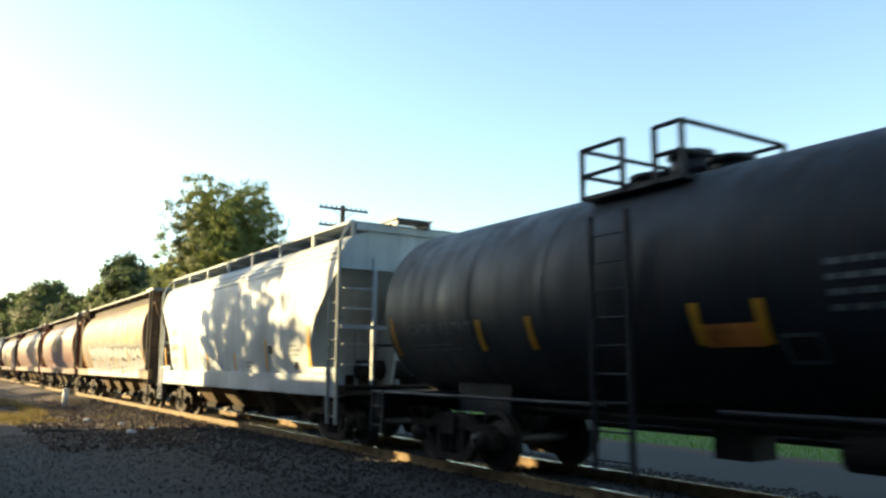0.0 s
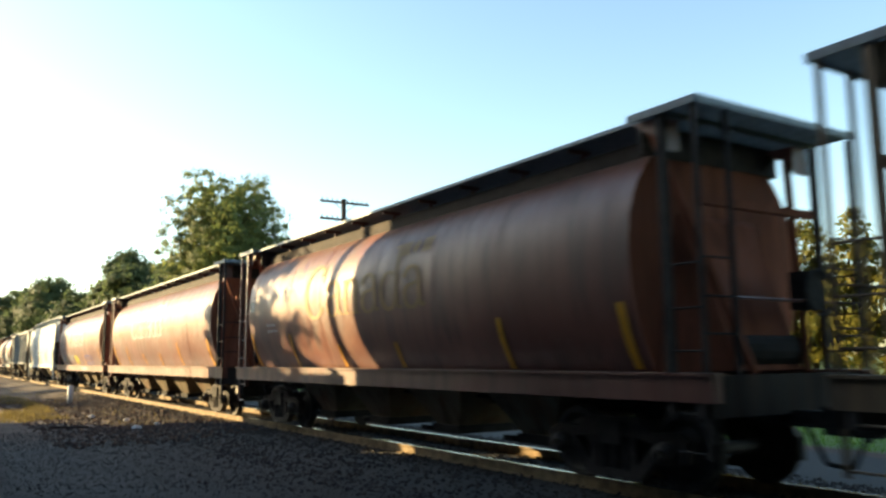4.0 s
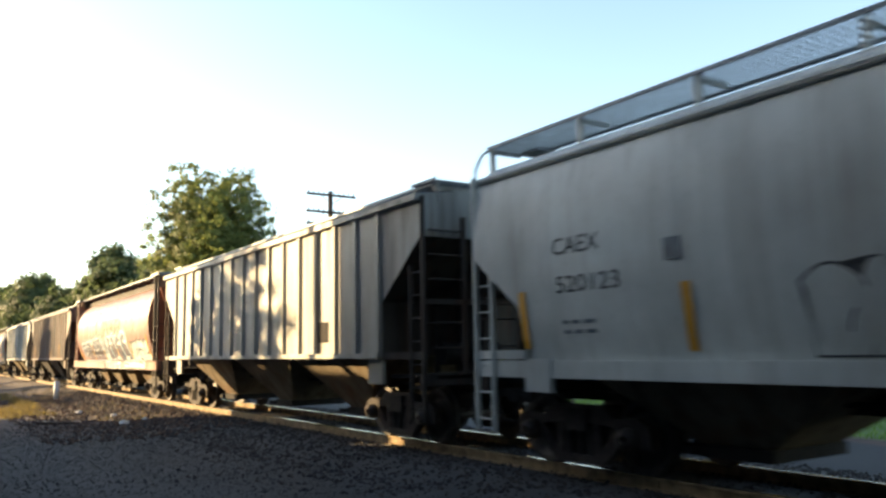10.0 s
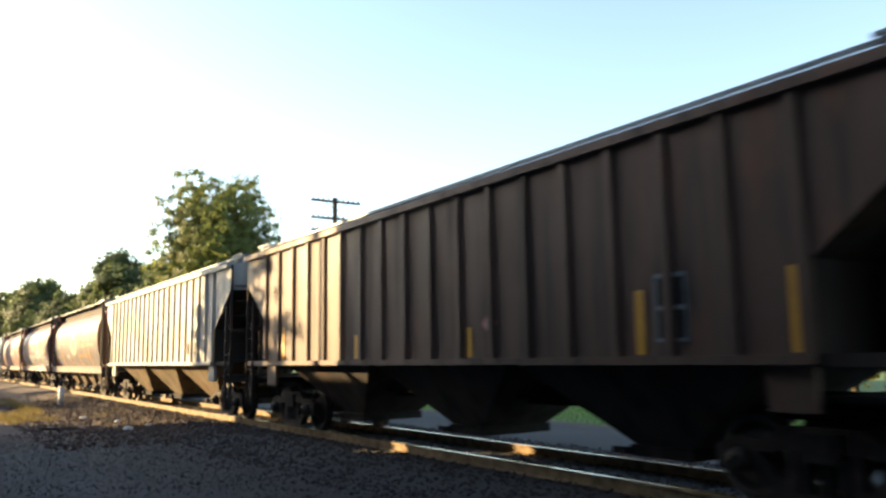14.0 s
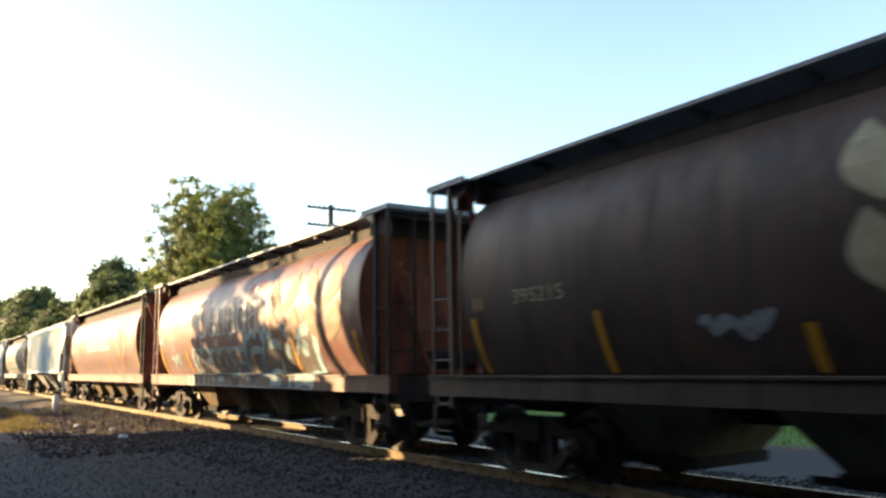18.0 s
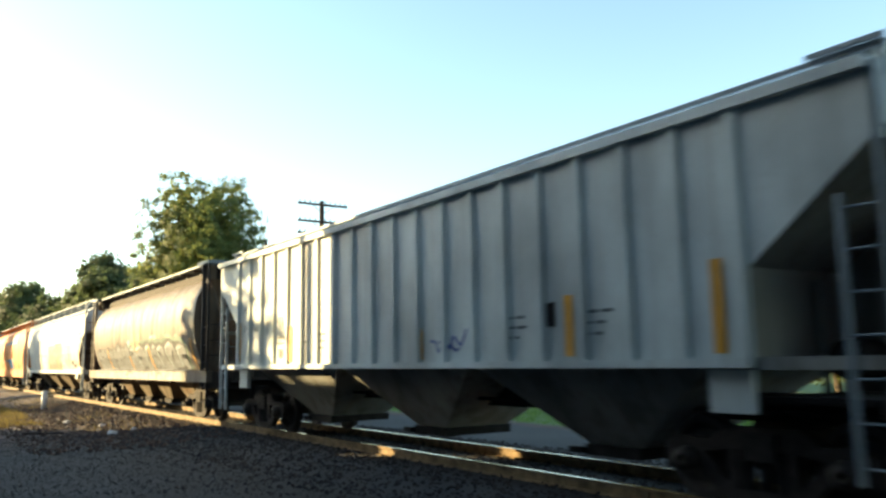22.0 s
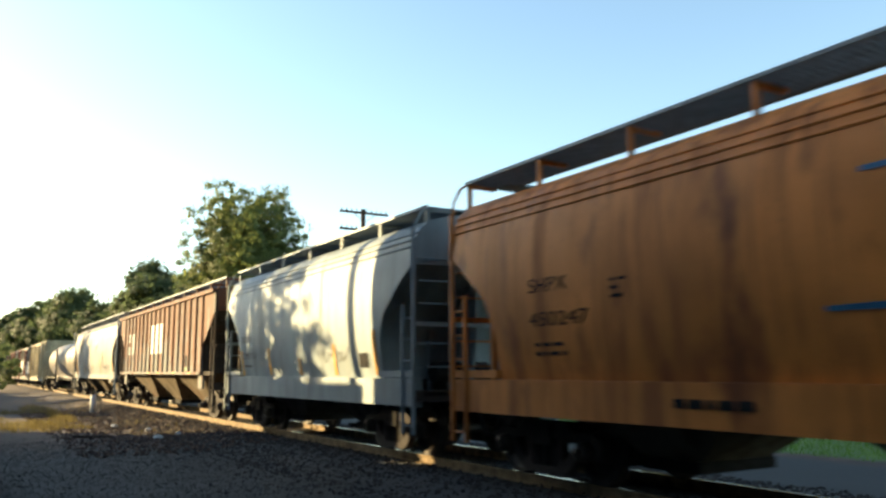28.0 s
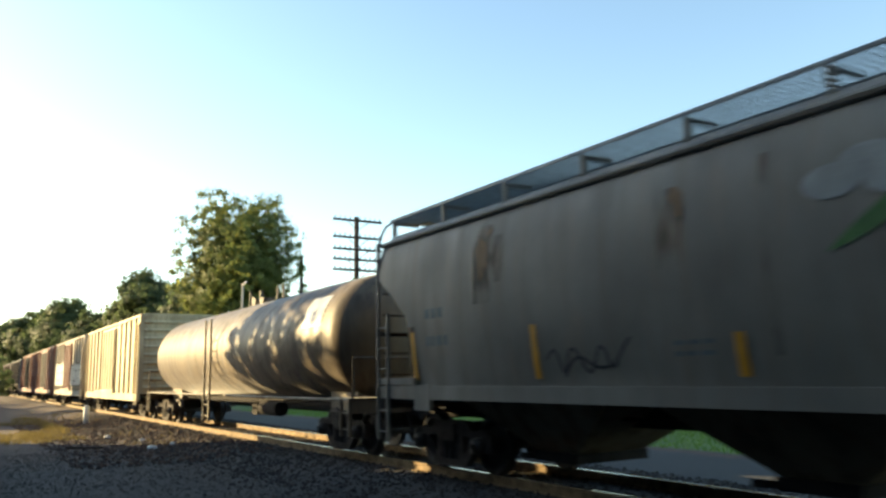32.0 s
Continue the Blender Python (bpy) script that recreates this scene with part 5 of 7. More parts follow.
bx, by = bearing(73.0, 60)
tree(bx, by, 16.1, 5.2, "tall broad-leaved tree beyond the line, sunlit on one flank", 11, 80000, 0.115, lobe_count=60, trunk_top=0.36, clump=0.34, full=True)
for deg, dist, h, r, s, n in ((79.3, 95, 14.8, 4.6, 21, 5000), (76.4, 92, 13.2, 4.2, 22, 4500), (81.6, 100, 10.5, 4.2, 23, 4000),
                              (84.6, 140, 13.0, 4.8, 25, 4000), (82.6, 135, 11.5, 5.2, 26, 4000), (80.6, 125, 12.3, 4.6, 27, 3500), (86.3, 165, 12.0, 5.5, 28, 3500), (87.6, 190, 10.0, 6.0, 29, 3000), (88.6, 230, 11.0, 7.0, 30, 2500), (77.8, 110, 10.0, 5.0, 31, 3000), (74.6, 84, 9.0, 4.0, 32, 3000), (78.2, 88, 12.6, 4.4, 33, 4000), (75.6, 80, 11.5, 3.8, 34, 4000), (83.6, 118, 13.5, 5.0, 35, 4000), (85.5, 150, 14.5, 5.4, 36, 3500), (87.0, 175, 14.0, 6.0, 37, 3200), (88.0, 205, 14.0, 6.4, 38, 3000)):
    px, py = bearing(deg, dist)
    tree(px, py, h, r, "broad-leaved tree in the wood beside the line", s, n * 5, 0.13 + dist * 0.0010, M_LEAF_FAR, group="wood beside the line", lobe_count=30, clump=0.75, low=0.45)
px, py = bearing(75.2, 56)
tree(px, py, 6.6, 2.2, "yellow-green sapling at the foot of a taller tree", 40, 2500, 0.18, M_LEAF_GOLD, lobe_count=9)
rr = random.Random(8)
for i in range(19):
    tree(-33.5 + i * 2.0 + rr.uniform(-0.4, 0.4), 26 + rr.uniform(-0.8, 0.8), rr.uniform(7.6, 10.2), rr.uniform(1.5, 2.0), "slender sunlit hedgerow tree behind the lawn", 50 + i, 8000, 0.14, M_LEAF_GOLD, 0.3, 15, narrow=True, group="hedgerow trees")
for i in range(12):
    tree(-78 + i * 4.0 + rr.uniform(-1, 1), 27 + rr.uniform(-2, 2), rr.uniform(2.2, 3.4), rr.uniform(1.6, 2.2), "low shrub along the edge of the lawn", 80 + i, 1300, 0.16, M_LEAF, 0.3, 8, group="shrubs by the lawn")


def thicket(name, label, count, size, seed, spots, mat):
    """Woods too far to tell tree from tree: uneven clumps of leaves from the ground up."""
    rng = random.Random(seed)
    lobes = []
    for d0, d1, r0, r1, h0, h1, n in spots:
        for i in range(n):
            px, py = bearing(d0 + (d1 - d0) * (i + rng.random()) / n, rng.uniform(r0, r1))
            h = rng.uniform(h0, h1)
            for z in (0.22, 0.5, 0.78):
                w = h * rng.uniform(0.28, 0.42)
                lobes.append((px + rng.uniform(-1, 1) * h * 0.15, py + rng.uniform(-1, 1) * h * 0.15, h * z - 0.3, w, h * 0.24))
    v, f = leaf_cloud(lobes, count, size, seed, size * 2.2)
    me = bpy.data.meshes.new(name)
    me.from_pydata(v, [], f)
    me.materials.append(mat)
    tagged(new(name, me), label, "woods", kind="stuff")


thicket("far_woods", "distant belt of broad-leaved woods round the fields", 30000, 0.75, 201, ((-60, 93, 300, 380, 9, 16, 110), (76, 90, 210, 290, 12, 18, 26)), M_LEAF_FAR)
thicket("undergrowth", "tangled bushes under the wood beside the line", 22000, 0.24, 202, ((73.5, 88, 92, 150, 2.5, 5.5, 46),), M_LEAF_FAR)


def blades(name, label, count, area, height, mat, seed, clump=0.0):
    rng = np.random.default_rng(seed)
    x, y = rng.uniform(area[0], area[1], count), rng.uniform(area[2], area[3], count)
    if clump:
        keep = np.array([noise.noise(Vector((a * 0.45, b * 0.6, 3.0))) > clump - 0.35 for a, b in zip(x, y)])
        x, y = x[keep], y[keep]
    n = len(x)
    z = np.array([ground_z(a, b) for a, b in zip(x, y)])
    h = height * rng.uniform(0.4, 1.2, n)
    a = rng.uniform(0, 6.28, n)
    w = 0.006 + 0.008 * rng.random(n)
    lx, ly = rng.normal(0, 0.35, n) * h, rng.normal(0, 0.35, n) * h
    p = np.stack([np.stack([x - np.cos(a) * w, y - np.sin(a) * w, z], -1), np.stack([x + np.cos(a) * w, y + np.sin(a) * w, z], -1), np.stack([x + lx, y + ly, z + h], -1)], 1)
    me = bpy.data.meshes.new(name)
    me.from_pydata(p.reshape(-1, 3).tolist(), [], (np.arange(n)[:, None] * 3 + np.arange(3)).tolist())
    me.materials.append(mat)
    tagged(new(name, me), label, "grass", kind="stuff")


blades("dry_grass", "dry yellow grass in ragged tufts on the verge", 9000, (-48, -30, -8.5, -4.2), 0.24, M_DRY, 5, 0.4)
blades("grass_tufts", "low yellow-green tufts on the sunlit dirt", 3000, (-37, -28, -7.4, -4.3), 0.17, M_DRY, 9, 0.3)
blades("verge_weeds", "thin weeds along the ballast edge", 1200, (-60, -24, -3.8, -1.9), 0.12, M_DRY, 6, 0.4)
blades("lawn_grass", "short green lawn grass beyond the line", 62000, (-48, -2, 7.0, 23), 0.12, M_GRASS, 7)


# ---- lineside things ----
def telegraph_pole(x, y, h, arms):
    root = tagged(new("telegraph_pole"), "weathered timber telegraph pole with five crossarms", "utility pole")
    root.location = (x, y, -0.3)
    bm = bmesh.new()
    rod(bm, (0, 0, 0), (0, 0, h), 0.14, 12)
    part("pole", bm, M_TIE, root, smooth=50)
    for i, z in enumerate(arms):
        a = part("crossarm", boxes((0.1, 0.21, -1.55, 1.55, z - 0.06, z + 0.06)), M_TIE, root)
        for k in range(10):
            yy = -1.42 + k * 0.315
            ins = bmesh.new()
            rod(ins, (0.155, yy, z + 0.06), (0.155, yy, z + 0.2), 0.035, 6)
            part("insulator", ins, M_UNDER, a)
        part("brace", rods(0.018, ((0.2, -0.7, z - 0.05), (0.2, 0, z - 0.55)), ((0.2, 0.7, z - 0.05), (0.2, 0, z - 0.55)), n=5), M_STEEL, a)
    v, f = leaf_cloud([(0, 0, z, 0.55 - 0.04 * z, 0.9) for z in (1, 2.2, 3.4, 4.6, 5.8, 6.8)], 2200, 0.13, 77)
    me = bpy.data.meshes.new("ivy")
    me.from_pydata(v, [], f)
    link("ivy", me, M_LEAF, root, "ivy climbing the lower pole")


px, py = bearing(64.5, 45.5)
telegraph_pole(px, py, 11.1, (10.85, 9.85, 9.15, 8.55, 7.95))
px, py = bearing(68.45, 56)
vp = tagged(new("vine_pole"), "dark old pole wrapped in creeper", "utility pole")
vp.location = (px, py, -0.3)
part("pole", rods(0.12, ((0, 0, 0), (0, 0, 10.4)), n=10), M_TIE, vp)
v, f = leaf_cloud([(0, 0, z, 0.28, 0.8) for z in (3, 4.2, 5.4, 6.6, 7.8, 9.0, 9.8)], 1500, 0.1, 78)
me = bpy.data.meshes.new("creeper")
me.from_pydata(v, [], f)
link("creeper", me, M_LEAF, vp)

bm = bmesh.new()
rod(bm, (0, 0, -0.1), (0, 0, 0.78), 0.13, 16)
rod(bm, (0, 0, 0.78), (0, 0, 0.82), 0.1, 16)
mp = tagged(new("marker_post"), "short white-painted concrete marker post on the verge", "post")
mp.location = (-39.6, -2.85, -0.3)
part("post", bm, M_WHITE, mp, smooth=40)

for i, (x, y, s) in enumerate(((-23.4, -3.35, 0.13), (-26.5, -3.0, 0.1), (-24.2, -2.6, 0.09), (-29, -3.6, 0.12))):
    bm = bmesh.new()
    bmesh.ops.create_icosphere(bm, subdivisions=2, radius=s)
    for v in bm.verts:
        v.co *= 1 + 0.35 * noise.noise(v.co * 9 + Vector((i * 5, 0, 0)))
        v.co.z *= 0.6
    st = part("stone", bm, M_WHITE, None, "")
    tagged(st, "pale broken lump of limestone on the verge", "stone")
    st.location = (x, y, ground_z(x, y) + s * 0.3)
bm = boxes((-0.55, 0.55, -0.06, 0.06, 0, 0.05))
pl = tagged(part("plank", bm, M_TIE), "grey weathered scrap of plank on the gravel", "plank")
pl.location = (-24.6, -4.9, -0.27)
pl.rotation_euler = (0, 0, 0.9)

# the two buildings and the tree behind the viewer that shade the lot
# Blue tint chosen to cool the light these unseen walls throw back.
M_WALL = plain("blue_bounce_cladding", (0.09, 0.115, 0.15), 0.85, 0.15, 2)
CX, CY = -24.25, -10.8
wall = part("wall_warehouse", boxes((CX, -6.0, CY - 11, CY, -0.4, 9.2), (-6.0, 45.0, CY - 11, CY, -0.4, 13.0)), M_WALL)
tagged(wall, "plain block wall of a warehouse", "wall", kind="structure")
# Four unseen walls added to cut sky light from the east and south-west.
tagged(part("sky_blocker_east", boxes((3.6, 4.0, CY, -2.7, -0.4, 16.0)), M_WALL), "plain unseen end wall added to block the eastern sky", "wall", kind="structure")
tagged(part("sky_blocker_far_side", boxes((6.5, 40.0, 3.4, 3.8, -0.4, 16.0)), M_WALL), "plain unseen wall added beside the line to block sky light", "wall", kind="structure")
tagged(part("sky_blocker_south", boxes((-190.0, -30.0, -46.0, -40.0, -0.4, 11.3)), M_WALL), "plain long unseen wall added behind the yard to block low sky glow", "wall", kind="structure")
tagged(part("sky_blocker_over_line", boxes((12.0, 13.0, -2.7, 3.4, 6.4, 16.0)), M_WALL), "plain unseen wall added over the line to darken car ends, open below for trains", "wall", kind="structure")
wall2 = part("wall_yard", boxes((-33.7, CX - 0.62, CY - 0.15, CY, -0.4, 4.55)), M_WALL)
tagged(wall2, "plain yard wall beside the warehouse", "wall", kind="structure")
# Unseen panel added in the gap to stop the light shaft low down.
gate = part("gap_blocker", boxes((CX - 0.62, CX, CY - 0.12, CY - 0.06, -0.4, 3.2)), M_WALL)
tagged(gate, "plain unseen panel added to trim the light between the walls", "gate", kind="structure")
tree(-32.9, -12.9, 9.8, 2.85, "yard tree that throws leafy shade on the train", 60, 13500, 0.115, M_LEAF, 0.5, 34, clump=0.22)
tagged(part("yard_pole", rods(0.11, ((-26.8, -12.2, -0.4), (-26.8, -12.2, 9.5)), n=10), M_TIE), "plain timber pole standing in the yard", "pole")

# The nearest trees stand out of view, added to shade the distant cars.
for deg, dist, h, r, s in ((91.9, 64, 8.2, 2.0, 90), (91.4, 78, 9.0, 2.4, 91), (90.9, 92, 8.4, 2.6, 92), (90.5, 108, 9.5, 3.0, 93), (90.1, 128, 9.0, 3.2, 94), (89.7, 150, 10.5, 4.0, 95)):
    px, py = bearing(deg, dist)
    tree(px, py, h, r, "dark broad-leaved tree at the edge of the line", s, 6000, 0.16, M_LEAF, 0.35, 14, group="trees at the edge of the line", clump=0.5)

# Shrubs mostly out of view, added to shade the ground up to the track.
for i in range(16):
    tree(-44 - i * 3.0 + rr.uniform(-0.4, 0.4), -10.4 + rr.uniform(-0.3, 0.3), rr.uniform(2.6, 3.2), rr.uniform(1.7, 2.1), "low dense shrub added beside the lot to shade the verge", 100 + i, 2400, 0.15, M_LEAF, 0.25, 8, group="shrubs beside the lot", clump=0.45, low=0.3)

# parked trailer at the edge of the lot
tl = tagged(new("utility_trailer"), "dark boxy utility trailer parked on the gravel", "trailer")
tl.location = (-14.1, -7.75, -0.3)
part("box", boxes((-4.4, 0, -1.9, 0, 0.55, 1.85)), PAINT["soot"], tl)
part("tarpaulin", boxes((-4.3, -0.1, -1.8, -0.2, 1.85, 1.93)), M_BLUE, tl, "folded blue tarpaulin on the roof")
part("corner_post", boxes((-0.06, 0.03, -0.05, 0.03, 0.5, 1.88)), M_STEEL, tl)
part("tail_panel", boxes((0.0, 0.02, -1.5, -0.35, 0.85, 1.5)), PAINT["grey"], tl)
for x in (-1.0, -3.2):
    bm = bmesh.new()
    lathe(bm, ((0.1, -0.11), (0.36, -0.11), (0.4, -0.07), (0.4, 0.07), (0.36, 0.11), (0.1, 0.11)), 1, (x + 0.6, 0.02, 0.4), 24)
    part("wheel", bm, M_UNDER, tl, smooth=40)

# ---- the train ----
COUPLINGS = [0.7, -13.0, -29.35, -46.27, -62.6, -80.49, -97.6, -114.28, -131.15, -148.73, -166.2, -183.79, -200.58, -218.07, -235.42,
             -253.29, -270.35, -290.61, -310.5, -322.97, -340.67, -358.08, -378.5, -394.77, -410.73, -426.83, -443.5, -460.5, -477.5, -495.0]


def run(t):
    """How far the train has gone at t seconds."""
    return 10.3426 * t + 0.005913 * t * t + 0.00022198 * t ** 3


def length(i):
    return COUPLINGS[i] - COUPLINGS[i + 1]


TRAIN = []


def arc(cx, cz, rx, rz, a0, a1, n=14):
    return [(cx + rx * math.cos(math.radians(a0 + (a1 - a0) * i / n)), cz + rz * math.sin(math.radians(a0 + (a1 - a0) * i / n))) for i in range(n + 1)]


def pen(bm, pts, wide, thin):
    """A stroke of a broad pen: its width follows the way it runs, wide where upright, thin where level."""
    rows = []
    for i, (x, z) in enumerate(pts):
        a, b = pts[max(0, i - 1)], pts[min(len(pts) - 1, i + 1)]
        d = math.hypot(b[0] - a[0], b[1] - a[1]) or 1
        ux, uz = (b[0] - a[0]) / d, (b[1] - a[1]) / d
        w = (thin + (wide - thin) * abs(uz) ** 1.3) / 2
        rows.append((bm.verts.new((x - uz * w, 0, z + ux * w)), bm.verts.new((x + uz * w, 0, z - ux * w))))
    for (a, b), (c, d) in zip(rows, rows[1:]):
        bm.faces.new((a, b, d, c))


def stem(x, z0, z1, n=8):
    return [(x, z0 + (z1 - z0) * i / n) for i in range(n + 1)]


# The serif letters of the wordmark, cap height 1: their advance and pen strokes.
SERIF = {
    "C": (0.9, [(arc(0.45, 0.5, 0.38, 0.5, 42, 322, 30), 0.15, 0.05), (stem(0.77, 0.66, 0.99, 3), 0.045, 0.04)]),
    "a": (0.58, [(arc(0.25, 0.42, 0.2, 0.22, 165, 0, 12) + stem(0.45, 0.4, 0.1, 4) + [(0.5, 0.03), (0.58, 0.04)], 0.12, 0.05), ([(0.44, 0.4), (0.3, 0.36)] + arc(0.25, 0.18, 0.19, 0.18, 95, 300, 14) + [(0.44, 0.12)], 0.11, 0.04)]),
    "n": (0.66, [(stem(0.15, 0.02, 0.62), 0.12, 0.05), ([(0.03, 0.58), (0.15, 0.62)], 0.05, 0.04), (arc(0.33, 0.42, 0.17, 0.2, 150, 0, 10) + stem(0.5, 0.4, 0.02, 5), 0.12, 0.05), ([(0.03, 0.018), (0.27, 0.018)], 0.036, 0.036), ([(0.38, 0.018), (0.62, 0.018)], 0.036, 0.036)]),
    "d": (0.68, [(arc(0.3, 0.31, 0.23, 0.3, 55, 325, 24), 0.13, 0.045), (stem(0.52, 0.06, 1.04, 10), 0.12, 0.05), ([(0.38, 1.0), (0.52, 1.04)], 0.05, 0.04), ([(0.52, 0.05), (0.66, 0.02)], 0.05, 0.04)]),
}


def canada(car, sec, x, z, h, mat, flag=True, span=4.95, flag_mat=None):
    """The wordmark in serif letters with a small flag over its end."""
    word = "Canada"
    k = span / sum(SERIF[ch][0] for ch in word)
    u = x
    for ch in word:
        bm = bmesh.new()
        for pts, wide, thin in SERIF[ch][1]:
            pen(bm, [(u + k * a, z + h * b) for a, b in pts], wide * h * 1.05, thin * h * 1.1)
        on_side(bm, sec, 0.014)
        part("letter", bm, mat, car, "letter of the word Canada in faded paint")
        u += k * SERIF[ch][0]
    if flag:
        f = x + span * 0.82
        for dx in (0.0, 0.7):
            figure([(f + dx, z + h * 0.84), (f + dx + 0.3, z + h * 0.84), (f + dx + 0.34, z + h * 1.06), (f + dx + 0.04, z + h * 1.06)], sec, flag_mat or mat, car, "flag_emblem")
        figure([(f + 0.4, z + h * 0.92), (f + 0.5, z + h * 0.84), (f + 0.6, z + h * 0.92), (f + 0.63, z + h * 1.0), (f + 0.52, z + h * 1.06), (f + 0.43, z + h * 1.0)], sec, mat, car, "flag_emblem")


def wheat(car, sec, x, z, h, mat, pairs=2):
    """Two pairs of pointed leaves on a stalk, the emblem of a grain board."""
    for s in (-1, 1):
        for k, base in enumerate((0.0, 0.46) if pairs == 2 else (0.0,)):
            tall = h * (0.54 if pairs == 2 else 1.0)
            pts = [(x + s * (0.05 + px_), z + h * base + pz_) for px_, pz_ in leaf(0, 0, h * 0.3, tall, h * 0.36)]
            figure(pts if s > 0 else pts[::-1], sec, mat, car, "wheat_emblem", 0.012 + 0.003 * k)


def add(made):
    TRAIN.append(made[0])
    return made


def build_train():
    def at(i, *us):
        """Distances from the trailing coupling of car i as places on the car."""
        late = {0: -0.12, 5: 0.25, 15: 0.61}.get(i, 0.0)
        out = tuple(a + late - length(i) / 2 for a in us)
        return out if len(out) > 1 else out[0]

    def tall(c, sec, x, z0=1.45, z1=2.35, w=0.13):
        part("reflector_stripe", strip(sec, x, w, z0, z1, 0.02), M_YELLOW, c)

    def placard(c, sec, x, z, w, h, mat, lift=0.014):
        figure([(x, z), (x + w, z), (x + w, z + h), (x, z + h)], sec, mat, c, "placard", lift)

    # 0: black tank car
    c, sec, hb = add(tank_car(length(0), "black", "black tank car with a railed top platform and yellow stripes", inset=0.2, blunt=0.6))
    for a in (3.42, 4.6, 7.4, 8.2):
        tall(c, sec, at(0, a), 1.8, 2.25)
    tall(c, sec, at(0, 0.88), 1.75, 2.4, 0.09)
    lettering("GATX", at(0, 1.45), 2.08, 0.18, sec, M_BOARD, c, span=0.7)
    lettering("12760", at(0, 2.35), 2.08, 0.18, sec, M_BOARD, c, span=0.85)
    bars(at(0, 1.45), 1.9, 1.5, 2, sec, M_BOARD, c, 0.03, 0.08)
    placard(c, sec, at(0, 7.5), 1.78, 0.74, 0.24, PAINT["orange"])
    placard(c, sec, at(0, 8.4), 1.6, 0.42, 0.3, M_BOARD)
    placard(c, sec, at(0, 8.44), 1.64, 0.34, 0.22, M_UNDER, 0.02)
    bars(at(0, 9.0), 2.5, 1.4, 4, sec, M_BOARD, c, 0.06, 0.14)
    # 1: pale centre-flow hopper
    c, sec, lo = add(box_hopper(length(1), "slate", "pale grey smooth-sided covered hopper car", eave=False, under="hopper", bays=4, sill_deep=0.4, bz=4.48, inset=1.2, cut_top=3.5, cut_low=2.36, end="slate"))
    lettering("ACFX", at(1, 2.63), 2.52, 0.2, sec, M_BLACK, c, span=0.72)
    lettering("28072", at(1, 2.65), 2.04, 0.2, sec, M_BLACK, c, span=0.86)
    bars(at(1, 2.68), 1.76, 0.6, 2, sec, M_BLACK, c, 0.04, 0.1)
    stripes(c, sec, at(1, 4.15, 6.5, 8.9, 11.2), 1.45, 1.88, 0.12)
    tall(c, sec, at(1, 1.8), 1.5, 2.15)
    tall(c, sec, at(1, 13.7), 1.5, 2.4, 0.15)
    top = length(1) / 2 - 1.2
    part("end_board", grating(top - 0.45, top + 0.3, -0.4, 0.45, 4.6, 0.07, 0.05, 0.02), M_BOARD, c)
    part("board_bracket", boxes((top - 0.4, top + 0.26, -0.38, -0.34, 4.44, 4.55), (top - 0.4, top + 0.26, 0.39, 0.43, 4.44, 4.55)), M_BOARD, c)
    part("end_fascia", boxes((top + 0.012, top + 0.05, -1.2, 1.2, 4.3, 4.44)), PAINT["slate"], c)
    placard(c, sec, at(1, 11.4), 1.8, 0.32, 0.26, M_WHITE)
    placard(c, sec, at(1, 11.43), 1.83, 0.26, 0.2, M_UNDER, 0.02)
    placard(c, sec, at(1, 12.9), 1.5, 0.22, 0.16, M_UNDER)
    bars(at(1, 12.6), 1.98, 0.5, 3, sec, M_BOARD, c, 0.04, 0.1)
    bars(at(1, 9.8), 1.62, 0.3, 2, sec, M_BOARD, c, 0.05, 0.1)
    bars(at(1, 7.7), 1.62, 0.2, 2, sec, M_BOARD, c, 0.05, 0.1)
    # 2: olive cylindrical hopper
    c, sec, hb = add(cylinder_hopper(length(2), "olive", "weathered olive-brown cylindrical grain hopper covered in silver graffiti"))
    lettering("Government", at(2, 3.4), 3.1, 0.22, sec, M_CREAM, c, span=1.75)
    lettering("of Canada", at(2, 3.3), 2.68, 0.22, sec, M_CREAM, c, span=1.5)
    lettering("Gouvernement", at(2, 5.7), 3.1, 0.22, sec, M_CREAM, c, span=2.0)
    lettering("du Canada", at(2, 5.7), 2.68, 0.22, sec, M_CREAM, c, span=1.5)
    placard(c, sec, at(2, 1.85), 2.8, 0.16, 0.45, M_CREAM)
    placard(c, sec, at(2, 2.3), 2.9, 0.3, 0.28, M_CREAM)
    graffiti(at(2, 3.7), 1.1, 5.2, 1.32, 7, SEC_SPRAY, c, M_FILL, None, M_MUTED, 3, 0.04, 0.0, True, None, 0.1, 3, 0.3)
    graffiti(at(2, 8.95), 1.1, 5.9, 1.14, 7, SEC_SPRAY, c, M_FILL, None, M_MUTED, 8, 0.07, 0.0, False, None, 0.06, 2, 0.16)
    for pts, half in (([(11.45, 2.6), (11.36, 3.3), (11.62, 3.8), (11.9, 3.92)], 0.09), ([(11.6, 3.5), (11.75, 2.85), (12.27, 2.45)], 0.09), ([(12.3, 2.35), (12.4, 2.94), (12.3, 3.4)], 0.06),
                      ([(12.32, 2.45), (13.0, 2.65), (13.3, 3.1)], 0.09), ([(13.42, 2.35), (13.45, 3.9)], 0.13), ([(13.6, 2.5), (13.9, 2.75), (14.1, 3.4), (13.8, 3.85)], 0.1),
                      ([(14.4, 2.4), (14.5, 3.0), (14.4, 3.6)], 0.06), ([(14.55, 2.5), (15.0, 2.8), (15.2, 3.4)], 0.09)):
        bm = bmesh.new()
        stroke(bm, [(at(2, a), b) for a, b in pts], half, 0.0)
        on_side(bm, sec, 0.006)
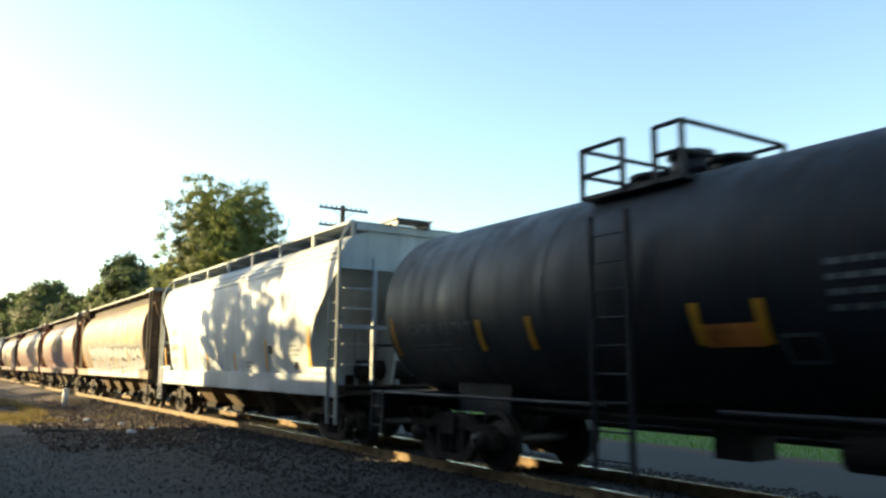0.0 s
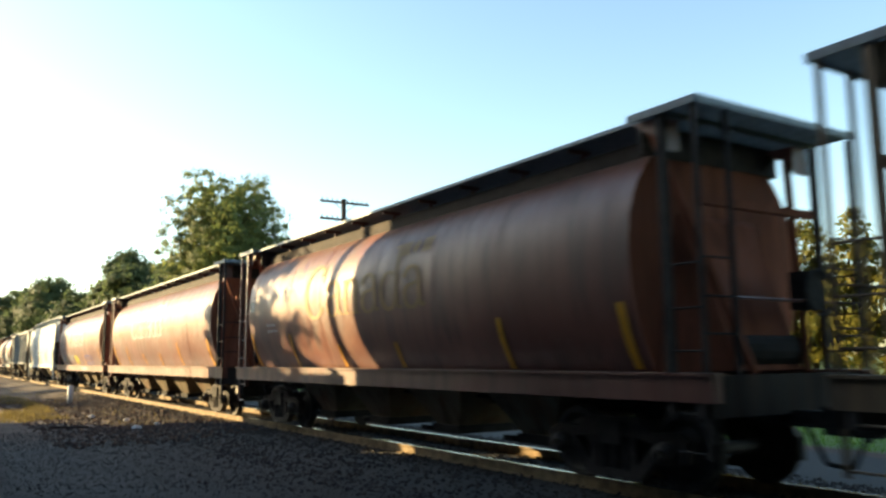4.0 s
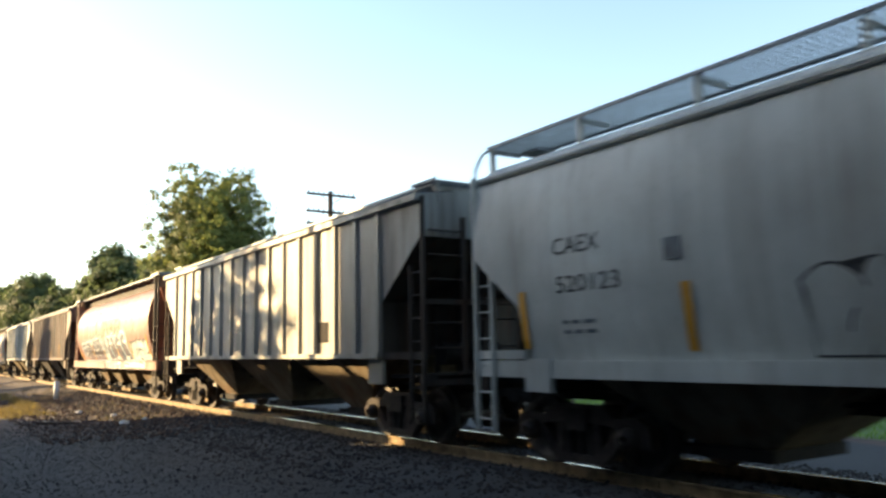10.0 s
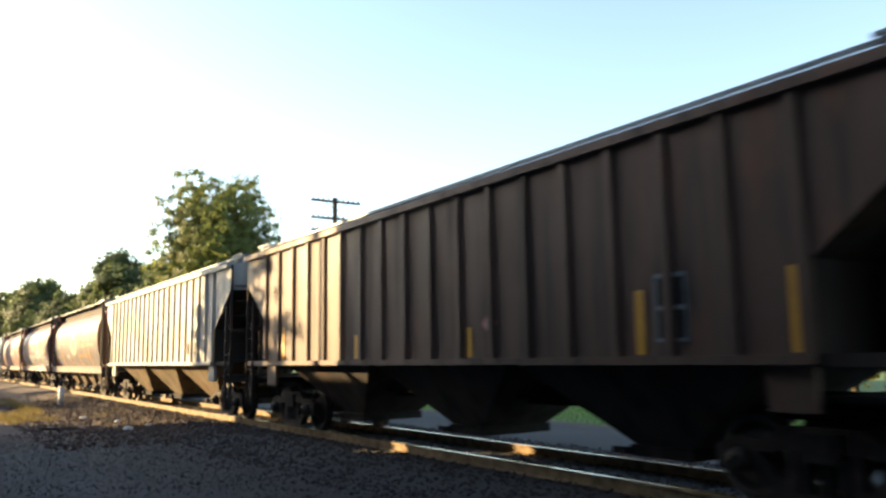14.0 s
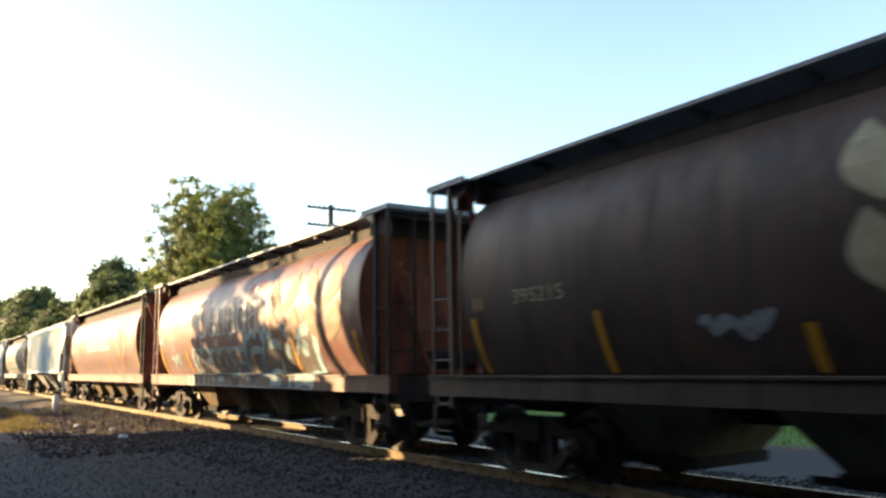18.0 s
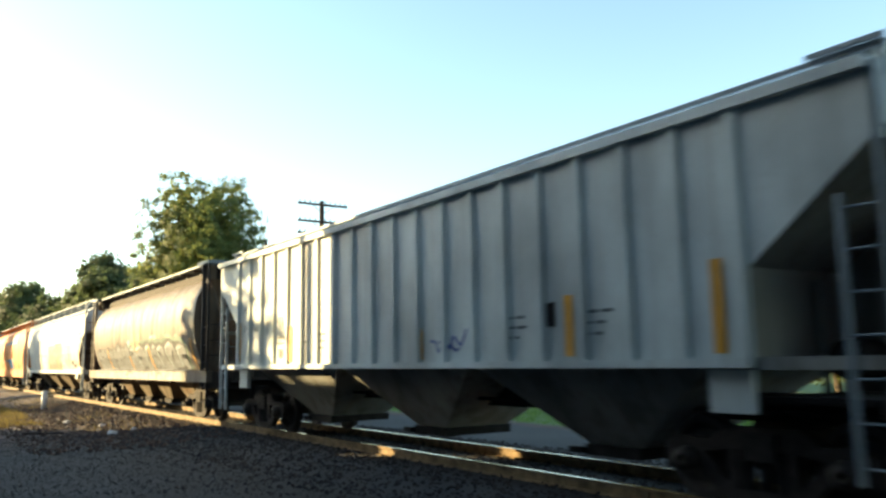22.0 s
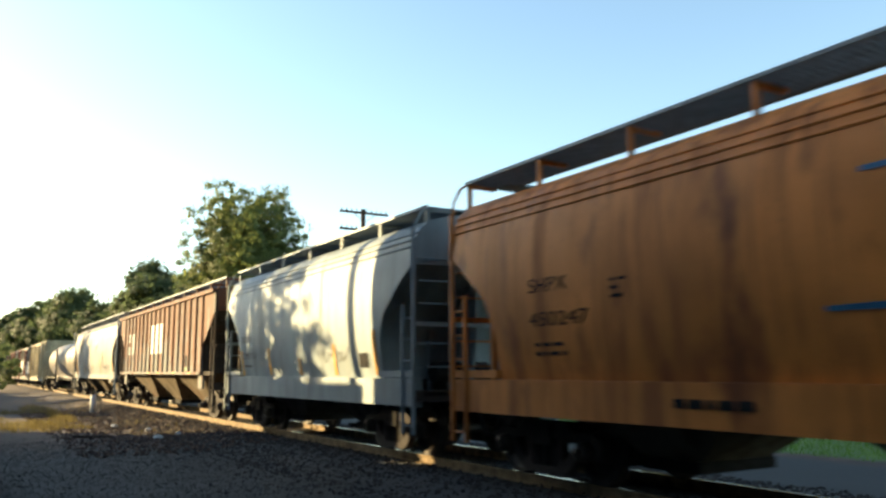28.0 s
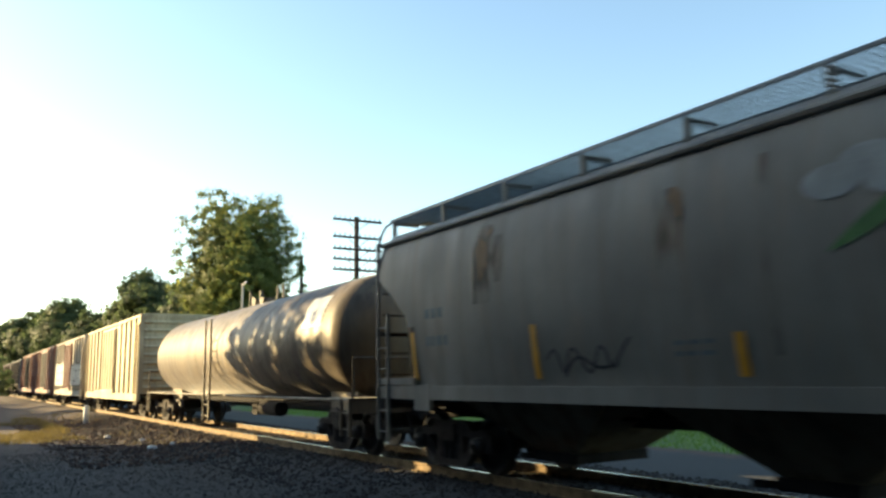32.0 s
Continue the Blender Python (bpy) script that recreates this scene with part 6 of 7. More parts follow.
        part("wheat_emblem", bm, M_OCHRE, c)
    for pts in ([(11.75, 3.5), (12.3, 3.1), (12.42, 3.1), (13.28, 3.5), (13.3, 3.9), (11.8, 3.92)], [(13.6, 3.5), (14.3, 3.2), (14.9, 3.55), (14.9, 3.88), (13.6, 3.92)]):
        figure([(at(2, a), b) for a, b in pts], sec, M_OCHRE, c, "wheat_emblem", 0.004)
    stripes(c, sec, at(2, 3.8, 5.4, 6.6, 8.53, 9.63, 12.3), 1.45, 1.88)
    tall(c, sec, at(2, 1.6), 1.42, 2.1)
    tall(c, sec, at(2, 14.9), 1.42, 2.1)
    # 3: oxide red
    c, sec, hb = add(cylinder_hopper(length(3), "red", "oxide-red cylindrical grain hopper with a faded Canada wordmark"))
    canada(c, sec, at(3, 5.2), 2.42, 1.08, M_WHEAT)
    bars(at(3, 1.85), 2.75, 0.36, 1, sec, M_WHITE, c, 0.22)
    bars(at(3, 2.9), 2.35, 0.6, 2, sec, M_WHITE, c, 0.05, 0.14)
    stripes(c, sec, at(3, 4.2, 6.6, 8.9, 12.0), 1.42, 1.85)
    tall(c, sec, at(3, 1.75), 1.42, 2.2)
    tall(c, sec, at(3, 14.4), 1.42, 2.2)
    # 4: lettered red
    c, sec, hb = add(cylinder_hopper(length(4), "red", "oxide-red cylindrical grain hopper lettered Canada in white"))
    canada(c, sec, at(4, 5.58), 2.42, 1.08, M_FILL)
    bars(at(4, 2.0), 2.45, 0.34, 1, sec, M_WHEAT, c, 0.18)
    lettering("109208", at(4, 2.9), 2.55, 0.18, sec, M_WHEAT, c, span=1.0)
    stripes(c, sec, at(4, 4.35, 7.05, 9.6, 12.3), 1.42, 1.85)
    tall(c, sec, at(4, 1.85), 1.42, 2.2)
    tall(c, sec, at(4, 15.7), 1.42, 2.2)
    # 5: lettered red with small tags
    c, sec, hb = add(cylinder_hopper(length(5), "red", "oxide-red cylindrical grain hopper lettered Canada with yellow and blue tags"))
    canada(c, sec, at(5, 5.5), 2.4, 1.1, M_FILL)
    bars(at(5, 1.75), 2.36, 0.34, 1, sec, M_WHEAT, c, 0.15)
    lettering("109744", at(5, 2.4), 2.36, 0.17, sec, M_WHITE, c, span=1.05)
    graffiti(at(5, 6.7), 1.48, 1.15, 0.42, 2, sec, c, M_LIME, M_LIME, None, 4, 0.02, marks=0)
    graffiti(at(5, 9.9), 1.45, 2.4, 0.42, 6, sec, c, PAINT["red"], M_ULTRA, None, 5, 0.03)
    scrawl(at(5, 2.3), 1.5, 0.55, 0.5, sec, c, M_SKY, 6, 0.022)
    scrawl(at(5, 3.2), 1.44, 0.5, 0.34, sec, c, M_LIME, 7, 0.022)
    bm = bmesh.new()
    half = length(5) / 2
    bm.faces.new([bm.verts.new((half - 1.0 - (z - 1.4) / 1.8 * 0.53 + 0.02, y, z)) for y, z in ((-0.28, 3.12), (-0.08, 3.18), (0.1, 2.95), (0.38, 2.8), (0.32, 2.55), (0.06, 2.6), (0.12, 2.3), (-0.1, 2.1), (-0.3, 2.32), (-0.52, 2.52), (-0.46, 2.75), (-0.24, 2.82))])
    part("graffiti_patch", bm, M_FILL, c, "white sprayed blotch on the end sheet")
    scrawl(at(5, 4.3), 1.5, 1.25, 0.72, sec, c, M_FILL, 9, 0.026)
    scrawl(at(5, 5.5), 1.42, 1.1, 0.66, sec, c, M_FILL, 29, 0.026)
    scrawl(at(5, 10.0), 1.12, 2.2, 0.2, [(1.53, 1.0), (1.53, 2.0)], c, M_SKY, 19, 0.025)
    stripes(c, sec, at(5, 4.05, 6.75, 9.8), 1.42, 1.82)
    tall(c, sec, at(5, 1.7), 1.42, 2.0)
    tall(c, sec, at(5, 14.6), 1.42, 2.2)
    # 6: smooth grey hopper
    c, sec, lo = add(box_hopper(length(6), "pale", "pale grey smooth covered hopper car with looping black tags", under="hopper", bays=3, sill_deep=0.2, bz=4.54, inset=0.8, cut=1.0, cut_top=2.85, cut_low=2.05))
    lettering("CAEX", at(6, 2.5), 2.72, 0.22, sec, M_BLACK, c, span=0.82)
    lettering("520123", at(6, 2.53), 2.24, 0.22, sec, M_BLACK, c, span=1.08)
    bars(at(6, 2.6), 1.85, 0.9, 2, sec, M_BOARD, c, 0.05, 0.12)
    placard(c, sec, at(6, 4.3), 2.48, 0.24, 0.24, M_BOARD)
    graffiti(at(6, 5.9), 1.45, 2.45, 0.78, 5, sec, c, PAINT["pale"], M_BLACK, None, 2, 0.024, marks=1)
    bars(at(6, 11.5), 1.98, 0.7, 3, sec, M_BOARD, c, 0.04, 0.1)
    stripes(c, sec, at(6, 4.5, 8.2, 11.0), 1.5, 1.95, 0.12)
    tall(c, sec, at(6, 1.8), 1.55, 2.3)
    tall(c, sec, at(6, 14.65), 1.55, 2.5, 0.15)
    # 7: dusty ribbed hopper
    c, sec, lo = add(box_hopper(length(7), "dust", "dusty grey ribbed covered hopper car", ribs=16, bays=3, under="hopper", boards="centre"))
    stripes(c, sec, at(7, 4.36, 7.83, 11.3), 1.55, 1.98, 0.14)
    tall(c, sec, at(7, 14.8), 1.55, 2.3)
    placard(c, sec, at(7, 12.3), 1.75, 0.5, 0.4, M_UNDER)
    # 8: faded red, big graffiti
    c, sec, hb = add(cylinder_hopper(length(8), "red2", "faded red cylindrical grain hopper with blue and white graffiti"))
    canada(c, sec, at(8, 6.4), 2.42, 1.05, M_GHOST, False)
    for a, w in ((3.3, 0.5), (5.0, 0.4), (5.9, 0.5), (6.9, 0.7)):
        scrawl(at(8, a), 2.1 + (a - 3.3) * 0.07, w, 0.3, sec, c, M_HAZE, int(a * 10), 0.028)
    figure([(at(8, u), z) for u, z in ((7.2, 1.42), (8.9, 1.42), (9.0, 1.8), (8.6, 2.35), (8.1, 2.4), (7.3, 2.1))], SEC_SPRAY, M_HAZE, c, "graffiti_mist", 0.0035)
    figure([(at(8, u), z) for u, z in ((7.5, 1.1), (9.2, 1.1), (9.1, 1.62), (8.75, 1.8), (8.2, 1.66), (7.8, 1.75))], SEC_SPRAY, M_MINT, c, "graffiti_patch", 0.005)
    graffiti(at(8, 3.5), 1.42, 4.0, 0.42, 9, SEC_SPRAY, c, M_DUSK, M_MINT, None, 23, 0.03, 0.0, False, None, 0.0, 1, 0.4)
    graffiti(at(8, 4.7), 1.1, 3.9, 0.3, 10, SEC_SPRAY, c, M_DUSK, M_MINT, None, 26, 0.035, 0.0, False, None, 0.0, 0, 0.3)
    graffiti(at(8, 2.8), 1.66, 4.7, 0.52, 8, SEC_SPRAY, c, M_BRUISE, M_WHITE, M_HAZE, 21, 0.036, 0.55, False, M_SKY, 0.0, 2, 0.5, M_DUSK)
    graffiti(at(8, 8.4), 1.1, 3.9, 1.3, 4, SEC_SPRAY, c, M_BRUISE, M_WHITE, M_HAZE, 24, 0.07, 0.05, False, M_SKY, 0.0, 2, 0.3, M_DUSK)
    graffiti(at(8, 12.5), 1.15, 3.0, 0.95, 4, SEC_SPRAY, c, M_MINT, M_LINE, None, 22, 0.05)
    stripes(c, sec, at(8, 5.1, 7.55, 10.3, 12.7), 1.42, 1.85)
    tall(c, sec, at(8, 2.0), 1.42, 2.1)
    tall(c, sec, at(8, 15.45), 1.42, 2.3)
    # 9: dark ribbed hopper
    c, sec, lo = add(box_hopper(length(9), "dark", "sooty brown ribbed covered hopper car", ribs=18, bays=3, under="soot", boards="centre"))
    stripes(c, sec, at(9, 3.0, 6.5, 10.1, 13.4), 1.55, 1.98, 0.13)
    tall(c, sec, at(9, 15.3), 1.55, 2.35)
    placard(c, sec, at(9, 13.68), 1.68, 0.45, 0.74, M_BOARD)
    placard(c, sec, at(9, 13.72), 1.72, 0.37, 0.3, M_UNDER, 0.02)
    placard(c, sec, at(9, 13.72), 2.07, 0.37, 0.3, M_UNDER, 0.02)
    figure([(at(9, 10.65), 1.84), (at(9, 10.83), 2.02), (at(9, 10.65), 2.2), (at(9, 10.47), 2.02)], sec, M_ROSE, c, "placard", 0.014)
    placard(c, sec, at(9, 10.59), 1.96, 0.12, 0.12, M_WHITE, 0.02)
    # 10: grey ribbed hopper
    c, sec, lo = add(box_hopper(length(10), "grey", "mid-grey ribbed covered hopper car with rust-brown outlets", ribs=21, bays=3, under="hopper", boards="centre"))
    stripes(c, sec, at(10, 4.0, 7.4, 10.1, 12.65), 1.55, 1.95, 0.13)
    tall(c, sec, at(10, 15.55), 1.54, 2.46, 0.15)
    for a in (13.1, 13.85):
        placard(c, sec, at(10, a), 1.75, 0.36, 0.34, M_UNDER)
    # 11: dark brown with a wheat emblem
    c, sec, hb = add(cylinder_hopper(length(11), "brown", "dark brown cylindrical grain hopper with a cream wheat emblem"))
    wheat(c, sec, at(11, 8.36), 1.9, 1.75, M_CREAM)
    lettering("The Canadian Wheat Board", at(11, 9.75), 2.3, 0.26, sec, M_CREAM, c, span=4.4)
    bars(at(11, 9.9), 1.85, 3.6, 1, sec, M_WHEAT, c, 0.14)
    bars(at(11, 1.9), 2.3, 0.34, 1, sec, M_WHEAT, c, 0.18)
    lettering("395215", at(11, 2.8), 2.35, 0.2, sec, M_CREAM, c, span=1.0)
    scrawl(at(11, 5.8), 1.75, 0.9, 0.3, sec, c, M_FILL, 12, 0.05)
    stripes(c, sec, at(11, 4.3, 6.95, 9.85, 12.65), 1.42, 1.88)
    tall(c, sec, at(11, 1.8), 1.42, 2.2)
    # 12: lettered, wheat leaves and graffiti
    c, sec, hb = add(cylinder_hopper(length(12), "red", "red-brown cylindrical grain hopper with faded wheat leaves and pale graffiti"))
    bars(at(12, 1.75), 2.36, 0.4, 1, sec, M_FILL, c, 0.17)
    lettering("111825", at(12, 2.82), 2.4, 0.2, sec, M_FILL, c, span=0.95)
    scrawl(at(12, 2.9), 1.55, 0.95, 0.5, sec, c, M_DUCK, 33, 0.04)
    bars(at(12, 2.15), 1.85, 0.55, 2, sec, M_WHEAT, c, 0.05, 0.12)
    canada(c, sec, at(12, 5.81), 2.42, 1.1, M_FILL, True, 4.95, M_ROSE)
    wheat(c, sec, at(12, 12.25), 2.0, 1.6, M_FADED)
    wheat(c, sec, at(12, 14.3), 2.0, 1.6, M_FADED)
    graffiti(at(12, 5.15), 1.12, 4.3, 0.92, 5, SEC_SPRAY, c, PAINT["brown"], M_DUCK, None, 31, 0.075, 0.0, False, None, 0.0, 2, 0.25)
    graffiti(at(12, 9.5), 1.12, 4.2, 1.2, 4, SEC_SPRAY, c, PAINT["brown"], M_DUCK, None, 37, 0.16, 0.0, True, None, 0.1, 2, 0.28)
    stripes(c, sec, at(12, 4.6, 7.4, 10.0, 12.6), 1.42, 1.85)
    tall(c, sec, at(12, 1.8), 1.42, 2.2)
    tall(c, sec, at(12, 15.5), 1.42, 2.2)
    # 13: lettered, clean
    c, sec, hb = add(cylinder_hopper(length(13), "red", "oxide-red cylindrical grain hopper lettered Canada in clean white"))
    canada(c, sec, at(13, 5.95), 2.4, 1.1, M_WHITE)
    wheat(c, sec, at(13, 13.2), 1.95, 1.7, M_DIM)
    bars(at(13, 1.95), 2.4, 0.34, 1, sec, M_FILL, c, 0.18)
    lettering("111141", at(13, 2.76), 2.4, 0.2, sec, M_FILL, c, span=0.95)
    stripes(c, sec, at(13, 4.75, 7.6, 10.4, 13.0), 1.42, 1.85)
    tall(c, sec, at(13, 1.8), 1.42, 2.1)
    tall(c, sec, at(13, 15.4), 1.42, 2.2)
    # 14: white ribbed hopper
    c, sec, lo = add(box_hopper(length(14), "white", "off-white ribbed covered hopper car with brown outlets", ribs=20, bays=3, under="dust", boards="centre", end="dust"))
    lettering("AE", at(14, 2.28), 2.72, 0.2, sec, M_BLACK, c, span=0.4)
    lettering("X", at(14, 2.98), 2.72, 0.2, sec, M_BLACK, c)
    lettering("14", at(14, 2.3), 2.28, 0.2, sec, M_BLACK, c, span=0.3)
    lettering("07", at(14, 2.98), 2.28, 0.2, sec, M_BLACK, c, span=0.36)
    lettering("7", at(14, 3.72), 2.28, 0.2, sec, M_BLACK, c)
    stripes(c, sec, at(14, 4.98, 10.0, 13.35), 1.58, 2.04, 0.16)
    tall(c, sec, at(14, 2.0), 1.58, 2.52, 0.15)
    tall(c, sec, at(14, 15.5), 1.58, 2.52, 0.15)
    for a in (4.4, 5.4, 6.2, 12.2, 13.7):
        bars(at(14, a), 2.08, 0.42, 3, sec, M_MUTED, c, 0.04, 0.13)
    placard(c, sec, at(14, 4.4), 2.28, 0.24, 0.26, M_BOARD)
    figure([(at(14, 4.55) + 0.13 * math.cos(a), 1.75 + 0.1 * math.sin(a)) for a in [k * math.tau / 14 for k in range(14)]], sec, M_BLACK, c, "stencil")
    placard(c, sec, at(14, 12.85), 1.95, 0.34, 0.3, M_UNDER)
    scrawl(at(14, 10.4), 1.6, 0.9, 0.4, sec, c, M_ULTRA, 14, 0.02)
    # 15: umber with graffiti
    c, sec, hb = add(cylinder_hopper(length(15), "umber", "dusty umber cylindrical grain hopper with grey bubble graffiti", under="hopper"))
    wheat(c, sec, at(15, 8.0), 1.95, 1.7, M_STRAW, 1)
    graffiti(at(15, 1.7), 1.1, 5.4, 1.12, 8, SEC_SPRAY, c, M_SMOKE, M_LINE, None, 41, 0.05, 0.05, True, M_MUTED, -0.16, 2, 0.2)
    graffiti(at(15, 7.1), 1.1, 6.6, 1.12, 7, SEC_SPRAY, c, M_SMOKE, M_LINE, M_FADE, 42, 0.075, 0.0, False, M_MINT, -0.06, 2, 0.24)
    r15 = random.Random(15)
    for k in range(16):
        a, q = at(15, 7.0 + 0.4 * k), r15.uniform(0.07, 0.16)
        z = 2.3 + 0.1 * math.sin(k * 0.9)
        figure([(a + 1.6 * q * math.cos(b), z + q * math.sin(b)) for b in [j * math.tau / 10 for j in range(10)]], sec, (M_SKY, M_TEAL, M_LIME, M_TEAL)[k % 4], c, "graffiti_puff", 0.0025)
    stripes(c, sec, at(15, 3.45, 6.85, 9.7), 1.42, 1.9)
    tall(c, sec, at(15, 14.3), 1.42, 2.3)
    # 16: long silver hopper with a mural
    c, sec, lo = add(box_hopper(length(16), "silver", "long silver-grey smooth hopper car with coloured graffiti along its side", under="hopper", bays=4, round_cut=True, cut=1.25, sill_deep=0.16, bz=4.54, inset=0.62, cut_top=3.05, cut_low=1.93))
    graffiti(at(16, 6.0), 1.42, 3.2, 0.8, 6, sec, c, PAINT["silver"], M_HAZE, None, 51, 0.016, marks=1)
    graffiti(at(16, 9.45), 1.4, 4.3, 1.15, 8, sec, c, M_UMBRA, M_MINT, M_LINE, 52, 0.022, 0.12, False, None, 0.0, 1, 0.14, M_SMOKE)
    graffiti(at(16, 13.7), 1.42, 0.9, 0.7, 2, sec, c, M_MINT, M_MUTED, None, 55, 0.03)
    graffiti(at(16, 14.4), 1.72, 2.0, 0.5, 5, sec, c, M_SAGE, M_PLUM, None, 53, 0.03)
    graffiti(at(16, 14.2), 2.3, 2.2, 0.26, 6, sec, c, M_PLUM, M_HAZE, None, 54, 0.015, marks=0)
    graffiti(at(16, 14.3), 1.4, 2.9, 0.3, 6, sec, c, M_PLUM, M_HAZE, None, 56, 0.015, marks=0)
    for k, (a, z) in enumerate(((18.2, 2.95), (18.45, 2.7), (18.3, 2.4))):
        scrawl(at(16, a), z, 0.75, 0.22, sec, c, M_MUTED, 5 + k, 0.03)
    placard(c, sec, at(16, 16.62), 1.6, 0.42, 0.27, M_WHITE)
    placard(c, sec, at(16, 16.65), 1.63, 0.36, 0.21, M_UNDER, 0.02)
    scrawl(at(16, 17.0), 1.45, 0.8, 0.3, sec, c, M_BLACK, 8, 0.04)
    bars(at(16, 17.3), 1.95, 0.6, 3, sec, M_MUTED, c, 0.03, 0.09)
    stripes(c, sec, at(16, 6.8, 9.4, 12.5, 15.7), 1.48, 1.92, 0.13)
    tall(c, sec, at(16, 2.0), 1.48, 2.2)
    tall(c, sec, at(16, 18.25), 1.48, 2.4)
    # 17: orange hopper with blue waves
    c, sec, lo = add(box_hopper(length(17), "orange", "rusting orange smooth hopper car with blue waves", under="hopper", bays=4, eave=False, sill_deep=0.47, bz=4.6, round_cut=True, cut=1.15, cut_top=3.3, end="orange"))
    lettering("SHPX", at(17, 2.69), 2.58, 0.2, sec, M_UNDER, c, span=0.8)
    lettering("450247", at(17, 2.67), 2.12, 0.2, sec, M_UNDER, c, span=1.2)
    bars(at(17, 2.75), 1.85, 0.7, 2, sec, M_UNDER, c, 0.05, 0.12)
    bars(at(17, 4.3), 2.6, 0.26, 3, sec, M_UNDER, c, 0.04, 0.1)

    def wave(x, z, w, h, z_end, sink):
        """A flag-like wave: a thin tail that swells along its length."""
        n = 24
        swell = [1 / (1 + math.exp(-(k / n - 0.62) * 16)) for k in range(n + 1)]
        up = [(x + w * k / n, z + 0.05 + h * 0.35 * k / n * (1 - sink) + (h * swell[k] if not sink else 0.05 * k / n)) for k in range(n + 1)]
        dn = [(x + w * k / n, z - (h * swell[k] if sink else 0.06 * k / n)) for k in range(n, -1, -1)]
        return up + dn
    figure(wave(at(17, 7.5), 3.26, 7.4, 0.42, 0, 0), sec, M_BLUE, c, "wave_emblem")
    up = [(9.88, 2.14), (11.0, 2.2), (11.97, 2.2), (12.35, 2.08), (12.65, 1.82), (12.97, 1.5), (10.66, 1.5), (10.4, 1.78), (10.1, 1.96), (9.6, 2.02), (7.07, 2.05), (7.07, 2.1)]
    figure([(at(17, a), z) for a, z in up], sec, M_BLUE, c, "wave_emblem", 0.016)
    bars(at(17, 5.2), 1.12, 1.3, 1, [(1.55, 0.8), (1.55, 4)], M_UNDER, c, 0.1)
    # 18: short blue-grey hopper
    c, sec, lo = add(box_hopper(length(18), "blue", "short blue-grey two-bay smooth hopper car", under="soot", bays=2, eave=False, sill_deep=0.46, round_cut=True, bz=4.46, end="blue"))
    lettering("NDYX", at(18, 2.14), 2.3, 0.18, sec, M_BLACK, c, span=0.8)
    lettering("298150", at(18, 2.2), 1.87, 0.18, sec, M_BLACK, c, span=1.1)
    bars(at(18, 2.2), 1.65, 0.8, 1, sec, M_BLACK, c, 0.05)
    scrawl(at(18, 7.7), 1.65, 1.4, 0.35, sec, c, M_MUTED, 6, 0.022)
    stripes(c, sec, at(18, 4.3, 6.35, 8.35), 1.45, 1.82, 0.12)
    tall(c, sec, at(18, 2.08), 1.45, 2.1)
    tall(c, sec, at(18, 10.25), 1.45, 2.3)
    placard(c, sec, at(18, 9.6), 1.6, 0.4, 0.28, M_UNDER)
    # 19: rusty ribbed hopper
    c, sec, lo = add(box_hopper(length(19), "rust", "badly rusted red ribbed hopper car with white panels", ribs=18, bays=3, under="hopper", bz=4.46))
    pitch = (2 * lo - 0.12) / 17
    k0 = round((at(19, 7.59) + lo - 0.06) / pitch)
    for k in (k0, k0 + 1, k0 + 2):
        x = -lo + 0.06 + k * pitch
        figure([(x + 0.085, 2.24), (x + pitch - 0.085, 2.24), (x + pitch - 0.085, 3.38), (x + 0.085, 3.38)], sec, M_WHITE, c, "white_panel")
        if k > k0:
            figure([(x - 0.05, 2.24), (x + 0.05, 2.24), (x + 0.05, 3.38), (x - 0.05, 3.38)], sec, M_WHITE, c, "white_panel", 0.066)
    for k, z, wd in ((1, 2.85, "NA"), (1, 2.3, "100")):
        x = -lo + 0.06 + k * pitch
        placard(c, sec, x + 0.1, z, pitch - 0.2, 0.36, M_PALE)
        lettering(wd, x + 0.16, z + 0.07, 0.2, sec, M_UNDER, c, 1.0, 0.02, span=0.45)
    placard(c, sec, -lo + 0.16 + 2 * pitch, 2.3, pitch - 0.2, 0.9, M_PALE)
    placard(c, sec, at(19, 13.5), 1.72, 0.42, 0.36, M_UNDER)
    placard(c, sec, at(19, 13.5), 1.56, 0.42, 0.14, M_GREEN)
    for a in (7.7, 9.5, 12.05, 14.3):
        placard(c, sec, at(19, a), 1.47, 0.36, 0.06, M_YELLOW, 0.1)
    # 20: stained grey hopper
    c, sec, lo = add(box_hopper(length(20), "stained", "rust-stained pale grey smooth hopper car with a green leaf emblem", under="hopper", bays=3, round_cut=True, cut=1.25, sill_deep=0.2, bz=4.5, cut_top=3.35, cut_low=2.24))
    figure([(at(20, 9.6) + 0.95 * px_, 2.6 + pz_) for px_, pz_ in leaf(0, 0, 0.3, 0.62, 1.0)], sec, M_GREEN, c, "leaf_emblem")
    for dx, dz in ((0.0, 0.0), (0.35, 0.12), (0.6, -0.05)):
        figure([(at(20, 9.7) + dx + 0.3 * math.cos(a), 3.25 + dz + 0.17 * math.sin(a)) for a in [k * math.tau / 12 for k in range(12)]], sec, M_PALE, c, "flower_emblem", 0.012 + dx * 0.004)
    r20 = random.Random(20)
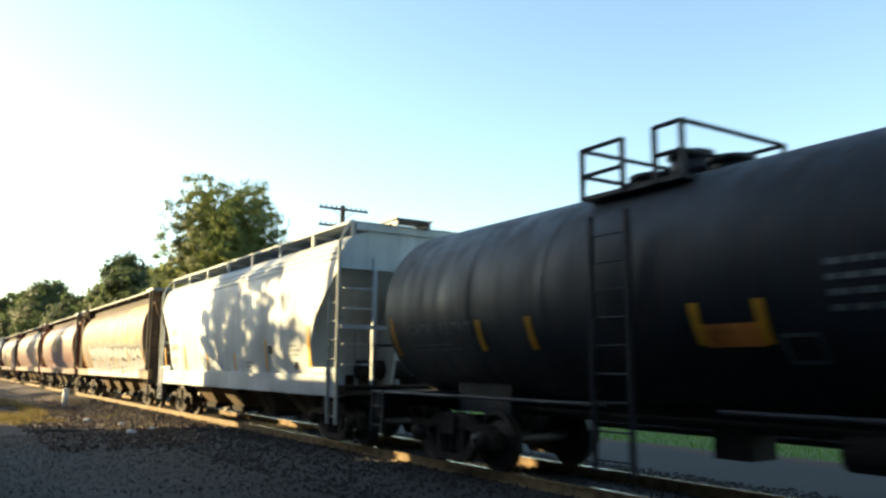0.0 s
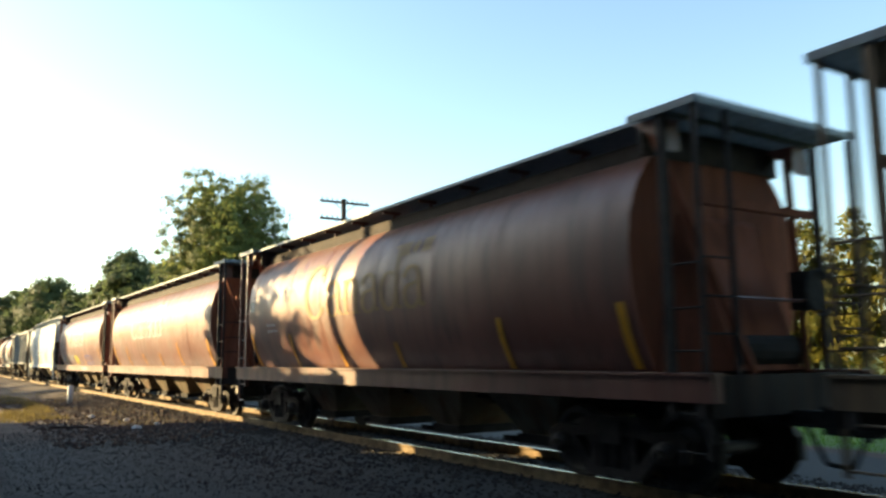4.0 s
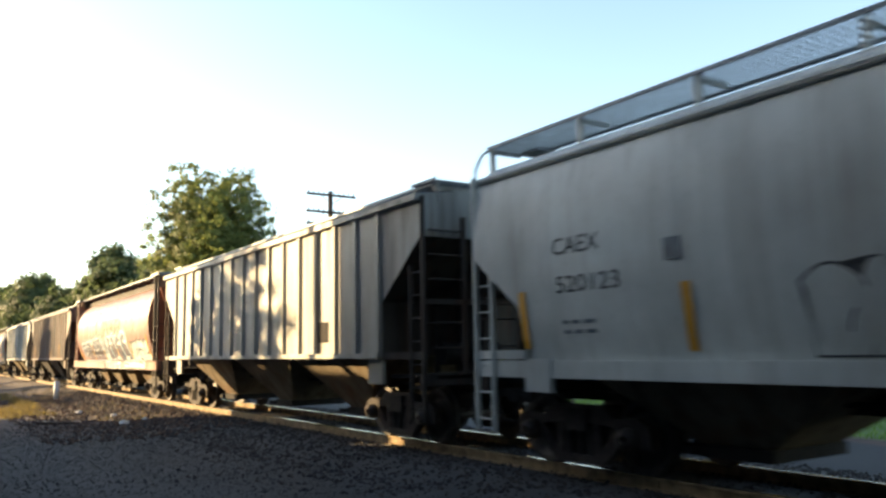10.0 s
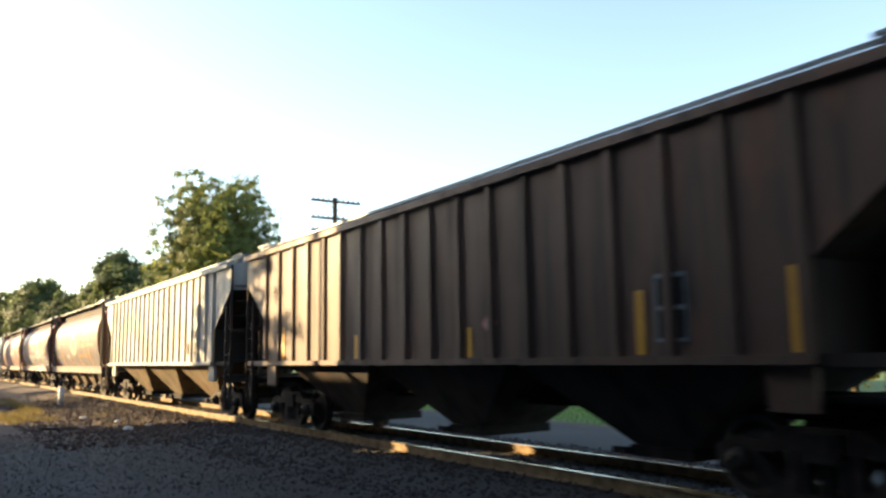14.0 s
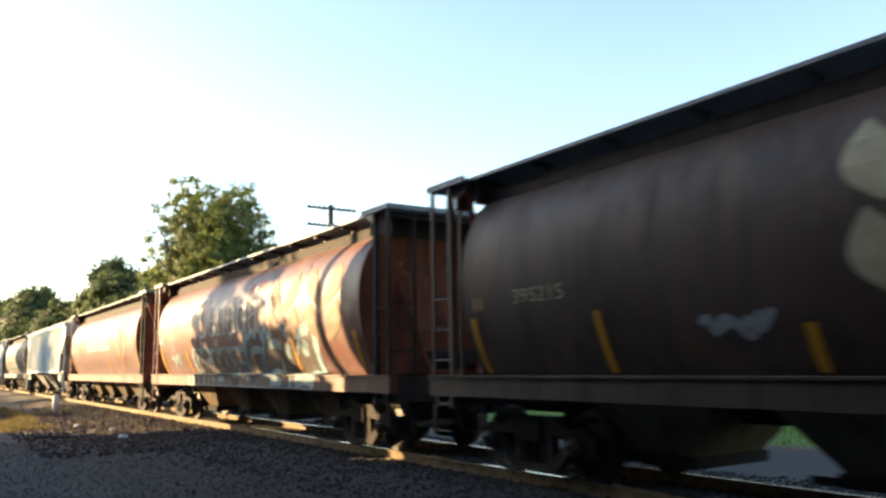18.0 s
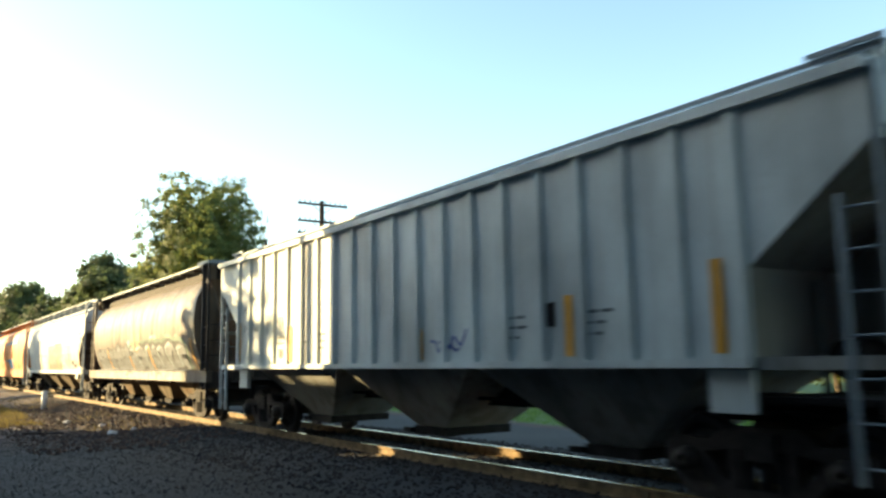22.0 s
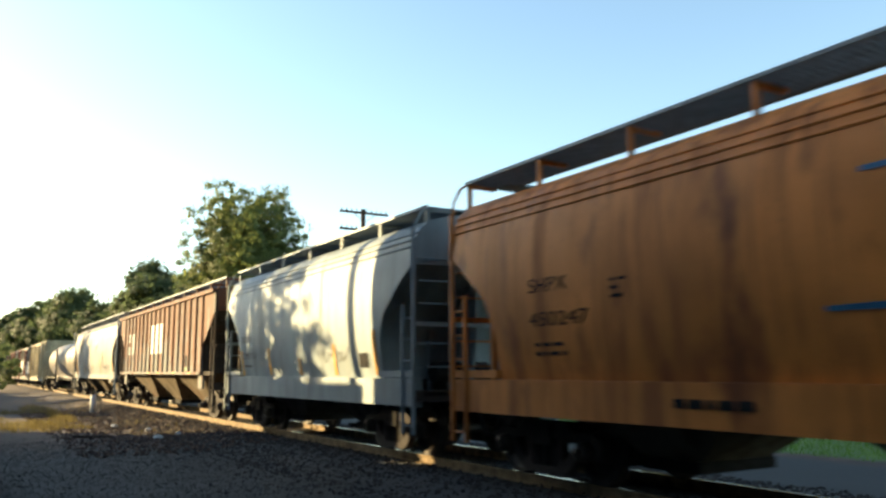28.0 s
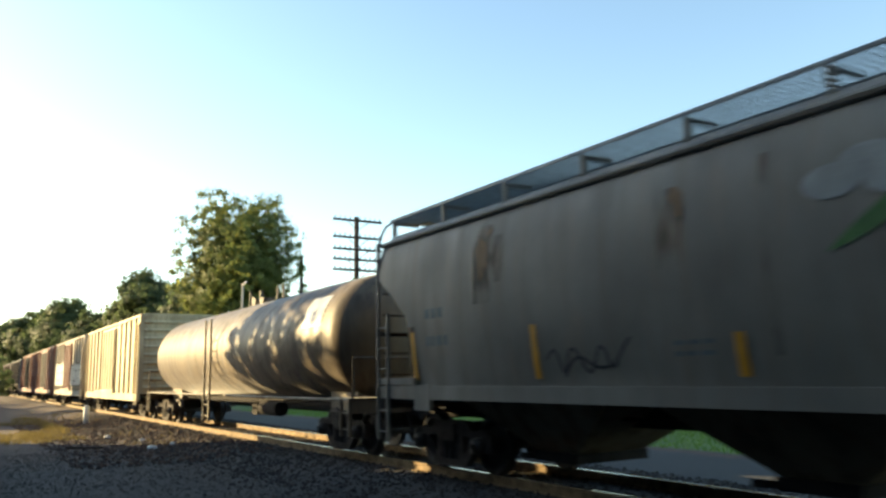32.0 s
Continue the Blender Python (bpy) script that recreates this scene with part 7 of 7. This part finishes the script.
    for u, z0, z1, w in ((4.1, 2.62, 3.8, 0.5), (4.5, 2.9, 3.6, 0.3), (7.75, 2.7, 3.6, 0.42), (9.0, 1.7, 3.7, 0.1), (1.9, 1.6, 2.4, 0.3), (12.4, 1.5, 2.6, 0.3)):
        n = 9
        lefts = [(at(20, u) - w * r20.uniform(0.25, 0.55), z0 + (z1 - z0) * k / n) for k in range(n + 1)]
        rights = [(at(20, u) + w * r20.uniform(0.25, 0.55), z0 + (z1 - z0) * k / n) for k in range(n, -1, -1)]
        figure(lefts + rights, sec, M_STAIN, c, "rust_stain", 0.006)
    bars(at(20, 2.4), 2.5, 0.7, 1, sec, M_BOARD, c, 0.16)
    bars(at(20, 2.4), 2.05, 0.7, 1, sec, M_BOARD, c, 0.16)
    scrawl(at(20, 5.5), 1.5, 1.5, 0.5, sec, c, M_BLACK, 16, 0.02)
    scrawl(at(20, 12.3), 1.6, 2.3, 0.35, sec, c, M_BLACK, 17, 0.025)
    bars(at(20, 7.7), 1.85, 0.6, 2, sec, M_BOARD, c, 0.05, 0.12)
    stripes(c, sec, at(20, 5.2, 8.5, 11.6), 1.5, 1.95, 0.13)
    tall(c, sec, at(20, 1.9), 1.5, 2.3)
    tall(c, sec, at(20, 15.5), 1.5, 2.3)
    # 21: brown tank car
    c, sec, hb = add(tank_car(length(21), "tar", "tar-stained brown tank car with worn grey patches", 1.42, 2.45, False))
    placard(c, sec, hb - 2.2, 2.7, 1.1, 0.7, M_FILL)
    # 22 onwards: boxcars and the dark tail
    add(boxcar(length(22), "straw", "straw-yellow boxcar with ribbed sides and door", "straw"))
    c, sec, hb = add(boxcar(length(23), "tan", "dirty tan boxcar with grey graffiti", "maroon"))
    sec = [(1.6, 1.0), (1.6, 4.3)]
    graffiti(-hb + 0.8, 1.4, 4.6, 1.5, 5, sec, c, M_FILL, M_LINE, None, 61, 0.06)
    graffiti(hb - 5.4, 1.4, 4.6, 1.3, 5, sec, c, M_FILL, M_LINE, None, 62, 0.06)
    add(boxcar(length(24), "maroon", "dull red boxcar with a tan door", "tan"))
    add(boxcar(length(25), "maroon", "dull red boxcar with a dark door", "soot"))
    add(box_hopper(length(26), "soot", "sooty black ribbed hopper car", ribs=12, bays=3, under="soot", boards="centre"))
    add(box_hopper(length(27), "dark", "distant sooty brown ribbed hopper car", ribs=12, bays=3, under="soot", boards="centre"))
    add(tank_car(length(28), "black", "plain black tank car at the tail", 1.45, 2.5))


build_train()


def motions():
    for i, car in enumerate(TRAIN):
        x = (COUPLINGS[i] + COUPLINGS[i + 1]) / 2
        walk(car, [(float(t), pose(x + run(t), 0, 0)) for t in range(33)])
    sets = [[o for o in t.children if o.name.startswith("wheelset")] for t in TRUCKS_USED]
    for k in (0, 1):
        lead = sets[0][k]
        px_ = lead.location.x
        rows = []
        for f in range(961):
            t = f / 30.0
            rows.append((t, pose(px_, 0, WHEEL_R, 0, math.degrees(run(t) / WHEEL_R), 0)))
        walk(lead, rows)
        for pair in sets[1:]:
            w = min(pair, key=lambda o: abs(o.location.x - px_))
            w.rotation_mode = "QUATERNION"
            w.animation_data_create()
            w.animation_data.action = lead.animation_data.action
            w.animation_data.action_slot = lead.animation_data.action_slot


motions()
